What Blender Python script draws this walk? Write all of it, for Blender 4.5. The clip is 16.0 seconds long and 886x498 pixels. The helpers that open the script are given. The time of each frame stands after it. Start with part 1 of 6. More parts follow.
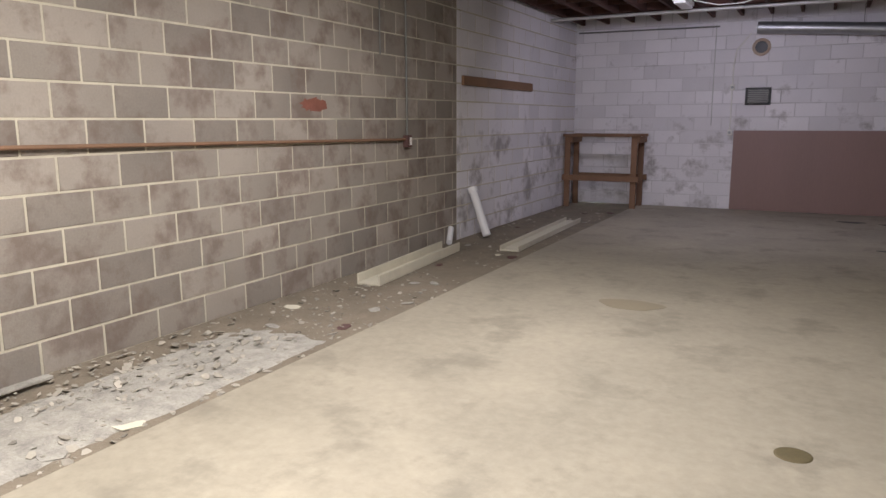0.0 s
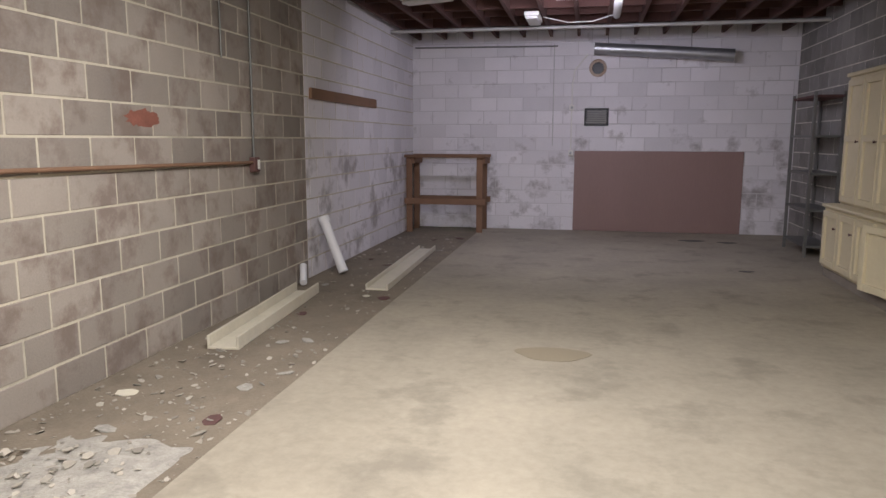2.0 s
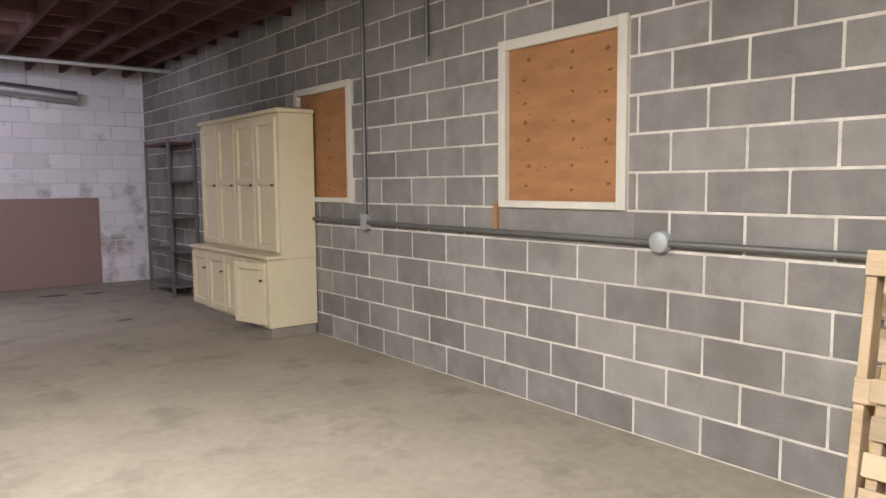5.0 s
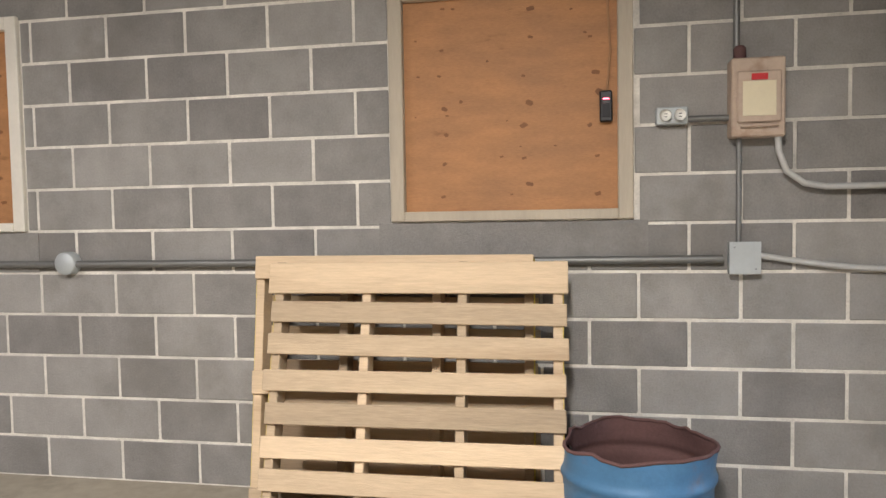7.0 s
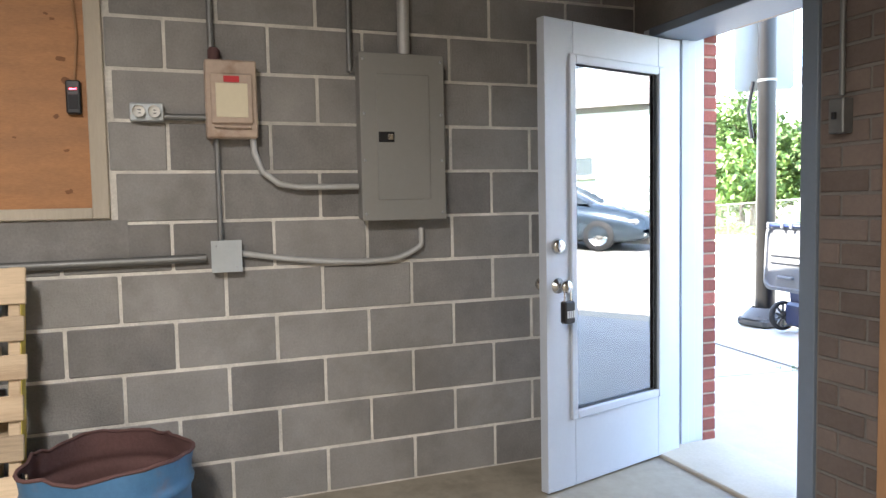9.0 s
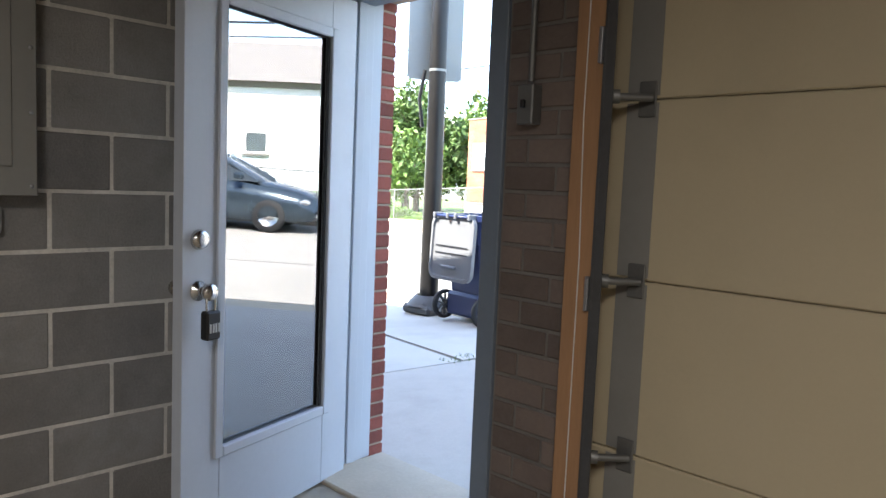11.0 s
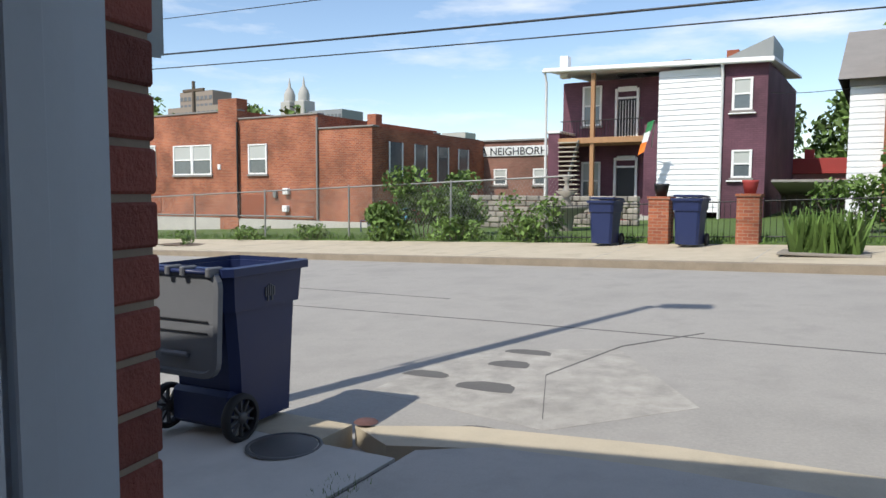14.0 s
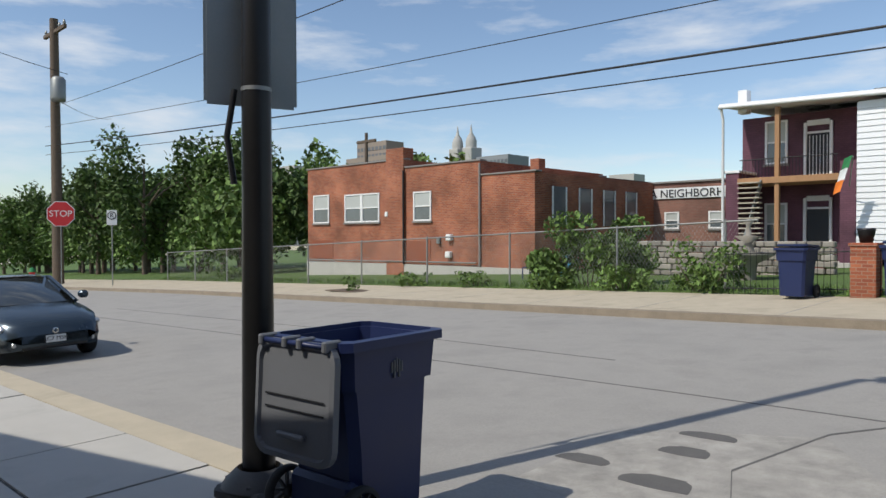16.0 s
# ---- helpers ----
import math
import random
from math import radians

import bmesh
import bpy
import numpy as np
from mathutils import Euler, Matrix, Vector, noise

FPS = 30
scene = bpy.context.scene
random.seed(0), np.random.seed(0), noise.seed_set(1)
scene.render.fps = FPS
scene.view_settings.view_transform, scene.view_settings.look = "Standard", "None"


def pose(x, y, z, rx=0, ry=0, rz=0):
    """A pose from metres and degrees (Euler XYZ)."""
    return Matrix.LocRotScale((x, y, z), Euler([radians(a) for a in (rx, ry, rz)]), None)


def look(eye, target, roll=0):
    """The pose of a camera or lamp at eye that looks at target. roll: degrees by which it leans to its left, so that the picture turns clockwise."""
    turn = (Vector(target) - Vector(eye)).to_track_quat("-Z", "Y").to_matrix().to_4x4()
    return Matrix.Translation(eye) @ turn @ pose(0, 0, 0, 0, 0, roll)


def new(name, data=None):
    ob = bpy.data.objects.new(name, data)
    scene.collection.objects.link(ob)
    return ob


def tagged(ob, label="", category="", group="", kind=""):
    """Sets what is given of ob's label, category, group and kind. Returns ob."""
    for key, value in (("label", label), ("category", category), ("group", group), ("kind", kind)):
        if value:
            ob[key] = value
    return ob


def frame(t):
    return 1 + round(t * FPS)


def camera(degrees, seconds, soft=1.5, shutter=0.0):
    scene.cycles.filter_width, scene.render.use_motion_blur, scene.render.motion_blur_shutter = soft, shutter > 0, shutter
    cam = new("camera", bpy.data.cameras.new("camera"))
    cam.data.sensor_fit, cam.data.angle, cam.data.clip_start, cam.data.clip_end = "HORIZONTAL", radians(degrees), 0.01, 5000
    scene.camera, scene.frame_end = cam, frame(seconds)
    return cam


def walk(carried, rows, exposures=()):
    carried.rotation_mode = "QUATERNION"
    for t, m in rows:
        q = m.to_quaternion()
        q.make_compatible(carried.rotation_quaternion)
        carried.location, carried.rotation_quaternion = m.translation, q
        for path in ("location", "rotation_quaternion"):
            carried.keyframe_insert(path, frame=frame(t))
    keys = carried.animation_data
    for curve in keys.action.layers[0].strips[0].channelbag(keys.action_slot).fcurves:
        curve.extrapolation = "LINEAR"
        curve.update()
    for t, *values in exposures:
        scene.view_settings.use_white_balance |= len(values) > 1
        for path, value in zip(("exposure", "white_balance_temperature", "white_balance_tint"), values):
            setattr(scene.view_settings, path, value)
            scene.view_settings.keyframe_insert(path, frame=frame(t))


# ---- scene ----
cam = camera(63.3, 16.0)
PATH = [
    (0, (-1.884, -1.7, 1.386), (-2.797, 0.045, 1.034), -0.2),
    (0.5, (-2.151, -1.542, 1.406), (-2.973, 0.249, 1.065), -1.2),
    (1, (-2.404, -1.323, 1.408), (-3.1, 0.523, 1.079), -1.0),
    (1.5, (-2.632, -1.131, 1.403), (-3.168, 0.771, 1.091), -0.2),
    (2, (-2.881, -0.937, 1.389), (-3.273, 1.001, 1.088), 0.1),
    (2.5, (-3.046, -0.799, 1.398), (-3.292, 1.165, 1.109), 0.5),
    (3, (-3.093, -0.677, 1.381), (-3.101, 1.307, 1.127), -0.2),
    (5.5, (-3.193, -0.691, 1.359), (-1.695, 0.624, 1.201), -0.3),
    (6, (-3.197, -0.736, 1.333), (-1.49, 0.297, 1.189), -0.4),
    (6.5, (-3.145, -0.808, 1.315), (-1.284, -0.089, 1.181), -0.8),
    (7, (-3.107, -0.906, 1.278), (-1.142, -0.546, 1.177), -1.0),
    (7.5, (-3.049, -1.096, 1.359), (-1.055, -1.034, 1.218), -1.3),
    (8, (-3.047, -1.155, 1.366), (-1.069, -1.411, 1.212), -1.7),
    (8.5, (-3.066, -1.288, 1.32), (-1.128, -1.763, 1.179), -2.0),
    (9, (-3.118, -1.396, 1.275), (-1.245, -2.086, 1.148), -1.12),
    (9.5, (-3.088, -1.456, 1.285), (-1.318, -2.371, 1.115), -1.82),
    (10, (-3.072, -1.547, 1.288), (-1.423, -2.667, 1.119), 0.6),
    (12.5, (-1.495, -2.215, 1.378), (-0.536, -3.955, 1.148), 0.17),
    (13, (-1.253, -2.381, 1.461), (-0.439, -4.196, 1.249), 0.22),
    (13.5, (-1.016, -2.677, 1.493), (-0.318, -4.542, 1.306), 0.46),
    (14, (-0.718, -3.286, 1.468), (-0.085, -5.176, 1.312), 0.28),
    (14.5, (-0.626, -3.536, 1.453), (0.005, -5.43, 1.323), 0.09),
    (15, (-0.573, -3.698, 1.498), (0.115, -5.573, 1.392), -0.32),
    (15.5, (-0.541, -3.847, 1.529), (0.321, -5.65, 1.455), -0.53),
    (16, (-0.547, -3.987, 1.566), (0.503, -5.689, 1.53), -0.14),
]
EXPOSURE = [
    (0.0, 3.75, 6500, 10), (3.2, 4.2, 6500, 10), (5.5, 4.5, 6500, 10), (8.0, 4.1, 6500, 10), (10.2, 3.85, 6500, 10),
    (11.6, 2.1, 6500, 10), (12.5, 1.4, 6500, 10), (13.3, 0.75, 6500, 10), (14.2, 0.2, 6500, 10), (16.0, -0.12, 6500, 10)]
walk(cam, [(r[0], look(r[1], r[2], r[3])) for r in PATH], EXPOSURE)

# ---- plan ----
XL, XR, YF, YB, YO, ZC = -5.65, 0.0, 10.34, -3.6, -4.05, 2.92   # inner faces, outer face of the front, joist undersides
SLAB = -4.52                                                     # edge of the slab
UX, UY = 0.974, -0.225                                           # along the street
NX, NY = -0.225, -0.974                                          # across the street


def P(s, d):
    return (UX * s + NX * d, UY * s + NY * d)


def G(x, y):
    """Height of the pavement; the road lies 0.14 below."""
    return -0.0436 * (x - 1.4) - 0.018 * (y + 9.2)


def GS(s, d):
    return G(*P(s, d))


TURN = math.atan2(UY, UX)

# ---- light ----
world = bpy.data.worlds.new("sky")
scene.world = world
world.use_nodes = True
wn = world.node_tree.nodes
wl = world.node_tree.links
sky = wn.new("ShaderNodeTexSky")
sky.sky_type, sky.sun_disc = "NISHITA", False
SUN_EL = radians(49)
SUN_DIR = Vector((-0.49 * math.cos(SUN_EL), -0.872 * math.cos(SUN_EL), -math.sin(SUN_EL)))
sky.sun_elevation = SUN_EL
sky.sun_rotation = math.atan2(0.49, 0.872)
sky.altitude, sky.air_density, sky.dust_density, sky.ozone_density = 250, 1.0, 0.6, 1.6
# thin clouds drawn over the sky
tc = wn.new("ShaderNodeTexCoord")
mp = wn.new("ShaderNodeMapping")
mp.inputs["Scale"].default_value = (1.6, 1.6, 7.0)
wl.new(tc.outputs["Generated"], mp.inputs["Vector"])
nz = wn.new("ShaderNodeTexNoise")
nz.inputs["Scale"].default_value, nz.inputs["Detail"].default_value, nz.inputs["Roughness"].default_value = 2.6, 9, 0.58
wl.new(mp.outputs["Vector"], nz.inputs["Vector"])
cr = wn.new("ShaderNodeValToRGB")
cr.color_ramp.elements[0].position, cr.color_ramp.elements[1].position = 0.5, 0.78
wl.new(nz.outputs["Fac"], cr.inputs["Fac"])
cm = wn.new("ShaderNodeMix")
cm.data_type = "RGBA"
wl.new(cr.outputs["Color"], cm.inputs["Factor"])
wl.new(sky.outputs["Color"], cm.inputs["A"])
cm.inputs["B"].default_value = (5.6, 5.9, 6.3, 1)
wl.new(cm.outputs["Result"], wn["Background"].inputs["Color"])
wn["Background"].inputs["Strength"].default_value = 0.148

sun = new("sun", bpy.data.lights.new("sun", "SUN"))
sun.data.energy, sun.data.angle, sun.data.color = 3.9, radians(0.55), (1.0, 0.95, 0.86)
sun.matrix_world = Matrix.Translation((0, 0, 30)) @ SUN_DIR.to_track_quat("-Z", "Y").to_matrix().to_4x4()


def lamp(name, at, target, sx, sy, watts, colour):
    ob = new(name, bpy.data.lights.new(name, "AREA"))
    ob.data.shape, ob.data.size, ob.data.size_y = "RECTANGLE", sx, sy
    ob.data.energy, ob.data.color = watts, colour
    ob.matrix_world = look(at, target)
    return ob


# ceiling lamps: one near the doors for an unseen source, then two added fills
lamp("added_ceiling_glow", (-3.5, -0.7, 2.72), (-3.5, -0.2, 0.0), 1.2, 0.25, 14, (1.0, 0.95, 0.92))
lamp("added_ceiling_glow", (-3.4, 2.4, 2.78), (-3.4, 2.5, 0.0), 1.2, 0.2, 6.5, (1.0, 0.95, 0.96))
lamp("added_ceiling_glow", (-3.0, 6.9, 2.76), (-3.0, 9.6, 0.6), 1.2, 0.2, 2.8, (0.84, 0.80, 1.0))


# ---- materials ----
def mat(name, base, rough=0.8, metal=0.0, var=0.25, scale=6.0, fine=60.0, bump=0.3, dark=None, stain=0.0, stain_scale=1.2,
        pick=0.0, island=False, stretch=(1, 1, 1), spec=0.4, bump_dist=0.004, stain_lo=0.52, low=0.0):
    """low: height in metres under which damp has lifted the paint in more and more patches."""
    m = bpy.data.materials.new(name)
    m.use_nodes = True
    nt = m.node_tree
    N, Lk = nt.nodes, nt.links
    b = N["Principled BSDF"]
    b.inputs["Metallic"].default_value = metal
    b.inputs["Specular IOR Level"].default_value = spec
    geo = N.new("ShaderNodeNewGeometry")
    mp = N.new("ShaderNodeMapping")
    mp.inputs["Scale"].default_value = stretch
    Lk.new(geo.outputs["Position"], mp.inputs["Vector"])

    def tex(sc, det=6, ro=0.6):
        n = N.new("ShaderNodeTexNoise")
        n.inputs["Scale"].default_value, n.inputs["Detail"].default_value, n.inputs["Roughness"].default_value = sc, det, ro
        Lk.new(mp.outputs["Vector"], n.inputs["Vector"])
        return n.outputs["Fac"]

    def mathn(op, a, c):
        n = N.new("ShaderNodeMath")
        n.operation = op
        for i, v in enumerate((a, c)):
            if isinstance(v, (int, float)):
                n.inputs[i].default_value = v
            else:
                Lk.new(v, n.inputs[i])
        return n.outputs[0]

    big, small = tex(scale), tex(fine, 4, 0.7)
    f = mathn("ADD", mathn("MULTIPLY", mathn("SUBTRACT", big, 0.5), 2.2 * var), mathn("MULTIPLY", mathn("SUBTRACT", small, 0.5), 1.4 * var))
    if pick:
        if island:
            r = geo.outputs["Random Per Island"]
        else:
            r = N.new("ShaderNodeObjectInfo").outputs["Random"]
        f = mathn("ADD", f, mathn("MULTIPLY", mathn("SUBTRACT", r, 0.5), 2 * pick))
    f = mathn("ADD", f, 1.0)
    vm = N.new("ShaderNodeVectorMath")
    vm.operation = "SCALE"
    vm.inputs[0].default_value = base
    Lk.new(f, vm.inputs["Scale"])
    col = vm.outputs["Vector"]
    if stain:
        st = tex(stain_scale, 8, 0.65)
        if low:
            sz = N.new("ShaderNodeSeparateXYZ")
            Lk.new(geo.outputs["Position"], sz.inputs[0])
            lr = N.new("ShaderNodeMapRange")
            lr.inputs["From Min"].default_value, lr.inputs["From Max"].default_value = low + 0.25, low - 0.35
            lr.inputs["To Max"].default_value = 0.10
            Lk.new(sz.outputs["Z"], lr.inputs["Value"])
            st = mathn("ADD", st, lr.outputs["Result"])
        rp = N.new("ShaderNodeMapRange")
        rp.inputs["From Min"].default_value, rp.inputs["From Max"].default_value = stain_lo, stain_lo + 0.14
        rp.inputs["To Max"].default_value = stain
        Lk.new(st, rp.inputs["Value"])
        mx = N.new("ShaderNodeMix")
        mx.data_type = "RGBA"
        Lk.new(rp.outputs["Result"], mx.inputs["Factor"])
        Lk.new(col, mx.inputs["A"])
        mx.inputs["B"].default_value = (*(dark or [c * 0.45 for c in base]), 1)
        col = mx.outputs["Result"]
    Lk.new(col, b.inputs["Base Color"])
    Lk.new(mathn("ADD", mathn("MULTIPLY", mathn("SUBTRACT", big, 0.5), 0.3), rough), b.inputs["Roughness"])
    if bump:
        bp = N.new("ShaderNodeBump")
        bp.inputs["Strength"].default_value, bp.inputs["Distance"].default_value = bump, bump_dist
        Lk.new(small, bp.inputs["Height"])
        Lk.new(bp.outputs["Normal"], b.inputs["Normal"])
    return m


def glow(name, colour, strength):
    m = bpy.data.materials.new(name)
    m.use_nodes = True
    b = m.node_tree.nodes["Principled BSDF"]
    b.inputs["Base Color"].default_value = (*colour, 1)
    b.inputs["Emission Color"].default_value = (*colour, 1)
    b.inputs["Emission Strength"].default_value = strength
    return m


def glass(name, colour=(1, 1, 1), rough=0.0):
    m = bpy.data.materials.new(name)
    m.use_nodes = True
    nt = m.node_tree
    nt.nodes.remove(nt.nodes["Principled BSDF"])
    fr = nt.nodes.new("ShaderNodeFresnel")
    fr.inputs["IOR"].default_value = 5.0
    tr = nt.nodes.new("ShaderNodeBsdfTransparent")
    tr.inputs["Color"].default_value = (*colour, 1)
    gl = nt.nodes.new("ShaderNodeBsdfGlossy")
    gl.inputs["Roughness"].default_value = rough
    mx = nt.nodes.new("ShaderNodeMixShader")
    nt.links.new(fr.outputs[0], mx.inputs[0])
    nt.links.new(tr.outputs[0], mx.inputs[1])
    nt.links.new(gl.outputs[0], mx.inputs[2])
    nt.links.new(mx.outputs[0], nt.nodes["Material Output"].inputs[0])
    return m


GREY = (0.25, 0.24, 0.225)
M_BLOCK = mat("concrete_block", GREY, 0.92, var=0.34, scale=5, fine=110, bump=1.0, pick=0.2, stain=0.45, dark=(0.16, 0.15, 0.13), stain_scale=1.4)
M_BLOCK_J = mat("concrete_block_far", GREY, 0.92, var=0.34, scale=5, fine=110, bump=1.0, pick=0.2, island=True, stain=0.45, dark=(0.16, 0.15, 0.13), stain_scale=1.4)
M_BLOCK_L = mat("stained_block", (0.285, 0.25, 0.215), 0.92, var=0.25, scale=1.6, fine=80, bump=0.7, pick=0.22, stain=0.6, dark=(0.15, 0.105, 0.085), stain_scale=3.4, stain_lo=0.49)
M_BLOCK_LJ = mat("stained_block_far", (0.285, 0.25, 0.215), 0.92, var=0.25, scale=1.6, fine=80, bump=0.7, pick=0.22, island=True, stain=0.6, dark=(0.15, 0.105, 0.085), stain_scale=3.4, stain_lo=0.49)
M_WHITE = mat("worn_white_paint", (0.70, 0.68, 0.70), 0.75, var=0.12, scale=1.3, fine=50, bump=0.4, pick=0.09, stain=0.8, dark=(0.26, 0.235, 0.225), stain_scale=2.6, stain_lo=0.6, low=1.45)
M_WHITE_J = mat("worn_white_paint_far", (0.70, 0.68, 0.70), 0.75, var=0.12, scale=1.3, fine=50, bump=0.4, pick=0.09, island=True, stain=0.8, dark=(0.26, 0.235, 0.225), stain_scale=2.6, stain_lo=0.6, low=1.45)
M_MORTAR = mat("mortar", (0.62, 0.59, 0.53), 0.95, var=0.5, scale=6, fine=120, bump=0.6, stain=0.35, stain_scale=1.0)
M_MORTAR_L = mat("stained_mortar", (0.52, 0.475, 0.375), 0.95, var=0.25, scale=3, fine=120, bump=0.6, stain=0.5, stain_scale=1.8)
M_MORTAR_W = mat("painted_mortar", (0.60, 0.58, 0.59), 0.85, var=0.15, scale=2, fine=100, bump=0.5, stain=0.5, dark=(0.25, 0.23, 0.22), stain_scale=1.3)
M_SLAB = mat("worn_concrete_floor", (0.32, 0.285, 0.222), 0.7, var=0.34, scale=1.3, fine=14, bump=0.12, stain=0.65, dark=(0.19, 0.17, 0.135), stain_scale=2.3, stain_lo=0.53)
M_DIRT = mat("dirty_concrete", (0.215, 0.18, 0.135), 0.95, var=0.35, scale=3, fine=50, bump=0.9, stain=0.5, dark=(0.13, 0.105, 0.08), stain_scale=2.2, bump_dist=0.01)
M_DUST = mat("plaster_dust", (0.36, 0.34, 0.30), 0.95, var=0.6, scale=9, fine=70, bump=0.9, bump_dist=0.01)
M_JOIST = mat("red_brown_timber", (0.085, 0.040, 0.032), 0.85, var=0.35, scale=4, fine=60, bump=0.4, stretch=(1, .15, 1), pick=0.15)
M_WOOD = mat("pallet_pine", (0.50, 0.385, 0.255), 0.8, var=0.4, scale=3, fine=90, bump=0.4, stretch=(1, .12, 1.5), pick=0.26, stain=0.55, dark=(0.30, 0.205, 0.12), stain_scale=3.2)
M_WOOD_OLD = mat("weathered_timber", (0.20, 0.115, 0.07), 0.85, var=0.3, scale=4, fine=80, bump=0.4, stretch=(1, 1, .2), pick=0.15)
M_STUD = mat("timber_stud", (0.36, 0.20, 0.10), 0.8, var=0.25, scale=5, fine=80, bump=0.3, stretch=(1, 1, .12))
M_PLY = mat("orange_plywood", (0.36, 0.175, 0.072), 0.62, var=0.4, scale=3, fine=45, bump=0.15, stretch=(1, 1, 4), stain=0.6, dark=(0.14, 0.06, 0.022), stain_scale=4.2, stain_lo=0.61)
M_TRIM = mat("off_white_trim", (0.66, 0.63, 0.55), 0.5, var=0.1, scale=4, fine=60, bump=0.1, stain=0.2)
M_TRIM_OLD = mat("bare_wood_trim", (0.42, 0.37, 0.29), 0.75, var=0.2, scale=4, fine=70, bump=0.25, stretch=(1, 1, .15), stain=0.3)
M_CREAM = mat("cream_paint", (0.66, 0.59, 0.415), 0.5, var=0.08, scale=3, fine=50, bump=0.1, stain=0.2, dark=(0.42, 0.36, 0.22), stain_scale=3)
M_KICK = mat("scuffed_kickboard", (0.25, 0.22, 0.19), 0.8, var=0.3, scale=6)
M_HARD = mat("brown_hardboard", (0.27, 0.175, 0.155), 0.55, var=0.14, scale=0.9, fine=40, bump=0.06, stretch=(1.8, 1, .25))
M_GALV = mat("galvanised_steel", (0.42, 0.43, 0.45), 0.42, 0.85, var=0.2, scale=7, fine=60, bump=0.1)
M_CONDUIT = mat("grey_conduit", (0.20, 0.20, 0.19), 0.5, 0.6, var=0.2, scale=8, fine=60, bump=0.1)
M_CONDUIT_L = mat("pale_conduit", (0.50, 0.50, 0.48), 0.5, 0.3, var=0.2, scale=8, fine=60, bump=0.1)
M_BOXGREY = mat("grey_enamel", (0.26, 0.255, 0.235), 0.45, 0.1, var=0.08, scale=3, fine=50, bump=0.05, stain=0.15)
M_PUTTY = mat("rusty_beige_enamel", (0.46, 0.36, 0.28), 0.6, 0.1, var=0.2, scale=7, fine=50, bump=0.1, stain=0.6, dark=(0.22, 0.12, 0.07), stain_scale=6)
M_JBOX = mat("pale_grey_steel", (0.42, 0.45, 0.45), 0.5, 0.3, var=0.1, scale=8)
M_BLUE = mat("blue_drum_paint", (0.055, 0.15, 0.27), 0.5, 0.1, var=0.25, scale=6, fine=50, bump=0.2, stain=0.55, dark=(0.17, 0.10, 0.08), stain_scale=3.5, stain_lo=0.55)
M_RUST = mat("rust", (0.115, 0.06, 0.055), 0.85, 0.1, var=0.35, scale=6, fine=70, bump=0.5)
M_YELLOW = mat("yellow_marking", (0.62, 0.47, 0.08), 0.7, var=0.2, scale=9)
M_PVC = mat("white_pvc", (0.72, 0.72, 0.73), 0.4, var=0.08, scale=5, bump=0.05)
M_GUTTER = mat("cream_channel", (0.60, 0.56, 0.45), 0.6, var=0.15, scale=4, bump=0.2, stain=0.3)
M_DOOR = mat("blue_grey_door_paint", (0.46, 0.50, 0.55), 0.45, var=0.06, scale=3, fine=50, bump=0.05, stain=0.12)
M_FRAME = mat("dark_blue_grey_paint", (0.17, 0.205, 0.25), 0.5, var=0.12, scale=4, fine=50, bump=0.1)
M_BLACK = mat("black_plastic", (0.012, 0.012, 0.013), 0.45, var=0.2, scale=8, bump=0.1)
M_GASKET = mat("dark_rubber", (0.03, 0.03, 0.033), 0.7, var=0.2, scale=8, bump=0.1)
M_CHROME = mat("satin_nickel", (0.62, 0.60, 0.56), 0.25, 1.0, var=0.06, scale=9, bump=0)
M_GARAGE = mat("beige_steel_panel", (0.50, 0.43, 0.29), 0.5, var=0.06, scale=2, fine=70, bump=0.08, stain=0.12)
M_PAINTRED = mat("red_spray", (0.215, 0.085, 0.06), 0.8, var=0.4, scale=9)
M_BRICK_D = mat("dark_interior_brick", (0.16, 0.125, 0.105), 0.9, var=0.3, scale=6, fine=70, bump=0.6, pick=0.2)
M_GLASS = glass("window_glass", (0.93, 0.96, 0.95))
M_OLIVE = mat("olive_brown_iron", (0.13, 0.105, 0.055), 0.7, 0.2, var=0.3, scale=14, fine=70, bump=0.3)
M_MORTAR_D = mat("dark_mortar", (0.19, 0.175, 0.16), 0.95, var=0.4, scale=5, fine=90, bump=0.7)
# darker, browner kerb colour, used over the whole far kerb
M_KERB_D = mat("brown_kerb_concrete", (0.25, 0.205, 0.15), 0.9, var=0.35, scale=2.5, fine=60, bump=0.5)
M_WHITEPL = mat("white_plastic", (0.72, 0.71, 0.66), 0.4, var=0.05, scale=5, bump=0.03)
M_RED = glow("red_indicator", (0.9, 0.03, 0.05), 2.0)
M_TUBE = mat("frosted_diffuser", (0.75, 0.75, 0.74), 0.4, var=0.05, scale=5, bump=0)
M_CHIP = mat("pale_chips", (0.34, 0.31, 0.26), 0.9, var=0.25, scale=20, pick=0.35, island=True)
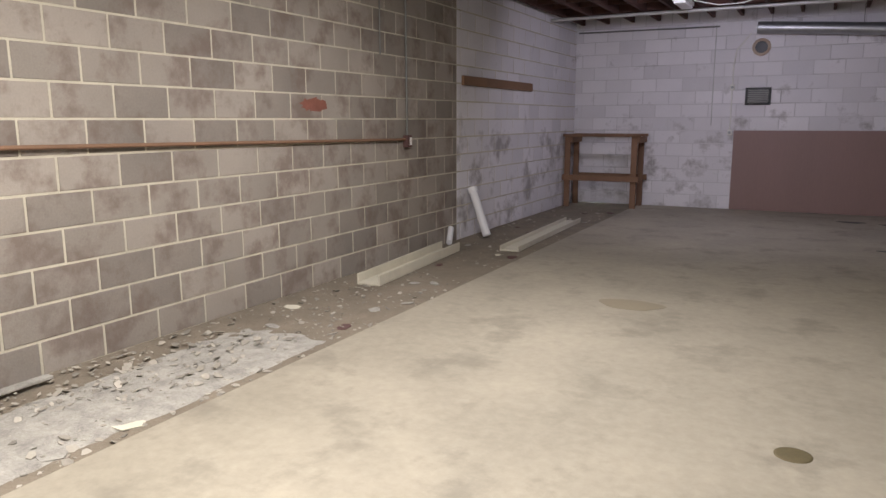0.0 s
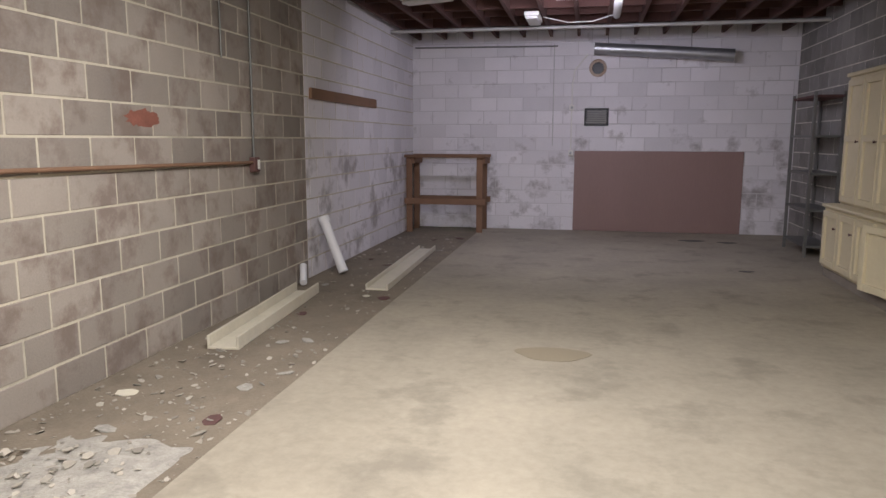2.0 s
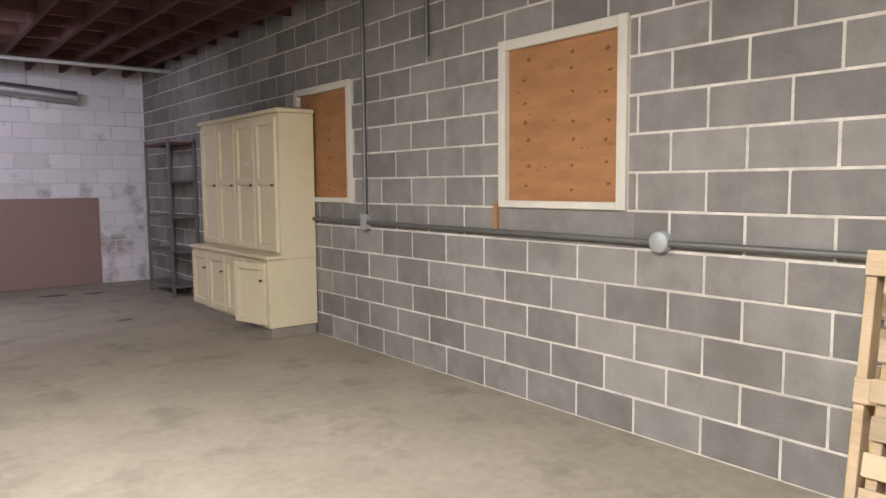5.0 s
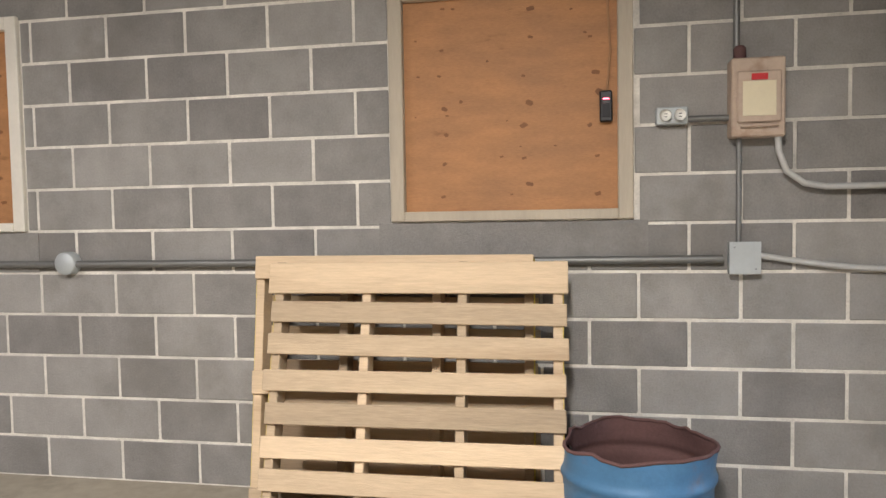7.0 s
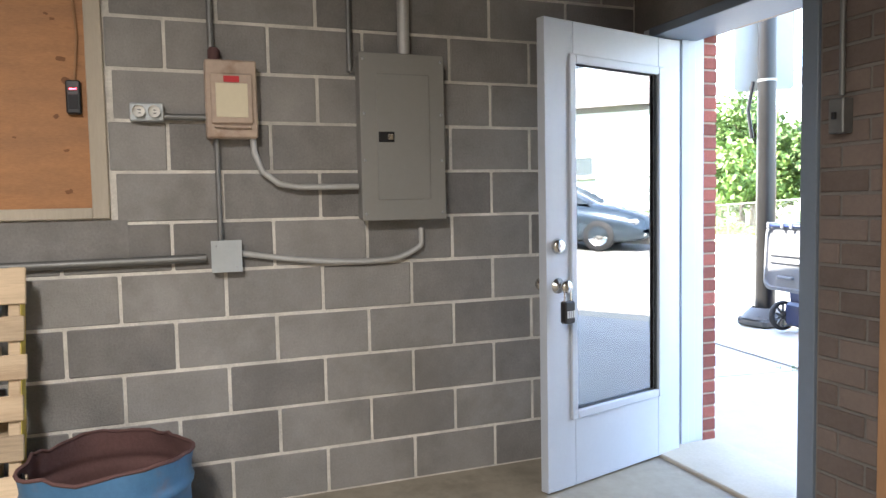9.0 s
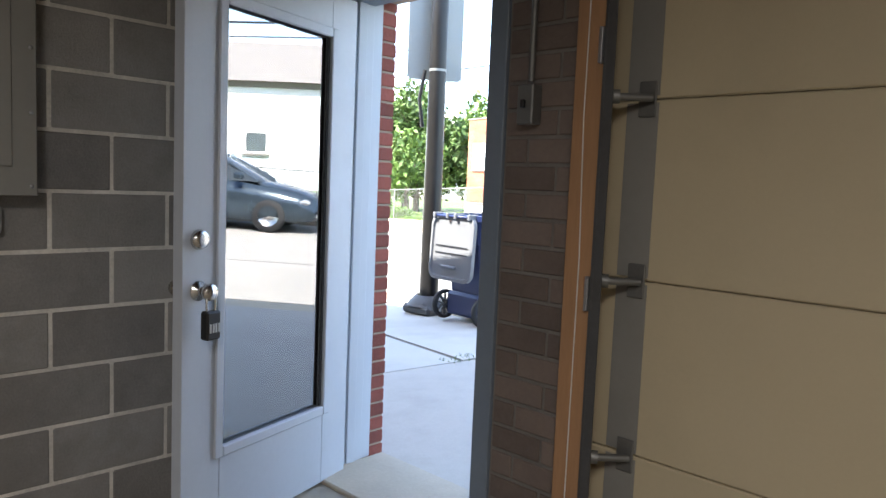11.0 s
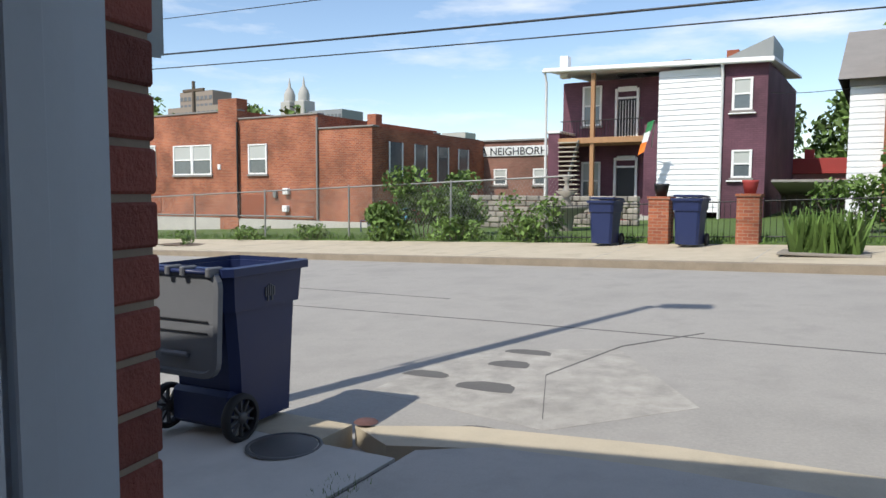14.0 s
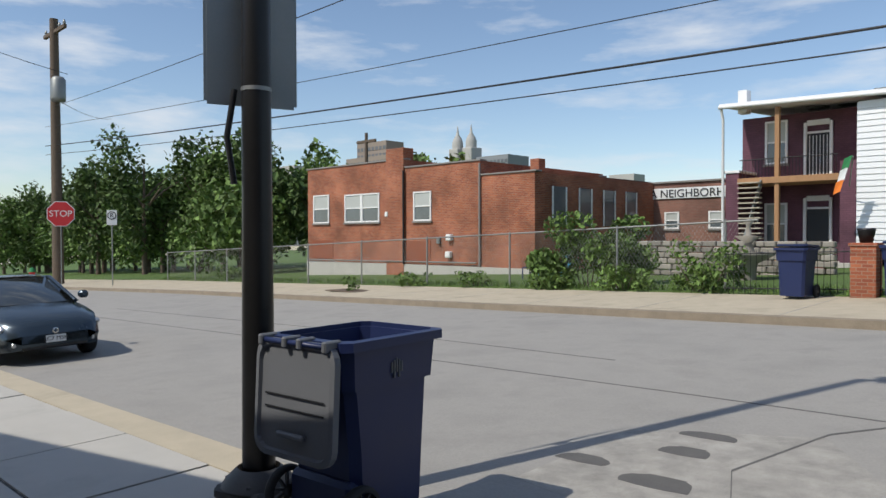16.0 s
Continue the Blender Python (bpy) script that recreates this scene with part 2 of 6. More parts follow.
# street
M_ROAD = mat("sunbleached_asphalt", (0.30, 0.285, 0.26), 0.9, var=0.32, scale=0.9, fine=42, bump=0.5, stain=0.5, dark=(0.20, 0.19, 0.175), stain_scale=0.9, stretch=(1, 1, 1))
M_APRON = mat("chipped_concrete", (0.40, 0.375, 0.335), 0.9, var=0.32, scale=2, fine=130, bump=0.7, stain=0.35, dark=(0.25, 0.23, 0.20), stain_scale=2.0)
M_PAVE = mat("pavement_concrete", (0.45, 0.43, 0.39), 0.9, var=0.1, scale=1.5, fine=90, bump=0.35, stain=0.25, dark=(0.27, 0.255, 0.23), stain_scale=1.3)
M_KERB = mat("kerb_concrete", (0.45, 0.39, 0.29), 0.9, var=0.18, scale=3, fine=90, bump=0.4, stain=0.3)
M_PATCH = mat("asphalt_patch", (0.11, 0.105, 0.10), 0.92, var=0.3, scale=6, fine=130, bump=0.6)
M_IRON = mat("cast_iron", (0.10, 0.10, 0.10), 0.6, 0.5, var=0.2, scale=9, fine=80, bump=0.4)
M_GRASS = mat("lawn", (0.085, 0.14, 0.032), 0.9, var=0.35, scale=1.5, fine=40, bump=0.9, bump_dist=0.03)
M_BLADE = mat("grass_blades", (0.10, 0.17, 0.035), 0.8, var=0.3, scale=3, fine=40, bump=0, pick=0.35, island=True)
M_LEAF = mat("leaves", (0.10, 0.165, 0.036), 0.7, var=0.3, scale=0.8, fine=9, bump=0, pick=0.5, island=True)
M_LEAF_D = mat("dark_leaves", (0.070, 0.118, 0.028), 0.7, var=0.35, scale=0.35, fine=5, bump=0, pick=0.5, island=True)
M_BARK = mat("bark", (0.12, 0.09, 0.065), 0.9, var=0.3, scale=5, fine=40, bump=0.6)
M_BRICK = mat("orange_red_brick", (0.285, 0.088, 0.045), 0.9, var=0.22, scale=1.0, fine=30, bump=0.4, pick=0.30, island=True, stain=0.3, dark=(0.17, 0.06, 0.035), stain_scale=0.5)
M_BRICK_R = mat("red_face_brick", (0.22, 0.062, 0.045), 0.85, var=0.25, scale=9, fine=60, bump=0.8, pick=0.3, bump_dist=0.008)
M_BRICK_M = mat("brick_mortar", (0.30, 0.235, 0.18), 0.95, var=0.2, scale=4, fine=60)
M_PURPLE = mat("purple_brick", (0.095, 0.038, 0.058), 0.8, var=0.12, scale=2, fine=30, bump=0.4, pick=0.12, island=True)
M_PURPLE_M = mat("purple_mortar", (0.075, 0.030, 0.047), 0.85, var=0.15, scale=2)
M_SIDING = mat("white_siding", (0.74, 0.75, 0.76), 0.55, var=0.05, scale=1, fine=20, bump=0.05)
M_WHITEW = mat("white_window_paint", (0.74, 0.74, 0.73), 0.5, var=0.05, scale=3, bump=0.03)
M_PANE = mat("dim_window_pane", (0.10, 0.12, 0.13), 0.12, var=0.3, scale=0.8, fine=5, bump=0, spec=0.8)
M_BLIND = mat("window_blind", (0.42, 0.44, 0.42), 0.7, var=0.1, scale=1)
M_ROOF = mat("grey_roofing", (0.22, 0.205, 0.19), 0.85, var=0.2, scale=2, fine=30)
M_RED_ROOF = mat("red_roofing", (0.33, 0.045, 0.04), 0.7, var=0.15, scale=2)
M_TEAL = mat("teal_fascia", (0.045, 0.30, 0.235), 0.6, var=0.08, scale=1)
M_SIGNW = mat("white_fascia", (0.68, 0.69, 0.68), 0.6, var=0.06, scale=1)
M_INK = mat("black_lettering", (0.03, 0.03, 0.035), 0.6, var=0.1, scale=3, bump=0)
M_PINK = mat("faded_pink_panel", (0.42, 0.20, 0.20), 0.8, var=0.15, scale=1)
M_BIN = mat("navy_bin_plastic", (0.016, 0.026, 0.085), 0.42, var=0.12, scale=4, fine=80, bump=0.12, stain=0.15, dark=(0.04, 0.045, 0.08))
M_LID = mat("grey_bin_lid", (0.13, 0.135, 0.145), 0.5, var=0.1, scale=4, fine=80, bump=0.1)
M_TYRE = mat("tyre_rubber", (0.018, 0.018, 0.019), 0.75, var=0.15, scale=9)
M_POLE = mat("dark_bronze_pole", (0.022, 0.021, 0.020), 0.35, 0.4, var=0.2, scale=3, fine=40, bump=0.1)
M_ALU = mat("dull_aluminium", (0.26, 0.27, 0.26), 0.5, 0.7, var=0.1, scale=4)
M_WIRE = mat("chain_link_wire", (0.30, 0.30, 0.28), 0.5, 0.7, var=0.1, scale=5, bump=0)
M_CAR = mat("steel_blue_car_paint", (0.045, 0.065, 0.085), 0.22, 0.55, var=0.04, scale=2, bump=0, spec=0.7)
M_CARGLASS = mat("car_glass", (0.03, 0.035, 0.035), 0.05, var=0.1, scale=2, bump=0, spec=0.9)
M_LAMP = mat("clear_lens", (0.45, 0.46, 0.47), 0.12, 0.4, var=0.1, scale=10, bump=0)
M_STOP = mat("stop_red", (0.50, 0.025, 0.03), 0.5, var=0.06, scale=4, bump=0)
M_GREEN = mat("flag_green", (0.03, 0.20, 0.07), 0.8, var=0.1, scale=4)
M_ORANGE = mat("flag_orange", (0.75, 0.20, 0.03), 0.8, var=0.1, scale=4)
M_STONE = mat("rubble_stone", (0.26, 0.235, 0.20), 0.9, var=0.25, scale=3, fine=30, bump=0.5, pick=0.3, island=True)
M_TOWER = mat("pale_stone_tower", (0.40, 0.39, 0.37), 0.8, var=0.06, scale=0.02, fine=0.3, bump=0)
M_TOWER_G = mat("grey_tower", (0.22, 0.235, 0.25), 0.6, var=0.06, scale=0.02, fine=0.3, bump=0)
M_TOWER_B = mat("brown_hotel", (0.26, 0.215, 0.18), 0.8, var=0.06, scale=0.02, fine=0.3, bump=0)
M_FARWIN = mat("far_windows", (0.12, 0.13, 0.14), 0.3, var=0.1, scale=0.05, fine=1, bump=0)
M_DARKDOOR = mat("dark_door", (0.022, 0.024, 0.027), 0.5, var=0.1, scale=3)
M_TEALCH = mat("blue_chair_plastic", (0.08, 0.27, 0.36), 0.5, var=0.1, scale=5)


# ---- mesh tools ----
class Shape:
    def __init__(self):
        self.v, self.f, self.s = [], [], []

    def add(self, vs, fs, smooth=False, m=None):
        n = len(self.v)
        self.v += [tuple(m @ Vector(p)) if m else tuple(p) for p in vs]
        self.f += [tuple(n + i for i in f) for f in fs]
        self.s += [smooth] * len(fs)
        return self

    def box(self, a, b, c=0.0, m=None):
        """A box from corner a to corner b, its edges chamfered by c."""
        lo, hi = [min(p, q) for p, q in zip(a, b)], [max(p, q) for p, q in zip(a, b)]
        if c <= 0:
            vs = [(x, y, z) for x in (lo[0], hi[0]) for y in (lo[1], hi[1]) for z in (lo[2], hi[2])]
            return self.add(vs, [(0, 1, 3, 2), (4, 6, 7, 5), (0, 4, 5, 1), (2, 3, 7, 6), (0, 2, 6, 4), (1, 5, 7, 3)], False, m)
        c = min(c, *[(h - l) * 0.45 for l, h in zip(lo, hi)])
        vs, ix = [], {}
        for i in (0, 1):
            for j in (0, 1):
                for k in (0, 1):
                    for ax in range(3):
                        p = [(lo, hi)[(i, j, k)[q]][q] + (0 if q == ax else (c if (i, j, k)[q] == 0 else -c)) for q in range(3)]
                        ix[(i, j, k, ax)] = len(vs)
                        vs.append(p)
        fs = []
        for ax in range(3):
            o = [q for q in range(3) if q != ax]
            for e in (0, 1):
                quad = []
                for p, q in ((0, 0), (1, 0), (1, 1), (0, 1)):
                    key = [0, 0, 0]
                    key[ax], key[o[0]], key[o[1]] = e, p, q
                    quad.append(ix[(*key, ax)])
                fs.append(quad if (e == 1) == (ax != 1) else quad[::-1])
            for p in (0, 1):
                for q in (0, 1):
                    k0, k1 = [0, 0, 0], [0, 0, 0]
                    k0[ax], k1[ax] = 0, 1
                    k0[o[0]] = k1[o[0]] = p
                    k0[o[1]] = k1[o[1]] = q
                    fs.append((ix[(*k0, o[0])], ix[(*k1, o[0])], ix[(*k1, o[1])], ix[(*k0, o[1])]))
        for i in (0, 1):
            for j in (0, 1):
                for k in (0, 1):
                    fs.append([ix[(i, j, k, ax)] for ax in range(3)])
        return self.add(vs, fs, False, m)

    def tube(self, path, r, n=10, caps=True):
        """A round bar along the points of path; r is one radius or one for each point."""
        pts = [Vector(p) for p in path]
        rs = r if isinstance(r, (list, tuple)) else [r] * len(pts)
        vs, fs = [], []
        up = None
        for i, p in enumerate(pts):
            d = (pts[min(i + 1, len(pts) - 1)] - pts[max(i - 1, 0)]).normalized()
            if up is None:
                up = d.orthogonal().normalized()
            up = (up - d * up.dot(d))
            up = up.normalized() if up.length > 1e-6 else d.orthogonal().normalized()
            sd = d.cross(up)
            for k in range(n):
                a = 2 * math.pi * k / n
                vs.append(p + (up * math.cos(a) + sd * math.sin(a)) * rs[i])
        for i in range(len(pts) - 1):
            for k in range(n):
                fs.append((i * n + k, i * n + (k + 1) % n, (i + 1) * n + (k + 1) % n, (i + 1) * n + k))
        self.add(vs, fs, True)
        if caps:
            self.add(vs[:n], [tuple(range(n))[::-1]])
            self.add(vs[-n:], [tuple(range(n))])
        return self

    def lathe(self, prof, n=32, m=None, smooth=True):
        """Turns (radius, height) points about z."""
        vs = [(r * math.cos(2 * math.pi * k / n), r * math.sin(2 * math.pi * k / n), z) for r, z in prof for k in range(n)]
        fs = [(i * n + k, i * n + (k + 1) % n, (i + 1) * n + (k + 1) % n, (i + 1) * n + k) for i in range(len(prof) - 1) for k in range(n)]
        return self.add(vs, fs, smooth, m)

    def prism(self, outline, z0, z1, m=None):
        """An outline in x, y raised from z0 to z1."""
        n = len(outline)
        vs = [(x, y, z0) for x, y in outline] + [(x, y, z1) for x, y in outline]
        fs = [tuple(range(n))[::-1], tuple(range(n, 2 * n))] + [(i, (i + 1) % n, n + (i + 1) % n, n + i) for i in range(n)]
        return self.add(vs, fs, False, m)

    def mesh(self, name):
        me = bpy.data.meshes.new(name)
        me.from_pydata([tuple(p) for p in self.v], [], [tuple(f) for f in self.f])
        me.polygons.foreach_set("use_smooth", self.s)
        bm = bmesh.new()
        bm.from_mesh(me)
        if len(bm.faces) < 20000:
            bmesh.ops.recalc_face_normals(bm, faces=bm.faces)
        bm.to_mesh(me)
        bm.free()
        return me


def part(name, shape, material, parent=None, label="", m=None):
    me = shape if isinstance(shape, bpy.types.Mesh) else shape.mesh(name)
    if not me.materials:
        me.materials.append(material)
    ob = new(name, me)
    if parent:
        ob.parent = parent
    if m is not None:
        ob.matrix_basis = m
    if label:
        ob["label"] = label
    return ob


def thing(name, m, label, category, group=""):
    ob = new(name)
    ob.matrix_basis = m
    return tagged(ob, label, category, group)


def solo(name, shape, material, label, category, group="", m=None):
    return tagged(part(name, shape, material, None, "", m), label, category, group)


def structure(name, shape, material, label, category=""):
    return tagged(part(name, shape, material), label, category or name.split("_")[0], kind="structure")

# ---- room: floor, walls, ceiling ----
floor = structure("floor", Shape().box((SLAB, YO + 0.2, -0.3), (XR + 0.2, YF + 0.2, 0)), M_SLAB, "worn bare concrete garage floor with stains", "floor")
strip = structure("floor_strip", Shape().box((XL - 0.2, YO + 0.2, -0.3), (SLAB - 0.012, YF + 0.2, -0.015)), M_DIRT, "lower dirty concrete strip covered in debris", "floor")

BL, BH, JT = 0.4064, 0.2032, 0.0125


def wall(name, o, u, nrm, length, height, holes, mats, mortar, label, thick=0.2, near=None, shift=0.0, change=None, mats2=None):
    """A block wall: a mortar core with one box a block. o: foot of the inner face; u: along; nrm: into the room."""
    o, u, nrm = Vector(o), Vector(u), Vector(nrm)
    up = Vector((0, 0, 1))
    frame_m = Matrix((u, nrm, up)).transposed().to_4x4()
    frame_m.translation = o
    core = Shape()
    cuts = sorted({0.0, length, *[h[0] for h in holes], *[h[1] for h in holes]})
    for a, b in zip(cuts, cuts[1:]):
        zs = [0.0]
        for h in sorted(holes, key=lambda h: h[2]):
            if h[0] <= a + 1e-6 and h[1] >= b - 1e-6:
                zs += [h[2], h[3]]
        zs.append(height)
        for z0, z1 in zip(zs[::2], zs[1::2]):
            if z1 - z0 > 0.01:
                core.box((a, -thick, z0), (b, -0.0035, z1), 0, frame_m)
    w = structure(name, core, mortar, label, "wall")
    cache, rest, rest2, count = {}, Shape(), Shape(), 0
    k = 0
    while k * BH < height - 0.03:
        z0, z1 = k * BH, min((k + 1) * BH, height)
        a = -BL + (shift + (BL / 2 if k % 2 else 0)) % BL
        while a < length:
            b0, b1 = max(a, 0), min(a + BL, length)
            pieces = [(b0, b1)] if change is None or not b0 < change < b1 else [(b0, change), (change, b1)]
            for h in holes:
                if h[2] < z1 - 0.04 and h[3] > z0 + 0.04:
                    pieces = [q for p0, p1 in pieces for q in ((p0, min(p1, h[0])), (max(p0, h[1]), p1)) if q[1] - q[0] > 0.03]
            for p0, p1 in pieces:
                if p1 - p0 < 0.04:
                    continue
                mid = (p0 + p1) / 2
                second = change is not None and mid > change
                if near and near[0] < mid < near[1] and count < 300:
                    key = (round(p1 - p0, 3), round(z1 - z0, 3), second)
                    if key not in cache:
                        cache[key] = Shape().box((JT / 2, -0.03, JT / 2), (p1 - p0 - JT / 2, 0, z1 - z0 - JT / 2), 0.004).mesh("block")
                    part("block", cache[key], (mats2 if second else mats)[0], w, "", frame_m @ Matrix.Translation((p0, random.uniform(-0.0012, 0.0012), z0)))
                    count += 1
                else:
                    d = random.uniform(-0.0012, 0.0012)
                    (rest2 if second else rest).box((p0 + JT / 2, -0.03, z0 + JT / 2), (p1 - JT / 2, d, z1 - JT / 2), 0.004, frame_m)
            a += BL
        k += 1
    if rest.v:
        tagged(part("blocks", rest, mats[1], w), kind="stuff")
    if rest2.v:
        tagged(part("blocks", rest2, mats2[1], w), kind="stuff")
    return w


WINS = [(4.55, 5.55, 1.22, 2.25), (1.735, 2.73, 1.22, 2.26), (-1.15, -0.11, 1.24, 2.26)]
wall("wall_east", (XR, YB, 0), (0, 1, 0), (-1, 0, 0), YF - YB, 3.2, [(a - YB, b - YB, c, d) for a, b, c, d in WINS],
     (M_BLOCK, M_BLOCK_J), M_MORTAR, "bare grey concrete block wall with pale mortar", near=(0.0, 9.3), shift=0.398)
wall("wall_west", (XL, YB, -0.02), (0, 1, 0), (1, 0, 0), YF - YB, 3.2, [], (M_BLOCK_L, M_BLOCK_LJ), M_MORTAR_L,
     "stained grey concrete block wall, white paint at its far end", near=(3.6, 10.2), shift=0.2, change=5.85 - YB, mats2=(M_WHITE, M_WHITE_J))
wall("wall_north", (XL - 0.19, YF, 0), (1, 0, 0), (0, -1, 0), XR - XL + 0.38, 3.2, [], (M_WHITE, M_WHITE_J), M_MORTAR_W,
     "white painted block wall, stained and peeling near the floor", near=(0, 5.65), shift=0.1)

# front wall: door opening, brick pier, overhead door
DX0, DX1, DH = -1.05, -0.13, 2.06     # door opening
GX0, GX1, GH = -5.3, -1.50, 2.45      # overhead door opening
front = Shape()
front.box((DX1 + 0.045, YO + 0.1, 0), (XR + 0.6, YB, 3.2))
front.box((DX0 - 0.045, YO + 0.1, DH + 0.045), (DX1 + 0.045, YB, 3.2))
front.box((GX1 + 0.06, YO + 0.1, 0), (DX0 - 0.075, YB, 3.2))
front.box((GX0, YO + 0.1, GH), (GX1 + 0.06, YB, 3.2))
front.box((XL - 0.6, YO + 0.1, 0), (GX0, YB, 3.2))
wall_s = structure("wall_south", front, M_MORTAR_D, "front wall of dark brick and block with two door openings", "wall")
# dark brick of the pier inside
bk = {}
for k in range(34):
    z = k * 0.0855
    a = GX1 + 0.065 - (0.11 if k % 2 else 0)
    while a < DX0 - 0.08:
        p0, p1 = max(a, GX1 + 0.065), min(a + 0.213, DX0 - 0.08)
        if p1 - p0 > 0.03:
            key = round(p1 - p0, 3)
            if key not in bk:
                bk[key] = Shape().box((0.005, 0, 0.006), (p1 - p0 - 0.005, 0.008, 0.0795), 0.003).mesh("brick")
            part("brick", bk[key], M_BRICK_D, wall_s, "", Matrix.Translation((p0, YB, z)))
        a += 0.213

# outer skin of red face brick, each brick of the reveal and of the front near the door
skin = Shape()
BRX = -0.075
skin.box((BRX + 0.006, YO + 0.006, -0.2), (14.0, YO + 0.1, 4.28))
skin.box((DX0 - 0.09 + 0.09, YO + 0.006, DH + 0.05), (BRX + 0.006, YO + 0.1, 4.28))
skin.box((GX1 - 0.0, YO + 0.006, -0.2), (DX0 - 0.006, YO + 0.1, 4.28))
skin.box((GX0 - 9, YO + 0.006, GH), (GX1, YO + 0.1, 4.28))
skin.box((GX0 - 9, YO + 0.006, -0.2), (GX0, YO + 0.1, GH))
facade = structure("facade_wall", skin, M_BRICK_M, "red face brick front of the garage building", "wall")
cb = {}
for k in range(36):
    z = k * 0.0677 - 0.03
    for i in range(6):
        a = BRX + i * 0.213 - (0.11 if k % 2 else 0)
        p0, p1 = max(a, BRX), a + 0.203
        if p1 - p0 < 0.05:
            continue
        key = round(p1 - p0, 3)
        if key not in cb:
            cb[key] = Shape().box((0, 0, 0.005), (p1 - p0, 0.10, 0.0627), 0.004).mesh("brick")
        part("brick", cb[key], M_BRICK_R, facade, "", Matrix.Translation((p0, YO + random.uniform(-0.002, 0.002), z)))
        if k * 0.0677 < 2.4 and i < 1:
            part("brick", cb[key], M_BRICK_R, facade, "", Matrix.Translation((DX0 - p1 + BRX, YO, z)))

# the rest of the building: upper storey mass, flat roof
roof = Shape().box((XL - 0.6, YO + 0.1, 3.21), (14.0, YF + 0.2, 3.4))
structure("roof", roof, M_ROOF, "flat roof over the garage", "roof")
structure("parapet_wall", Shape().box((GX0 - 9, YO + 0.1, 3.41), (14.0, YO + 0.35, 4.25)), M_MORTAR, "brick parapet wall", "wall")
structure("wall_annex", Shape().box((0.21, YO + 0.4, 0), (13.9, YO + 0.6, 3.2)), M_MORTAR, "wall of the rooms beside the garage", "wall")

# ceiling: boards and red-brown joists with bridging
ceil = Shape()
ceil.box((XL, YB, 3.16), (XR, YF, 3.2))
x = XL + 0.12
i = 0
while x < XR - 0.02:
    ceil.box((x - 0.022, YB, ZC), (x + 0.022, YF, 3.16))
    y = YB + 0.5
    while y < YF:
        ceil.box((x + 0.022, y, ZC + 0.03 + 0.02 * (i % 2)), (x + 0.384, y + 0.04, ZC + 0.17), 0)
        y += 0.62
        i += 1
    x += 0.4064
structure("ceiling", ceil, M_JOIST, "exposed red-brown timber joists with bridging", "ceiling")

M_KNOT = mat("plywood_knot", (0.19, 0.085, 0.034), 0.7, var=0.3, scale=20, bump=0.1)


# ---- boarded windows ----
def boarded_window(y0, y1, z0, z1, trim, w, label, sill=True):
    t = tagged(new("window_" + str(WINS.index((y0, y1, z0, z1)) + 1)), label, "window", "boarded windows", "structure")
    part("plywood_panel", Shape().box((0.02, y0 + w, z0 + w * 0.7), (0.04, y1 - w, z1 - w)), M_PLY, t, "orange plywood board with knots")
    part("window_frame", Shape().box((-0.022, y0, z0), (0.05, y0 + w, z1), 0.004), trim, t)
    part("window_frame", Shape().box((-0.022, y1 - w, z0), (0.05, y1, z1), 0.004), trim, t)
    part("window_frame", Shape().box((-0.020, y0 + w, z1 - w), (0.05, y1 - w, z1), 0.004), trim, t)
    part("window_sill", Shape().box((-0.026, y0 + w, z0), (0.05, y1 - w, z0 + w * 0.7), 0.004), trim, t)
    part("backing", Shape().box((0.10, y0, z0), (0.19, y1, z1)), M_BLACK, t)
    kr = random.Random(int(y0 * 100))
    spots = [(y0 + (y1 - y0) * (c + kr.uniform(-0.02, 0.02)), z0 + (z1 - z0) * (0.13 + 0.125 * q + kr.uniform(-0.03, 0.03)), kr.uniform(0.006, 0.012))
             for c in (0.15, 0.42, 0.78) for q in range(7)]
    spots += [(kr.uniform(y0 + 0.1, y1 - 0.1), kr.uniform(z0 + 0.1, z1 - 0.1), kr.uniform(0.003, 0.006)) for _ in range(14)]
    for ky, kz, r in spots:
        rim = [(r * (1 + 0.3 * math.sin(2 * a + kz * 40) + kr.uniform(-0.15, 0.15)) * math.cos(a), r * 1.5 * (1 + kr.uniform(-0.2, 0.2)) * math.sin(a)) for a in [2 * math.pi * k / 12 for k in range(12)]]
        part("knot", Shape().prism(rim, 0, 0.0008, Matrix.Translation((0.0199, ky, kz)) @ Matrix.Rotation(radians(-90), 4, "Y")), M_KNOT, t)
    return t


boarded_window(*WINS[0], M_TRIM, 0.06, "white framed window boarded with orange plywood, behind the cabinet")
boarded_window(*WINS[1], M_TRIM, 0.062, "white framed window boarded with orange plywood")
boarded_window(*WINS[2], M_TRIM_OLD, 0.062, "bare wood framed window boarded with knotty plywood")
for y0, y1, z0, z1 in WINS[1:]:
    solo("lintel_sill", Shape().box((-0.004, y0 - 0.06, z0 - 0.2), (0.0, y1 + 0.06, z0 - 0.006)), M_BLOCK, "smooth grey concrete sill course under the window", "sill")

# ---- conduits and electrical fittings on the east wall ----
def conduit(pts, r, m, label, name="conduit"):
    return solo(name, Shape().tube(pts, r, 8), m, label, "conduit", "conduits")


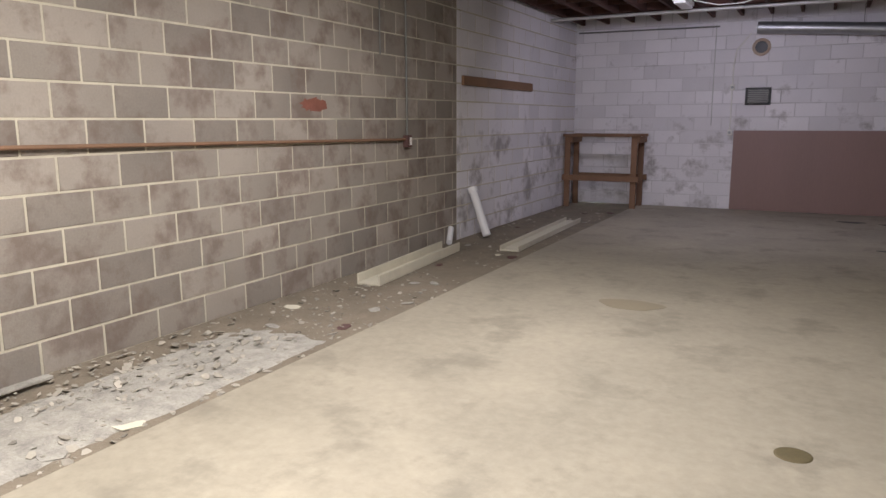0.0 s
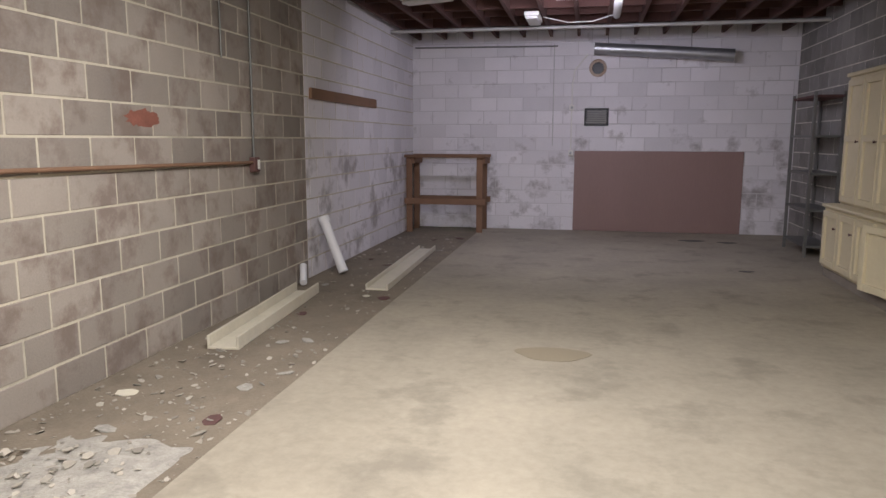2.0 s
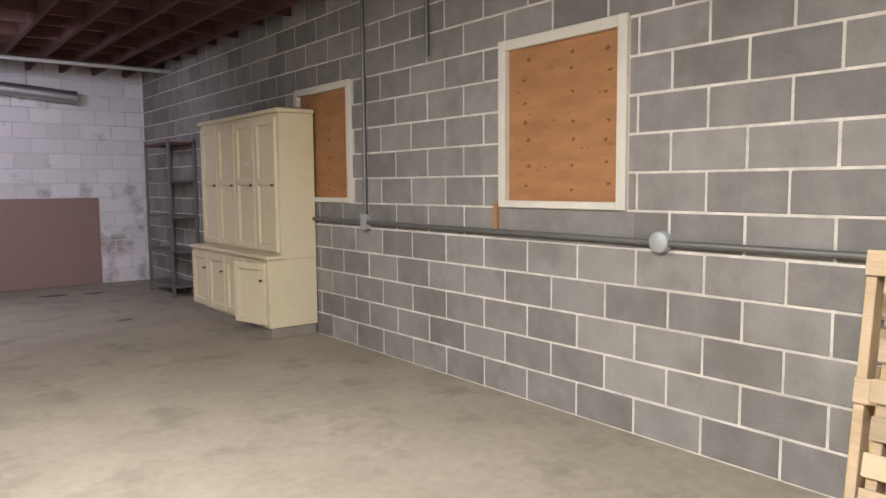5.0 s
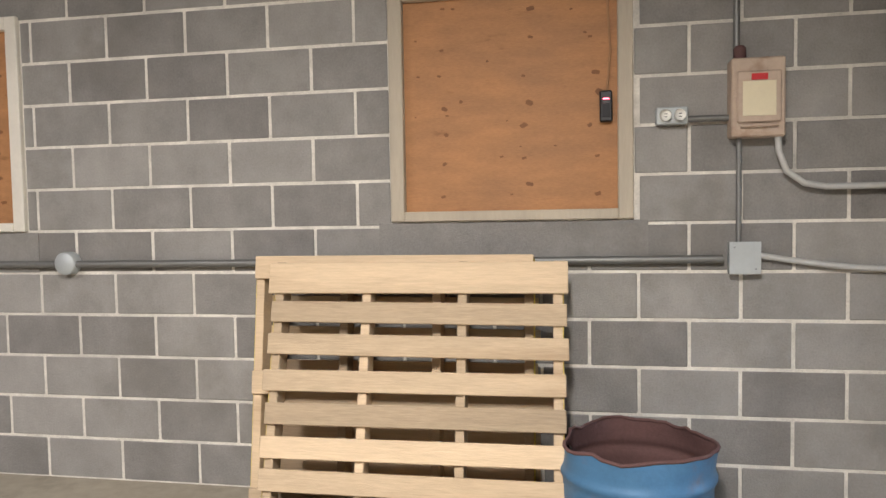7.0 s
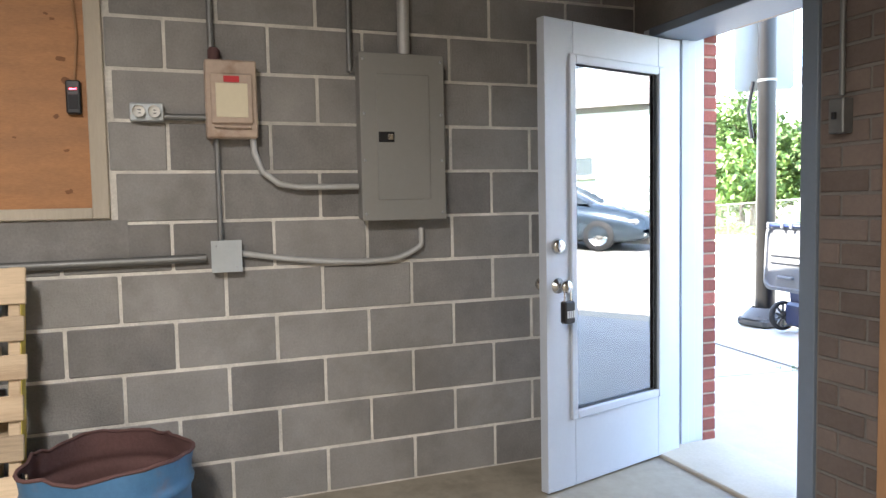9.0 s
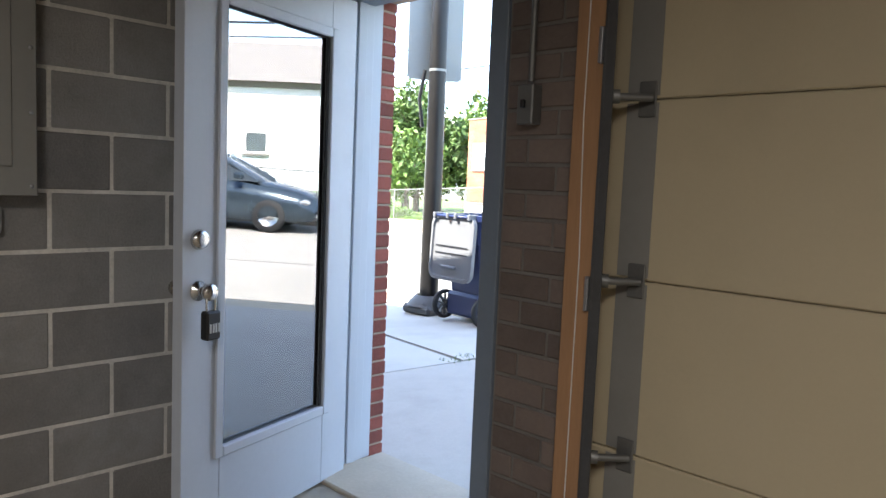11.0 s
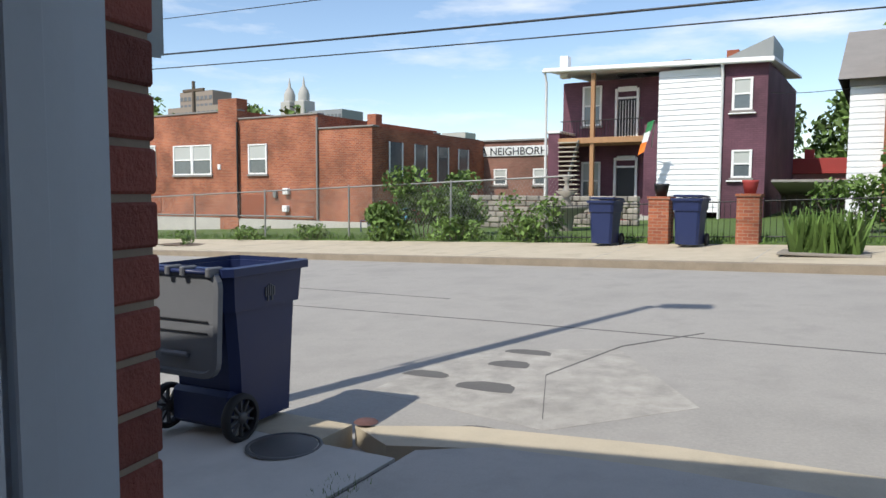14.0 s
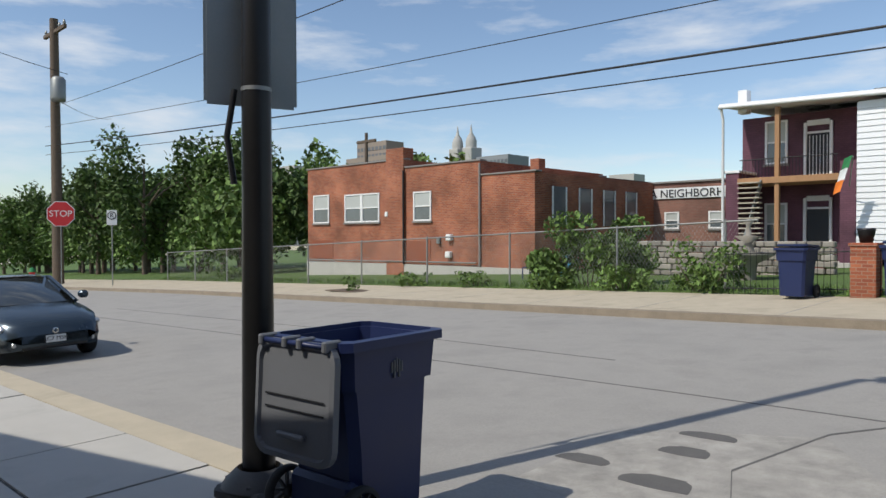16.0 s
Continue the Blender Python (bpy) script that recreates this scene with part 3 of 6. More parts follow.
conduit([(-0.03, 7.2, 1.07), (-0.03, 4.3, 1.065), (-0.03, 1.5, 1.06), (-0.03, -0.5, 1.065), (-0.03, -1.5, 1.07)], 0.017, M_CONDUIT, "long grey steel conduit run along the block wall")
conduit([(-0.03, 4.31, 1.07), (-0.03, 4.31, 2.9)], 0.016, M_CONDUIT, "upright grey conduit beside the boarded window")
conduit([(-0.03, 3.46, 2.28), (-0.03, 3.46, 2.9)], 0.016, M_CONDUIT, "short grey conduit stub hanging from the ceiling")
conduit([(-0.03, -1.56, 1.13), (-0.03, -1.56, 1.6)], 0.011, M_CONDUIT, "thin dark conduit under the fuse box")
conduit([(-0.03, -1.55, 1.87), (-0.03, -1.55, 2.9)], 0.013, M_CONDUIT, "thin dark conduit above the fuse box")
conduit([(-0.03, -2.12, 1.85), (-0.03, -2.12, 2.9)], 0.013, M_CONDUIT, "grey conduit stub beside the breaker panel")
conduit([(-0.05, -2.36, 1.93), (-0.05, -2.36, 2.9)], 0.028, M_CONDUIT_L, "thick grey conduit above the breaker panel")
conduit([(-0.03, -1.36, 1.64), (-0.03, -1.55, 1.64)], 0.013, M_CONDUIT, "short conduit between socket and fuse box")
pts = [(-0.05, -1.70, 1.58), (-0.05, -1.705, 1.50), (-0.05, -1.735, 1.42), (-0.05, -1.80, 1.37), (-0.05, -1.88, 1.355), (-0.05, -2.14, 1.355)]
conduit(pts, 0.013, M_CONDUIT_L, "pale bent conduit from fuse box to panel")
pts = []
for i in range(41):
    f = i / 40
    y = -1.63 - 0.80 * min(1, f * 1.12)
    z = 1.085 - 0.07 * math.sin(min(1, f * 1.4) * math.pi * 0.55) + 0.02 * f
    if f > 0.72:
        z += 0.13 * ((f - 0.72) / 0.28) ** 1.8
    pts.append((-0.03 - 0.01 * (i % 2) * 0.2, y, z))
conduit(pts, 0.0125, M_CONDUIT_L, "pale flexible armoured cable looping below the panel", "flexible_cable")


def junction_box(y, z, w, h, label, round_=False):
    t = thing("junction_box", pose(0, y, z), label, "junction box", "junction boxes")
    if round_:
        part("body", Shape().lathe([(0, -0.055), (0.05, -0.055), (0.055, -0.05), (0.055, 0)], 20, Matrix.Rotation(radians(90), 4, "Y")), M_JBOX, t)
    else:
        part("body", Shape().box((-0.055, -w / 2, -h / 2), (0, w / 2, h / 2), 0.003), M_JBOX, t)
        part("cover_plate", Shape().box((-0.058, -w / 2 - 0.003, -h / 2 - 0.003), (-0.054, w / 2 + 0.003, h / 2 + 0.003), 0.001), M_JBOX, t)
        for sy in (-1, 1):
            part("screw", Shape().lathe([(0, 0), (0.004, 0), (0.004, 0.002), (0, 0.003)], 8, Matrix.Translation((-0.058, sy * w * 0.35, h * 0.35 * sy)) @ Matrix.Rotation(radians(-90), 4, "Y")), M_GALV, t)
    return t


junction_box(1.50, 1.065, 0.1, 0.1, "round grey conduit junction box on the wall", True)
junction_box(4.31, 1.07, 0.07, 0.12, "small grey steel junction box on the conduit")
junction_box(-1.58, 1.075, 0.115, 0.125, "square pale grey steel junction box below the fuse box")

t = thing("wall_socket", pose(0, -1.30, 1.655), "white double socket in a steel box", "socket")
part("body", Shape().box((-0.05, -0.062, -0.035), (0, 0.062, 0.035), 0.004), M_JBOX, t)
for s in (-1, 1):
    o = part("outlet", Shape().lathe([(0, 0), (0.021, 0), (0.023, -0.004), (0.023, -0.012)], 18, Matrix.Translation((-0.062, s * 0.028, 0)) @ Matrix.Rotation(radians(-90), 4, "Y") @ Matrix.Rotation(radians(180), 4, "X")), M_WHITEPL, t)
    for q in (-1, 1):
        part("slot", Shape().box((-0.0635, s * 0.028 - 0.008, q * 0.006 - 0.0015), (-0.062, s * 0.028 + 0.004, q * 0.006 + 0.0015)), M_BLACK, o)

t = thing("fuse_box", pose(0, -1.62, 1.71), "rusty beige steel fuse box with hinged cover", "fuse box")
part("body", Shape().box((-0.09, -0.10, -0.155), (0, 0.10, 0.155), 0.006), M_PUTTY, t)
part("cover", Shape().box((-0.104, -0.082, -0.10), (-0.0902, 0.082, 0.10), 0.005), M_PUTTY, t)
part("inset_panel", Shape().box((-0.107, -0.062, -0.075), (-0.1042, 0.062, 0.06), 0.002), M_CREAM, t)
part("warning_label", Shape().box((-0.1086, -0.03, 0.064), (-0.1042, 0.03, 0.088)), M_STOP, t, "small red warning label")
part("handle", Shape().box((-0.112, -0.07, -0.118), (-0.0902, 0.07, -0.108), 0.003), M_PUTTY, t)
part("cable_gland", Shape().lathe([(0.024, 0.155), (0.024, 0.2), (0.015, 0.21)], 12, Matrix.Translation((-0.04, 0.06, 0))), M_RUST, t)

t = thing("breaker_panel", pose(0, -2.335, 1.565), "grey steel breaker panel with a closed door", "breaker panel")
part("body", Shape().box((-0.095, -0.185, -0.35), (0, 0.185, 0.35), 0.004), M_BOXGREY, t)
part("front_cover", Shape().box((-0.102, -0.192, -0.36), (-0.0952, 0.192, 0.36), 0.003), M_BOXGREY, t)
d = part("door", Shape().box((-0.108, -0.12, -0.27), (-0.1022, 0.12, 0.27), 0.003), M_BOXGREY, t)
part("latch", Shape().box((-0.114, 0.045, -0.022), (-0.1082, 0.115, 0.022), 0.003), M_BLACK, d, "black slide latch")
part("latch_plate", Shape().box((-0.117, 0.05, -0.012), (-0.1142, 0.075, 0.012), 0.002), M_CHROME, d)
for sy in (-0.175, 0.175):
    for sz in (-0.33, -0.1, 0.1, 0.33):
        part("screw", Shape().lathe([(0, 0.003), (0.006, 0.002), (0.007, 0)], 8, Matrix.Translation((-0.1022, sy, sz)) @ Matrix.Rotation(radians(-90), 4, "Y")), M_GALV, t)

t = thing("door_opener_button", pose(0.015, -1.04, 1.71), "black wall button with a red light on plywood", "wall button")
part("body", Shape().box((-0.03, -0.026, -0.065), (0.002, 0.026, 0.065), 0.006), M_BLACK, t)
part("indicator", Shape().box((-0.0325, -0.012, 0.028), (-0.0302, 0.012, 0.032)), M_RED, t, "red indicator light")
part("button", Shape().box((-0.034, -0.016, -0.045), (-0.0302, 0.016, 0.01), 0.003), M_GASKET, t)
solo("bell_wire", Shape().tube([(0.012, -1.045, 1.775), (0.012, -1.06, 1.95), (0.012, -1.05, 2.1), (0.012, -1.05, 2.195)], 0.005, 6), M_STUD, "thin brown bell wire running up the plywood", "wire")
solo("wood_strip", Shape().box((-0.03, 2.735, 1.075), (0, 2.775, 1.25), 0.003), M_STUD, "short orange timber strip beside the window", "strip")

# ---- pallets leaning on the east wall ----
def pallet(m, label, turned=False):
    t = thing("pallet", m, label, "pallet", "leaning pallets")
    w, h = 1.22, 1.10
    fx, bx = (0.1085, 0.002) if turned else (0.0, 0.1085)
    for i, yy in enumerate((0.02, w / 3 - 0.0, 2 * w / 3, w - 0.02)):
        part("stringer", Shape().box((0.02, yy - 0.019, 0), (0.108, yy + 0.019, h), 0.003), M_WOOD, t)
        if i in (0, 3):
            s = -1 if i == 0 else 1
            part("edge_paint", Shape().box((0.025, yy + s * 0.019, 0.02), (0.103, yy + s * 0.0215, h - 0.02)), M_YELLOW, t, "yellow painted stringer edge")
    z = 0.0
    random.seed(7)
    for i in range(8):
        bw = (0.125, 0.088, 0.088, 0.088, 0.088, 0.088, 0.088, 0.13)[i]
        z = [0.0, 0.155, 0.29, 0.425, 0.56, 0.70, 0.835, 0.965][i]
        part("deck_board", Shape().box((fx, -0.012 + random.uniform(-.012, .012), z), (fx + 0.0195, w + 0.012 + random.uniform(-.012, .012), z + bw), 0.003), M_WOOD, t, "", Matrix.Rotation(random.uniform(-0.006, 0.006), 4, "X"))
    for z in (0.0, 0.5, 1.0):
        part("bottom_board", Shape().box((bx, 0, z), (bx + 0.0175, w, z + 0.1), 0.003), M_WOOD, t)
    return t


pallet(pose(-0.46, -0.86, 0.012, 0, 13.5, 0) , "pale pine pallet with yellow edges leaning on the wall")
pallet(pose(-0.295, -0.74, 0.012, 0, 8.0, 0), "second pine pallet leaning behind the first", True)

# ---- rusty blue drum ----
t = thing("steel_drum", pose(-0.36, -1.13, 0), "open cut-down blue steel drum, rusty inside with torn rim", "drum")
R, n, Hh = 0.275, 48, 0.43
prof = [(R - 0.01, 0.0), (R, 0.015)]
for k in range(40):
    z = 0.03 + k / 39 * (Hh - 0.05)
    r = R + 0.012 * math.exp(-((z - 0.13) / 0.018) ** 2) + 0.012 * math.exp(-((z - 0.30) / 0.018) ** 2) - 0.003 * math.exp(-((z - 0.40) / 0.05) ** 2)
    prof.append((r, z))
sh = Shape()
vs, fs = [], []
for j, (r, z) in enumerate(prof):
    for k in range(n):
        a = 2 * math.pi * k / n
        f = max(0, (z - 0.26) / (Hh - 0.26))
        dent = f * f * (0.022 * math.sin(3 * a + 1) + 0.012 * math.sin(7 * a))
        zz = z + (f ** 3) * (0.030 * noise.noise((2.2 * math.cos(a), 2.2 * math.sin(a), 3.1)) + 0.012 * noise.noise((9 * math.cos(a), 9 * math.sin(a), 0)))
        vs.append(((r + dent) * math.cos(a), (r + dent) * math.sin(a), zz))
for j in range(len(prof) - 1):
    for k in range(n):
        fs.append((j * n + k, j * n + (k + 1) % n, (j + 1) * n + (k + 1) % n, (j + 1) * n + k))
part("shell", Shape().add(vs, fs, True), M_BLUE, t)
vin = [(x * 0.982, y * 0.982, z) for x, y, z in vs]
part("lining", Shape().add(vin, fs, True), M_RUST, t, "rust brown inside of the drum")
top = [vs[(len(prof) - 1) * n + k] for k in range(n)] + [vin[(len(prof) - 1) * n + k] for k in range(n)]
part("torn_rim", Shape().tube([Vector(p) * 0.992 + Vector((0, 0, 0.008 * 0.8)) for p in top[:n]] + [Vector(top[0]) * 0.992 + Vector((0, 0, 0.0064))], 0.007, 6), M_RUST, t, "torn pinkish rust rim")
part("bottom", Shape().lathe([(0, 0.02), (R * 0.98, 0.02)], n), M_RUST, t)
part("bung", Shape().lathe([(0.03, 0), (0.03, 0.006), (0.022, 0.008), (0, 0.006)], 12, Matrix.Translation((R * 0.965 * math.cos(1.9), R * 0.965 * math.sin(1.9), 0.38)) @ Matrix.Rotation(1.9, 4, "Z") @ Matrix.Rotation(radians(-90), 4, "Y")), M_BLACK, t, "dark bung hole")

# ---- cream kitchen cabinet ----
CY0, CY1, CD, CU = 5.19, 7.08, 0.485, 0.35
t = thing("dresser_cabinet", pose(0, CY0, 0), "old cream painted dresser with doors, against the block wall", "cabinet")
Lc = CY1 - CY0
part("kickboard", Shape().box((-CD + 0.02, 0.01, 0), (-0.02, Lc - 0.01, 0.10), 0.004), M_KICK, t, "scuffed grey kickboard")
part("base_body", Shape().box((-CD, 0, 0.1005), (-0.012, Lc, 0.715), 0.004), M_CREAM, t)
part("counter", Shape().box((-CD - 0.03, -0.02, 0.7155), (-CU + 0.0, Lc + 0.02, 0.75), 0.008), M_CREAM, t)
part("upper_body", Shape().box((-CU, 0, 0.716), (-0.012, Lc, 2.01), 0.004), M_CREAM, t)
part("cornice", Shape().box((-CU - 0.03, -0.02, 2.0105), (-0.012, Lc + 0.02, 2.05), 0.008), M_CREAM, t)


def panel_door(parent, x, y0, y1, z0, z1, mids, ang=0.0, knob_hi=True):
    m = Matrix.Translation((x, y0, z0)) @ Matrix.Rotation(ang, 4, "Z")
    w, h, f = y1 - y0, z1 - z0, 0.062
    d = part("door", Shape().box((-0.006, f, f), (-0.0005, w - f, h - f), 0.002), M_CREAM, parent, "", m)
    part("stile", Shape().box((-0.03, 0.004, 0.004), (-0.0005, f, h - 0.004), 0.003), M_CREAM, d)
    part("stile", Shape().box((-0.03, w - f, 0.004), (-0.0005, w - 0.004, h - 0.004), 0.003), M_CREAM, d)
    for za in [0.004, h - f - 0.004, *[q * h for q in mids]]:
        part("rail", Shape().box((-0.029, f, za), (-0.0005, w - f, za + f), 0.003), M_CREAM, d)
    part("knob", Shape().lathe([(0.0, -0.03), (0.012, -0.028), (0.013, -0.02), (0.006, -0.012), (0.006, 0)], 12, Matrix.Translation((-0.03, 0.03, h * (0.5 if knob_hi else 0.72))) @ Matrix.Rotation(radians(90), 4, "Y")), M_RUST, d, "small dark knob")
    return d


for i in range(4):
    w = (Lc - 0.06) / 4
    panel_door(t, -CU, 0.03 + i * w + 0.012, 0.03 + (i + 1) * w - 0.012, 0.77, 1.98, (0.50,))
for i in range(4):
    w = (Lc - 0.06) / 4
    panel_door(t, -CD, 0.03 + i * w + 0.012, 0.03 + (i + 1) * w - 0.012, 0.13, 0.69, (), radians(14) if i == 0 else 0.0, False)
part("paper_label", Shape().box((-CU - 0.0235, 0.62, 1.56), (-CU - 0.0215, 0.72, 1.585)), M_WHITEPL, t, "small white paper label")
solo("loose_board", Shape().box((-0.30, 5.22, 2.052), (-0.08, 5.67, 2.066), 0.002), M_WOOD_OLD, "thin reddish board lying on the dresser", "board")

# ---- metal shelf rack at the north end ----
t = thing("shelf_rack", pose(-0.34, 9.12, 0, 0, 0, 90), "rusty angle-iron shelf rack against the wall", "shelf rack")
for a in (0, 0.9):
    for b in (0, 0.31):
        part("upright", Shape().box((a - 0.9 + 0.0, -b - 0.02, 0), (a - 0.9 + 0.035, -b + 0.015, 1.95), 0.003), M_CONDUIT, t)
for z in (0.12, 0.55, 0.98, 1.42, 1.88):
    part("shelf", Shape().box((-0.9, -0.325, z), (0.03, 0.01, z + 0.03), 0.003), M_CONDUIT if z < 1.5 else M_RUST, t)

# ---- timber frame in the corner ----
t = thing("workbench_frame", pose(0, 0, 0), "open frame of reddish old timbers in the corner", "timber frame")
FX0, FX1, FY0, FY1 = -5.61, -4.44, 9.72, 10.20
for fx in (FX0, FX1):
    for fy in (FY0, FY1):
        part("post", Shape().box((fx - 0.0, fy, -0.015), (fx + 0.09 - (0.18 if fx == FX1 else 0), fy + 0.045, 1.12), 0.004), M_WOOD_OLD, t)
for z in (0.42, 1.121):
    for fy in (FY0 - 0.046, FY1 + 0.046):
        part("rail", Shape().box((FX0 - 0.02, fy, z), (FX1 + 0.05, fy + 0.045, z + 0.09 if z < 1 else z + 0.045), 0.004), M_WOOD_OLD, t)
for fx in (FX0 + 0.091, FX1 + 0.001):
    part("side_rail", Shape().box((fx, FY0, 1.03), (fx + 0.04, FY1 + 0.045, 1.12), 0.004), M_WOOD_OLD, t)

# ---- north wall things ----
solo("hardboard_sheet", Shape().box((-3.11, YF - 0.02, 0.004), (-0.67, YF - 0.004, 1.22), 0.001, ), M_HARD, "large brown hardboard sheet standing against the wall", "board")
t = thing("wall_louvre", pose(-2.80, YF, 1.73), "dark framed metal louvre vent in the wall", "vent")
part("frame", Shape().box((-0.18, -0.03, -0.13), (0.18, -0.002, -0.10), 0.003).box((-0.18, -0.03, 0.10), (0.18, -0.002, 0.13), 0.003).box((-0.18, -0.03, -0.0995), (-0.145, -0.002, 0.0995), 0.003).box((0.145, -0.03, -0.0995), (0.18, -0.002, 0.0995), 0.003), M_BLACK, t)
part("backing", Shape().box((-0.144, -0.008, -0.0985), (0.144, -0.0025, 0.0985)), M_GASKET, t)
for i in range(7):
    part("slat", Shape().box((-0.143, -0.025, -0.09 + i * 0.028), (0.143, -0.021, -0.075 + i * 0.028), 0, Matrix.Rotation(0.0, 4, "X")), M_CONDUIT, t)
t = thing("flue_hole", pose(-2.80, YF, 2.45), "round flue hole with a pale metal collar", "flue")
part("collar", Shape().lathe([(0.085, 0), (0.13, 0), (0.13, 0.012), (0.09, 0.02), (0.085, 0.0)], 24, Matrix.Rotation(radians(90), 4, "X")), M_PUTTY, t)
part("opening", Shape().lathe([(0, 0.006), (0.086, 0.006)], 24, Matrix.Rotation(radians(90), 4, "X")), M_BLACK, t)
t = thing("duct_pipe", pose(0, 0, 0), "slanting galvanised round duct pipe hung under the ceiling", "duct")
part("pipe", Shape().tube([(-2.86, YF - 0.14, 2.72), (-1.9, YF - 0.16, 2.655), (-0.92, YF - 0.18, 2.58)], 0.085, 20, True), M_GALV, t)
for f in (0.02, 0.35, 0.68, 0.985):
    p = Vector((-2.86, YF - 0.14, 2.72)).lerp(Vector((-0.92, YF - 0.18, 2.58)), f)
    q = p + Vector((0.03, -0.0006, -0.0022))
    part("band", Shape().tube([p, q], 0.089, 20), M_GALV, t)
for f in (0.1, 0.7):
    p = Vector((-2.86, YF - 0.14, 2.72)).lerp(Vector((-0.92, YF - 0.18, 2.58)), f)
    part("hanger", Shape().tube([p, (p.x, p.y, ZC + 0.05)], 0.004, 6), M_CONDUIT, t)
conduit([(-3.17, YF - 0.02, 1.2), (-3.17, YF - 0.02, 2.2), (-3.14, YF - 0.02, 2.42), (-2.95, YF - 0.02, 2.66)], 0.009, M_WHITEPL, "thin white conduit on the painted wall")
conduit([(-3.45, YF - 0.015, 1.3), (-3.45, YF - 0.015, 2.82)], 0.007, M_CONDUIT_L, "thin cable on the painted wall")
conduit([(XL + 0.05, YF - 0.03, 2.80), (-3.4, YF - 0.03, 2.78)], 0.012, M_CONDUIT, "thin pipe under the ceiling along the wall")
for z, lab in ((1.87, "round white fitting on the conduit"), (1.19, "small pale socket box on the wall")):
    t = thing("wall_fitting", pose(-3.17, YF, z), lab, "fitting", "wall fittings")
    part("body", Shape().box((-0.035, -0.045, -0.045), (0.035, -0.002, 0.045), 0.01), M_WHITEPL, t)
    part("face", Shape().lathe([(0, 0.052), (0.02, 0.05), (0.022, 0.044)], 14, Matrix.Rotation(radians(90), 4, "X")), M_JBOX, t)
conduit([(XL + 0.02, 9.0, 2.86), (XR - 0.02, 9.0, 2.86)], 0.025, M_CONDUIT_L, "steel pipe hung across under the joists", "cross_pipe")
conduit([(-2.62, 8.15, 2.855), (-2.72, -3.0, 2.855)], 0.045, M_CONDUIT_L, "pale round pipe running under the joists", "ceiling_pipe")


def strip_light(x, y, turn, label):
    t = thing("ceiling_light", pose(x, y, ZC - 0.003, 0, 0, turn), label, "ceiling light", "ceiling lights")
    part("housing", Shape().box((-0.09, -0.30, -0.05), (0.09, 0.30, 0), 0.006), M_WHITEPL, t)
    part("diffuser", Shape().box((-0.075, -0.29, -0.085), (0.075, 0.29, -0.0505), 0.012), M_TUBE, t)
    return t


strip_light(-3.62, 8.35, 0, "white strip light fixed under the joists")
strip_light(-4.63, 6.85, 70, "small white lamp holder under the joists")
# the next three housings are added to go with the ceiling lamps
strip_light(-3.5, -0.7, 90, "white strip light fixed under the joists")
strip_light(-3.4, 2.4, 90, "white strip light fixed under the joists")
strip_light(-3.0, 6.9, 90, "white strip light fixed under the joists")
solo("loose_cable", Shape().tube([(-3.5, 8.4, 2.9), (-3.2, 8.5, 2.84), (-2.9, 8.4, 2.83), (-2.65, 8.2, 2.87)], 0.006, 6), M_WHITEPL, "white loose cable drooping between lamp and pipe", "cable")

# ---- west wall things ----
solo("timber_rail", Shape().box((XL + 0.001, 5.97, 1.79), (XL + 0.035, 8.22, 1.90), 0.004), M_WOOD_OLD, "reddish brown timber rail fixed on the painted wall", "rail")
solo("wall_pipe", Shape().tube([(XL + 0.03, -3.5, 1.27), (XL + 0.03, 0.5, 1.255), (XL + 0.03, 4.62, 1.20)], 0.013, 8), M_WOOD_OLD, "rusty pipe running along the block wall", "pipe")
conduit([(XL + 0.02, 4.68, 1.24), (XL + 0.02, 4.68, 2.92)], 0.010, M_CONDUIT, "thin rusty conduit running up to the ceiling")
conduit([(XL + 0.02, 4.2, 2.0), (XL + 0.02, 4.2, 2.92)], 0.007, M_CONDUIT, "thin wire stub on the block wall")
t = thing("wall_socket", pose(XL, 4.68, 1.18), "rusty socket box at the end of the pipe", "socket")
part("body", Shape().box((0, -0.05, -0.06), (0.05, 0.05, 0.06), 0.005), M_RUST, t)
part("face", Shape().box((0.0505, 0.0, -0.04), (0.056, 0.04, 0.04), 0.003), M_WHITEPL, t)
rp = [(0.17 * (1 + 0.35 * noise.noise((3 * math.cos(q), 3 * math.sin(q), 1))) * math.cos(q), 0.055 * (1 + 0.6 * noise.noise((4 * math.cos(q), 4 * math.sin(q), 7))) * math.sin(q)) for q in [2 * math.pi * k / 40 for k in range(40)]]
solo("red_paint_mark", Shape().prism(rp, 0.0015, 0.003, Matrix.Translation((XL, 3.2, 1.52)) @ Matrix(((0, 0, 1, 0), (1, 0, 0, 0), (0, 1, 0, 0), (0, 0, 0, 1)))), M_PAINTRED, "smeared red spray paint mark on the blocks", "paint mark")
solo("white_splat", Shape().lathe([(0, 0.006), (0.045, 0.004), (0.06, 0)], 11, Matrix.Translation((XL + 0.001, 0.35, 1.55)) @ Matrix.Rotation(radians(90), 4, "Y")), M_DUST, "white plaster splat on the block wall", "splat")

solo("pvc_pipe", Shape().tube([(XL + 0.30, 6.06, 0.03), (XL + 0.06, 6.16, 0.56)], 0.05, 16, False).tube([(XL + 0.30, 6.06, 0.03), (XL + 0.06, 6.16, 0.56)], 0.044, 16, False).tube([(XL + 0.075, 6.155, 0.53), (XL + 0.05, 6.165, 0.585)], 0.06, 16, True), M_PVC, "white plastic pipe leaning against the wall", "pipe")
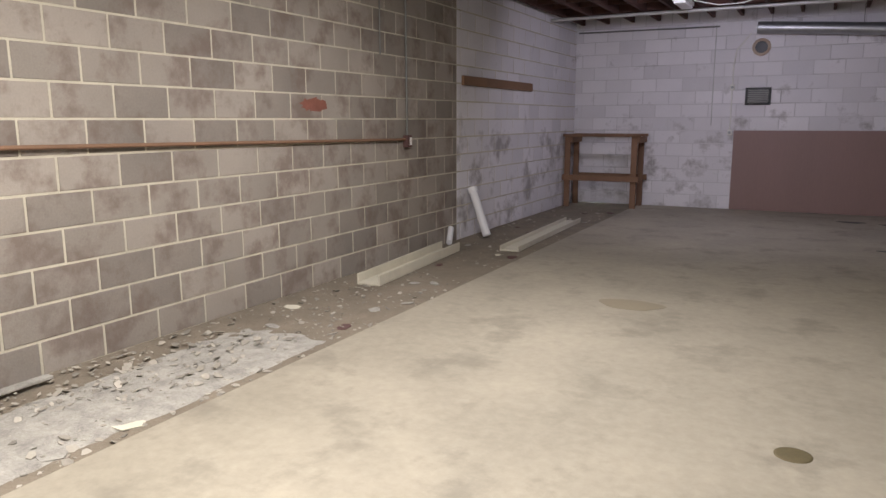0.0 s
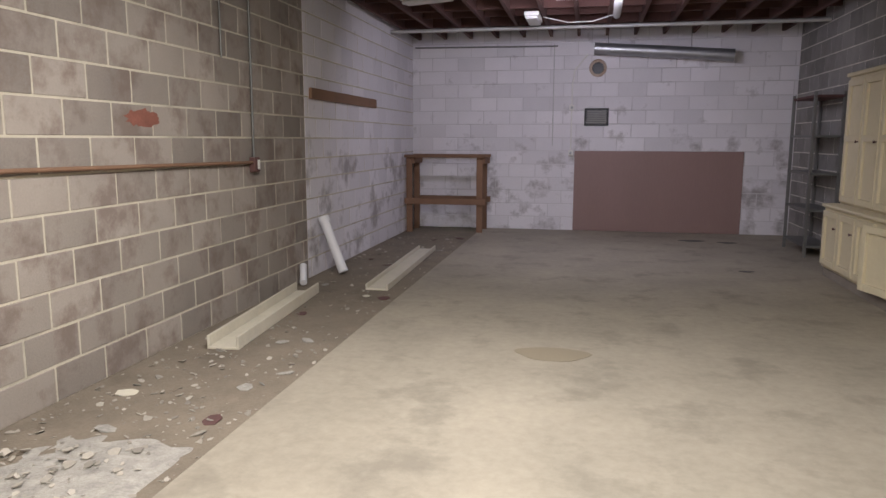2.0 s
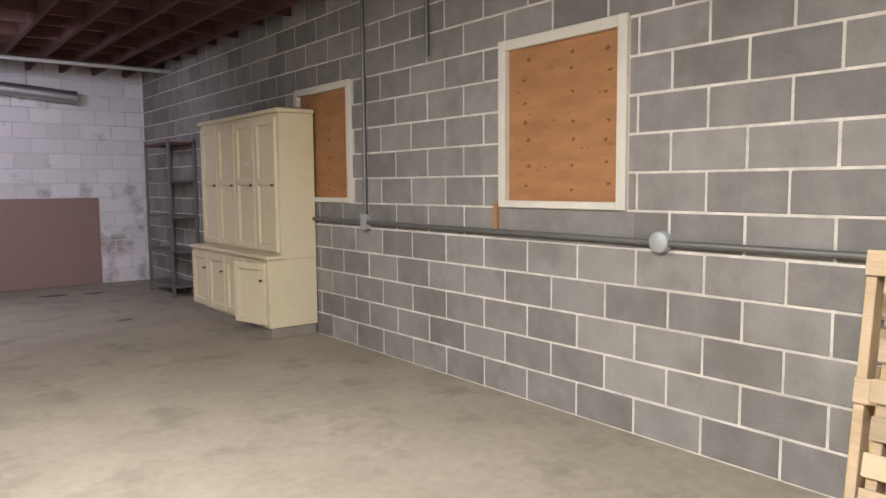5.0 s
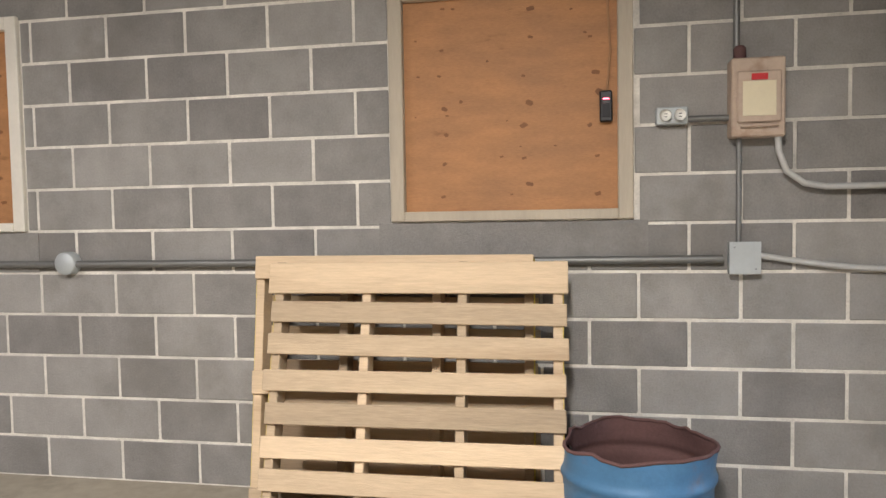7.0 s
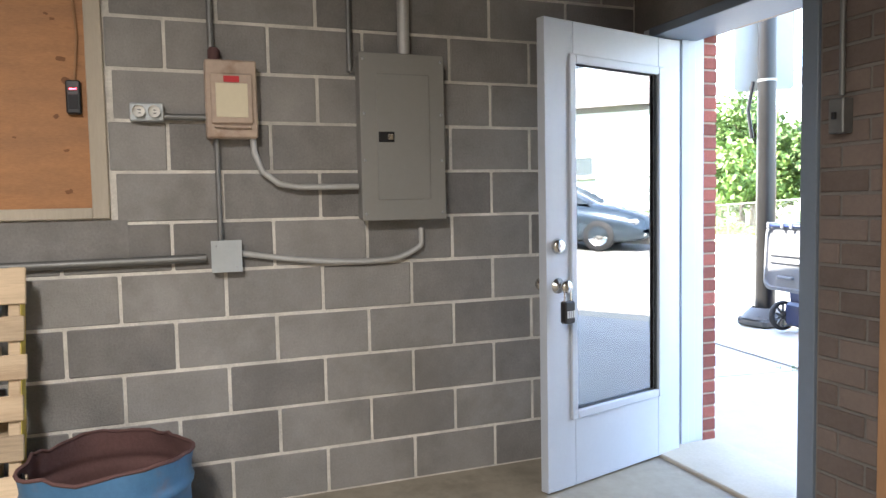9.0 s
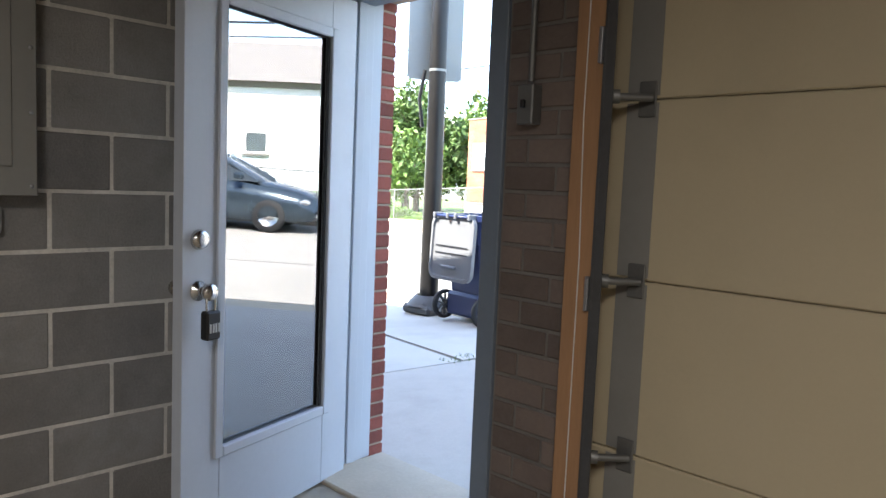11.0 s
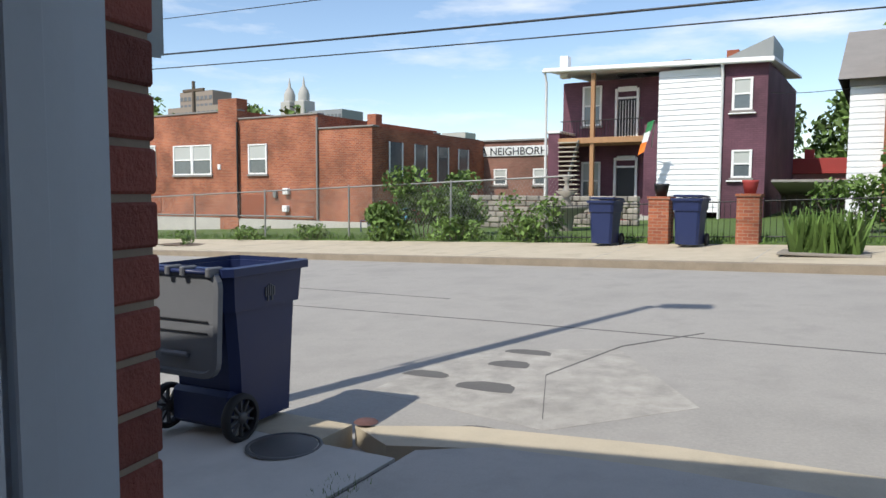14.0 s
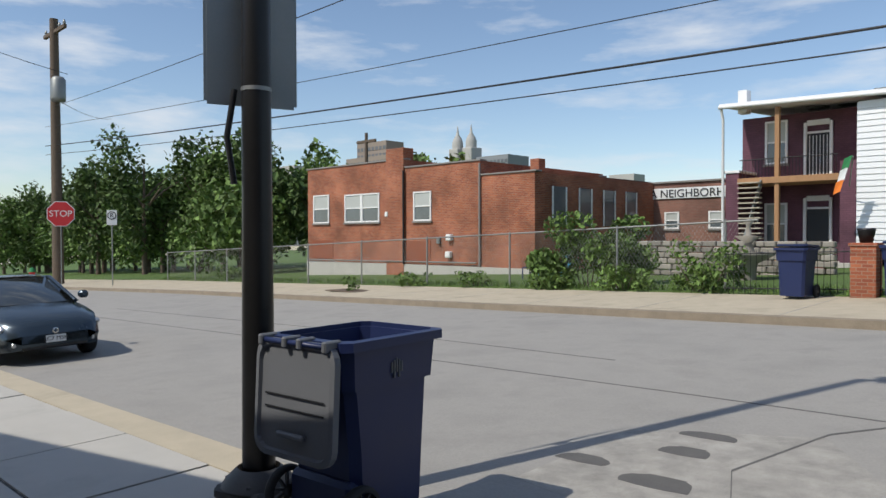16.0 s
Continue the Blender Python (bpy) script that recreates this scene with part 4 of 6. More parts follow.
solo("pvc_offcut", Shape().tube([(XL + 0.12, 5.42, 0.03), (XL + 0.04, 5.62, 0.16)], 0.035, 12), M_PVC, "short white plastic pipe offcut by the wall", "pipe")


def channel(m, length, w, h, material, label, name):
    th = 0.018
    t = thing(name, m, label, "trough", "channels")
    part("base", Shape().box((-w / 2, 0, 0), (w / 2, length, th), 0.003), material, t)
    for s in (-1, 1):
        part("side", Shape().box((s * w / 2 - s * th, 0, th + 0.0005), (s * w / 2, length, h), 0.003), material, t)


channel(pose(-5.26, 3.36, -0.012, 0, 0, 4.5), 1.85, 0.225, 0.095, M_GUTTER, "long cream wooden trough lying on the floor", "trough")
channel(pose(-4.80, 5.42, -0.012, 0, 0, 2.0), 2.55, 0.22, 0.06, M_GUTTER, "grey weathered plank channel on the floor", "trough")

# ---- debris on the strip ----
random.seed(3)
dust = Shape()
NXg, NYg = 26, 60
vs, fs = [], []
for j in range(NYg + 1):
    for i in range(NXg + 1):
        x = XL + 0.25 + (SLAB - 0.06 - XL - 0.25) * i / NXg
        y = -1.6 + 4.0 * j / NYg
        e = min(i / 5, (NXg - i) / 4, j / 10, (NYg - j) / 22, 1)
        h = e * (0.026 + 0.05 * (noise.noise((x * 2, y * 2, 0)) * 0.6 + noise.noise((x * 9, y * 9, 4)) * 0.35)) - 0.013
        vs.append((x, y, -0.012 + max(-0.01, h)))
for j in range(NYg):
    for i in range(NXg):
        q = j * (NXg + 1) + i
        fs.append((q, q + 1, q + NXg + 2, q + NXg + 1))
dust.add(vs, fs, True)
tagged(part("plaster_dust_heap", dust, M_DUST), "low heap of white plaster dust and crumbs", "debris", kind="stuff")
chips = Shape()
for k in range(1500):
    y = random.choice((random.gauss(0.6, 0.9), random.uniform(-2, 4), random.uniform(0, 9.5)))
    x = random.uniform(XL + 0.05, SLAB - 0.03)
    s = random.choice((0.006, 0.01, 0.014, 0.022)) * random.uniform(0.6, 1.5)
    z = -0.013 + (0.014 if -1.2 < y < 1.8 and x < SLAB - 0.2 else 0)
    m = Matrix.Translation((x, y, z)) @ Euler((random.uniform(-.5, .5), random.uniform(-.5, .5), random.uniform(0, 6))).to_matrix().to_4x4()
    chips.prism([(s * random.uniform(.6, 1.2) * math.cos(a), s * random.uniform(.4, 1.2) * math.sin(a)) for a in (0, 1.3, 2.5, 3.9, 5.1)], 0, s * 0.16, m)
tagged(part("plaster_chips", chips, M_CHIP), "scattered plaster chips and paint flakes", "debris", kind="stuff")
for k in range(26):
    y, x = random.uniform(-0.3, 9.4), random.uniform(XL + 0.15, SLAB - 0.08)
    s = random.uniform(0.04, 0.10)
    sh = Shape().prism([(s * random.uniform(.7, 1.2) * math.cos(a), s * random.uniform(.4, .9) * math.sin(a)) for a in (0, 0.9, 1.9, 3.0, 4.1, 5.2)], 0, random.uniform(0.003, 0.010))
    solo("debris_piece", sh, random.choice((M_DUST, M_DUST, M_CHIP, M_RUST, M_GUTTER)), "broken piece of plaster or board on the floor", "debris", "floor debris",
         Matrix.Translation((x, y, -0.012)) @ Euler((random.uniform(-.12, .12), random.uniform(-.12, .12), random.uniform(0, 6))).to_matrix().to_4x4())
solo("scrap_lath", Shape().box((XL + 0.1, 0.2, 0.012), (XL + 0.16, 0.62, 0.03), 0.003), M_DUST, "short white slat lying by the wall", "debris")
solo("floor_drain_cover", Shape().lathe([(0, 0.004), (0.066, 0.004), (0.075, 0.002), (0.076, 0.0)], 24, pose(-1.89, 1.47, 0)), M_OLIVE, "small round olive brown drain cover in the slab", "drain cover")
for x, y, r in ((-1.45, 9.45, 0.16), (-1.0, 9.35, 0.12), (-1.2, 7.1, 0.07)):
    sh = Shape().prism([(r * (1 + .3 * math.sin(3 * a)) * math.cos(a), r * .5 * math.sin(a)) for a in [2 * math.pi * k / 14 for k in range(14)]], 0.0005, 0.004)
    solo("oil_stain", sh, M_PATCH, "dark oily stain on the floor", "stain", "floor stains", Matrix.Translation((x, y, 0)))
M_STAIN = mat("brown_stain", (0.265, 0.225, 0.16), 0.7, var=0.15, scale=3, bump=0.05)
solo("brown_stain", Shape().prism([(0.24 * (1 + .15 * math.sin(3 * a)) * math.cos(a), 0.15 * math.sin(a)) for a in [2 * math.pi * k / 24 for k in range(24)]], 0.0005, 0.003, Matrix.Translation((-3.08, 3.66, 0))), M_STAIN, "faint brown stain on the slab", "stain")

# ---- entrance door ----
KX, KY = -0.385, -2.815
leaf_dir = Vector((KX - DX1, KY - (YB - 0.12), 0))
ang = math.degrees(math.atan2(leaf_dir.y, leaf_dir.x))
t = tagged(new("door_1"), "open blue-grey entrance door with a full glass pane", "door", kind="structure")
t.matrix_basis = pose(DX1 - 0.005, YB - 0.12, 0.012, 0, 0, ang)
W, Hd = 0.915, 2.03
GXa, GXb, GZa, GZb = 0.165, 0.745, 0.33, 1.86
for nm, a, b in (("hinge_stile", (0, 0, 0), (GXa, 0.045, Hd)), ("lock_stile", (GXb, 0, 0), (W, 0.045, Hd)),
                 ("bottom_rail", (GXa + .0003, 0, 0), (GXb - .0003, 0.045, GZa)), ("top_rail", (GXa + .0003, 0, GZb), (GXb - .0003, 0.045, Hd))):
    part(nm, Shape().box(a, b, 0.002), M_DOOR, t)
for y0, y1 in ((-0.012, 0.0), (0.045, 0.057)):
    sh = Shape()
    sh.box((GXa - 0.03, y0, GZa - 0.03), (GXa + 0.008, y1, GZb + 0.03), 0.004).box((GXb - 0.008, y0, GZa - 0.03), (GXb + 0.03, y1, GZb + 0.03), 0.004)
    sh.box((GXa + 0.0085, y0, GZa - 0.03), (GXb - 0.0085, y1, GZa + 0.008), 0.004).box((GXa + 0.0085, y0, GZb - 0.008), (GXb - 0.0085, y1, GZb + 0.03), 0.004)
    part("glazing_bead", sh, M_DOOR, t)
    sh = Shape()
    e = 0.0085
    ya, yb = (0.004, 0.012) if y0 < 0 else (0.033, 0.041)
    sh.box((GXa + e, ya, GZa + e), (GXa + e + 0.01, yb, GZb - e)).box((GXb - e - 0.01, ya, GZa + e), (GXb - e, yb, GZb - e))
    part("gasket", sh, M_GASKET, t, "dark rubber gasket round the glass")
pane = part("pane", Shape().box((GXa + 0.002, 0.020, GZa + 0.002), (GXb - 0.002, 0.026, GZb - 0.002)), M_GLASS, t, "clear glass pane")
pane.visible_shadow = False
RX = Matrix.Rotation(radians(90), 4, "X")
for y, s in ((0.0, 1), (0.045, -1)):
    m = Matrix.Translation((W - 0.065, y, 1.07)) @ Matrix.Rotation(radians(90 * s), 4, "X")
    d = part("deadbolt", Shape().lathe([(0.034, 0), (0.034, 0.008), (0.028, 0.022), (0.016, 0.024), (0, 0.024)], 24, m), M_CHROME, t, "satin nickel deadbolt")
    m = Matrix.Translation((W - 0.065, y, 0.90)) @ Matrix.Rotation(radians(90 * s), 4, "X")
    d = part("door_knob", Shape().lathe([(0.034, 0), (0.034, 0.006), (0.014, 0.010), (0.013, 0.03), (0.026, 0.04), (0.030, 0.055), (0.024, 0.068), (0, 0.070)], 24, m), M_CHROME, t, "satin nickel round door knob")
t2 = thing("key_safe", t.matrix_basis @ pose(W - 0.065, 0.105, 0.80), "black key lock box hanging from the knob", "lock box")
part("body", Shape().box((-0.03, -0.018, -0.055), (0.03, 0.018, 0.04), 0.006), M_BLACK, t2)
part("shackle", Shape().tube([(-0.018, 0, 0.04), (-0.018, 0, 0.09), (0, 0, 0.105), (0.018, 0, 0.09), (0.018, 0, 0.04)], 0.004, 8), M_CHROME, t2)
for i in range(4):
    part("dial", Shape().box((-0.022 + i * 0.012, 0.0182, -0.03), (-0.014 + i * 0.012, 0.021, 0.0), 0.001), M_CONDUIT_L, t2)

t = tagged(new("door_frame"), "blue-grey painted steel door frame", "door frame", kind="structure")
part("jamb", Shape().box((DX1, YB - 0.27, 0), (DX1 + 0.044, YB - 0.10, DH), 0.003), M_DOOR, t)
part("jamb", Shape().box((DX1 + 0.0, YB - 0.0995, 0), (DX1 + 0.044, YB + 0.012, DH + 0.04), 0.003), M_DOOR, t)
part("stop", Shape().box((DX1 - 0.013, YB - 0.22, 0), (DX1 - 0.0003, YB - 0.175, DH), 0.002), M_DOOR, t)
part("jamb", Shape().box((DX1 + 0.03, YB - 0.345, 0), (DX1 + 0.1, YB - 0.2705, DH + 0.03), 0.003), M_DOOR, t)
part("jamb", Shape().box((DX0 - 0.074, YB - 0.36, 0), (DX0, YB + 0.015, DH + 0.04), 0.003), M_FRAME, t, "dark blue-grey jamb")
part("head", Shape().box((DX0, YB - 0.27, DH), (DX1, YB + 0.012, DH + 0.044), 0.003), M_FRAME, t)
part("threshold", Shape().box((DX0, YO + 0.05, -0.05), (DX1, YB + 0.01, 0.018), 0.006), M_TRIM_OLD, t, "worn pale timber threshold")
for z in (0.3, 1.1, 1.8):
    part("screw", Shape().lathe([(0, 0.002), (0.005, 0.001), (0.006, 0)], 8, Matrix.Translation((DX1 - 0.0005, YB - 0.14, z)) @ Matrix.Rotation(radians(-90), 4, "Y")), M_GALV, t)

# ---- overhead door, track and stud ----
t = tagged(new("door_2"), "closed beige sectional overhead garage door", "garage door", kind="structure")
zs = [0.0, 0.52, 1.04, 1.56, 2.08, 2.46]
for z0, z1 in zip(zs, zs[1:]):
    p = part("panel", Shape().box((GX0 - 0.05, YB - 0.115, z0 + 0.0015), (GX1 + 0.055, YB - 0.072, z1 - 0.0015), 0.005), M_GARAGE, t)
    part("end_stile", Shape().box((GX1 - 0.12, YB - 0.0698, z0 + 0.01), (GX1 - 0.02, YB - 0.066, z1 - 0.01), 0.001), M_BOXGREY, p)
for z in (0.52, 1.04, 1.56, 2.08):
    h = part("hinge", Shape().box((GX1 - 0.115, YB - 0.0655, z - 0.05), (GX1 - 0.06, YB - 0.058, z + 0.05), 0.003), M_CONDUIT, t, "dark steel roller hinge")
    part("roller", Shape().tube([(GX1 - 0.11, YB - 0.045, z), (GX1 - 0.035, YB + 0.03, z)], 0.011, 8).tube([(GX1 - 0.046, YB + 0.02, z), (GX1 - 0.03, YB + 0.03, z)], 0.02, 12), M_CONDUIT, h)
# unseen black sheet added behind the full door, closing the panel gaps
part("weather_strip", Shape().box((GX0 - 0.05, YB - 0.125, 0.0), (GX1 + 0.055, YB - 0.118, 2.46)), M_BLACK, t)
t = thing("door_track", pose(GX1 - 0.024, YB + 0.075, 0), "dark steel vertical track of the garage door", "track")
part("rail", Shape().box((0.008, -0.07, 0.03), (0.018, -0.02, 2.6), 0.002).box((-0.02, -0.022, 0.03), (0.0075, -0.018, 2.6), 0.001), M_IRON, t)
for z in (0.3, 1.0, 1.7, 2.3):
    part("bracket", Shape().box((0.0182, -0.06, z - 0.05), (0.03, -0.01, z + 0.05), 0.002), M_GALV, t)
solo("timber_stud", Shape().box((GX1 - 0.004, YB + 0.0095, 0.002), (GX1 + 0.093, YB + 0.045, 2.9), 0.004), M_STUD, "upright orange timber stud beside the garage door", "stud")
t = thing("switch_box", pose(-1.24, YB + 0.009, 1.55), "old steel switch box on the brick pier", "switch")
part("body", Shape().box((-0.03, 0, -0.06), (0.03, 0.05, 0.06), 0.004), M_CONDUIT, t)
part("toggle", Shape().box((-0.006, 0.0505, -0.012), (0.006, 0.065, 0.012), 0.002), M_BLACK, t)
conduit([(-1.24, YB + 0.03, 1.62), (-1.24, YB + 0.03, 2.9)], 0.010, M_CONDUIT, "thin conduit above the switch box")
solo("pull_cord", Shape().tube([(-1.445, YB + 0.048, 2.6), (-1.452, YB + 0.049, 1.9), (-1.449, YB + 0.048, 1.5), (-1.462, YB + 0.049, 1.1), (-1.458, YB + 0.048, 0.2)], 0.002, 5), M_WHITEPL, "thin white cord hanging on the stud", "cord")

# ---- street ----
def brick_mat(name, c1, c2, mortar, rough=0.9):
    m = mat(name, c1, rough, var=0.2, scale=0.8, fine=30, bump=0.3)
    N, Lk = m.node_tree.nodes, m.node_tree.links
    geo = N.new("ShaderNodeNewGeometry")
    vr = N.new("ShaderNodeVectorRotate")
    vr.rotation_type = "Z_AXIS"
    vr.inputs["Angle"].default_value = -TURN
    Lk.new(geo.outputs["Position"], vr.inputs["Vector"])
    sp, cb_ = N.new("ShaderNodeSeparateXYZ"), N.new("ShaderNodeCombineXYZ")
    Lk.new(vr.outputs[0], sp.inputs[0])
    ad = N.new("ShaderNodeMath")
    Lk.new(sp.outputs["X"], ad.inputs[0])
    Lk.new(sp.outputs["Y"], ad.inputs[1])
    Lk.new(ad.outputs[0], cb_.inputs["X"])
    Lk.new(sp.outputs["Z"], cb_.inputs["Y"])
    bt = N.new("ShaderNodeTexBrick")
    bt.inputs["Color1"].default_value, bt.inputs["Color2"].default_value, bt.inputs["Mortar"].default_value = (*c1, 1), (*c2, 1), (*mortar, 1)
    bt.inputs["Scale"].default_value, bt.inputs["Mortar Size"].default_value = 1.0, 0.008
    bt.inputs["Brick Width"].default_value, bt.inputs["Row Height"].default_value = 0.21, 0.075
    Lk.new(cb_.outputs[0], bt.inputs["Vector"])
    nz_ = N.new("ShaderNodeTexNoise")
    nz_.inputs["Scale"].default_value, nz_.inputs["Detail"].default_value = 0.7, 8
    Lk.new(geo.outputs["Position"], nz_.inputs["Vector"])
    mr = N.new("ShaderNodeMapRange")
    mr.inputs["From Min"].default_value, mr.inputs["From Max"].default_value = 0.25, 0.75
    mr.inputs["To Min"].default_value, mr.inputs["To Max"].default_value = 0.5, 1.4
    Lk.new(nz_.outputs["Fac"], mr.inputs["Value"])
    vm = N.new("ShaderNodeVectorMath")
    vm.operation = "SCALE"
    Lk.new(bt.outputs["Color"], vm.inputs[0])
    Lk.new(mr.outputs["Result"], vm.inputs["Scale"])
    Lk.new(vm.outputs["Vector"], N["Principled BSDF"].inputs["Base Color"])
    return m


M_BRICKWALL = brick_mat("orange_brickwork", (0.36, 0.115, 0.055), (0.24, 0.07, 0.04), (0.30, 0.19, 0.13))
M_PURPLEWALL = brick_mat("purple_painted_brickwork", (0.125, 0.050, 0.072), (0.105, 0.042, 0.062), (0.085, 0.034, 0.05), 0.7)
M_DULLBRICK = brick_mat("brown_brickwork", (0.22, 0.10, 0.075), (0.17, 0.08, 0.06), (0.2, 0.14, 0.11))


M_SCAR = mat("worn_pale_asphalt", (0.325, 0.307, 0.275), 0.92, var=0.55, scale=4, fine=120, bump=0.6, stain=0.5, dark=(0.25, 0.235, 0.21), stain_scale=5)


def B(s, d, z=0.0):
    """A pose whose x runs along the street, to higher s, and whose -y points away across it."""
    return Matrix.Translation((*P(s, d), z)) @ Matrix.Rotation(TURN, 4, "Z")


structure("ground", Shape().add([(*P(s, d), GS(s, d) - 0.35) for s, d in ((-400, 5), (900, 5), (900, 900), (-400, 900))], [(0, 1, 2, 3)]), M_GRASS, "rising ground beyond the street", "ground")


def sheet(outline, up, thick, m=None):
    n = len(outline)
    vs = [(*P(s, d), GS(s, d) + up) for s, d in outline] + [(*P(s, d), GS(s, d) + up - thick) for s, d in outline]
    fs = [tuple(range(n)), tuple(range(n, 2 * n))[::-1]] + [(i, (i + 1) % n, n + (i + 1) % n, n + i) for i in range(n)]
    return Shape().add(vs, fs)


def KD(s):
    return 16.55 + 0.055 * max(-20, min(s, 30))


def GD(s):
    return 20.3 + 0.08 * max(-20, min(s, 45))


SS = [-90, -20, 0, 10, 20, 30, 45, 120]
structure("road", sheet([(-90, 5.0), (120, 5.0)] + [(s, KD(s)) for s in SS[::-1]], -0.14, 0.1), M_ROAD, "sun-bleached grey asphalt street", "road")
structure("side_road", sheet([(54, 16.0), (62, 16.0), (62, 60), (54, 60)], -0.03, 0.1), M_ROAD, "side street at the crossing", "road")


def foot(x, y=-3.87):
    """A point along the foot of the building's front, in s, d."""
    return (UX * x + UY * y, NX * x + NY * y)


# near side: driveway apron, pavement bays, pale kerb
structure("driveway", sheet([foot(-13), foot(1.44), (2.28, 6.72), (1.9, 6.95), (1.0, 7.05), (-11.8, 7.05)], 0.0, 0.25), M_APRON, "shaded chipped concrete driveway apron", "driveway")
structure("driveway_lip", sheet([(-20, 7.055), (1.0, 7.055), (1.9, 6.955), (2.5, 6.74), (2.9, 6.95), (2.2, 7.25), (1.0, 7.42), (-20, 7.42)], -0.012, 0.15), M_KERB, "pale worn concrete lip of the driveway", "kerb")
pav = structure("pavement_near", sheet([foot(1.46), foot(60), (60, 6.50), (2.3, 6.50)], -0.012, 0.25), M_PATCH, "near pavement of pale concrete bays", "pavement")
s = 2.31
k = 0
while s < 20:
    for d0, d1 in ((None, 5.42), (5.45, 6.56)):
        e0, e1 = [(d0, d0) if d0 else tuple(foot((q + UY * 3.87) / UX)[1] for q in (s, s + 1.5))][0]
        if e1 > d1 - 0.1:
            continue
        part("paving_bay", sheet([(s, e0), (s + 1.5, e1), (s + 1.5, d1), (s, d1)], 0.0 + (0.004 if k % 3 else -0.003), 0.1), M_PAVE, pav)
        k += 1
    s += 1.52
tagged(part("pavement_rest", sheet([(s, 5.3), (60, 5.3), (60, 6.56), (s, 6.56)], 0, 0.1), M_PAVE, pav), kind="stuff")
structure("kerb_near", sheet([(2.9, 6.565), (60, 6.565), (60, 6.92), (2.9, 6.92)], 0.004, 0.3), M_KERB, "pale concrete kerb in the sun", "kerb")
# far side
structure("pavement_far", sheet([(s, KD(s) + 0.2) for s in SS] + [(s, GD(s)) for s in SS[::-1]], 0.0, 0.3), M_KERB, "far pavement of sunlit tan concrete", "pavement")
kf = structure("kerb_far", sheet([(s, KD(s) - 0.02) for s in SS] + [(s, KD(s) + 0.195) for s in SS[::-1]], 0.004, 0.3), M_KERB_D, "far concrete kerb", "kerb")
structure("verge", sheet([(s, GD(s) + 0.003) for s in SS] + [(s, 75) for s in SS[::-1]], 0.03, 0.3), M_GRASS, "grass verge and yards behind the far pavement", "ground")
for s in range(-4, 50, 3):
    solo("pavement_joint", sheet([(s, KD(s) + 0.2), (s + 0.02, KD(s) + 0.2), (s + 0.02, GD(s) - 0.02), (s, GD(s) - 0.02)], 0.0035, 0.003), M_APRON, "dark joint across the far pavement", "joint", "pavement joints")
for s, d, a, b in ((3.45, 8.66, .30, .17), (2.91, 9.25, .27, .20), (2.95, 9.75, .33, .16), (2.75, 8.5, .36, .22), (2.3, 7.55, .18, .1), (0.9, 7.5, .2, .1)):
    a, b = a * 0.72, b * 0.72
    ol = [(s + a * (1 + .2 * math.sin(3 * q + s) + .12 * math.sin(7 * q)) * math.cos(q), d + b * (1 + .2 * math.cos(2 * q)) * math.sin(q)) for q in [2 * math.pi * i / 18 for i in range(18)]]
    solo("asphalt_patch", sheet(ol, -0.1365, 0.01), M_PATCH, "dark asphalt patch in the road", "patch", "road patches")
solo("road_scar", sheet([(3.6, 8.0), (1.9, 7.7), (1.1, 8.6), (2.2, 10.2), (3.6, 9.6)], -0.1385, 0.01), M_SCAR, "pale worn concrete patch in the road", "patch")
for pts_ in ([(2.0, 7.9), (2.45, 9.0), (2.2, 10.3), (1.6, 11.2)], [(-3, 10.6), (4, 11.1), (12, 11.5), (30, 12.0)], [(5.5, 12.5), (9.5, 12.9), (25, 13.4)]):
    ol = pts_ + [(a + 0.02, b + 0.03) for a, b in pts_[::-1]]
    solo("road_crack", sheet(ol, -0.137, 0.01), M_PATCH, "thin dark crack in the asphalt", "crack", "road cracks")
t = thing("access_cover", B(3.02, 6.43, GS(3.02, 6.43) + 0.004), "round dark iron access cover in the pavement", "access cover")
part("cover", Shape().lathe([(0, 0.012), (0.19, 0.012), (0.2, 0.008)], 32), M_IRON, t)
part("ring", Shape().lathe([(0.205, 0.0), (0.205, 0.011), (0.225, 0.011), (0.23, 0.004)], 32), M_IRON, t)
t = thing("small_cover", B(2.85, 7.0, GS(2.85, 7.0)), "small rusty round valve cover by the kerb", "valve cover")
part("cover", Shape().lathe([(0, 0.012), (0.07, 0.012), (0.08, 0.004)], 20), M_RUST, t)
weed = Shape()
random.seed(5)


def blades(shape, s0, s1, d0, d1, n, h, up=0.0):
    for _ in range(n):
        s, d = random.uniform(s0, s1), random.uniform(d0, d1)
        x, y = P(s, d)
        z, a, hh = G(x, y) + up, random.uniform(0, 6.3), h * random.uniform(0.4, 1.2)
        w = hh * 0.09
        lx, ly = math.cos(a + 1.5) * hh * random.uniform(0.1, 0.6), math.sin(a + 1.5) * hh * 0.4
        shape.add([(x - w * math.cos(a), y - w * math.sin(a), z), (x + w * math.cos(a), y + w * math.sin(a), z), (x + lx, y + ly, z + hh)], [(0, 1, 2)])


for s0, s1, d in ((2.26, 2.34, 5.3), (2.2, 2.36, 5.95)):
    blades(weed, s0, s1 + 0.1, d, d + 0.3, 90, 0.03)
tagged(part("weeds", weed, M_BLADE), "small tufts of weed in the pavement joints", "weeds", kind="stuff")
verge = Shape()
for s in range(-6, 46):
    blades(verge, s, s + 1, GD(s) + 0.0, GD(s) + 1.3, 150, 0.17, 0.03)
tagged(part("long_grass", verge, M_BLADE), "ragged long grass and weeds along the fence", "grass", kind="stuff")


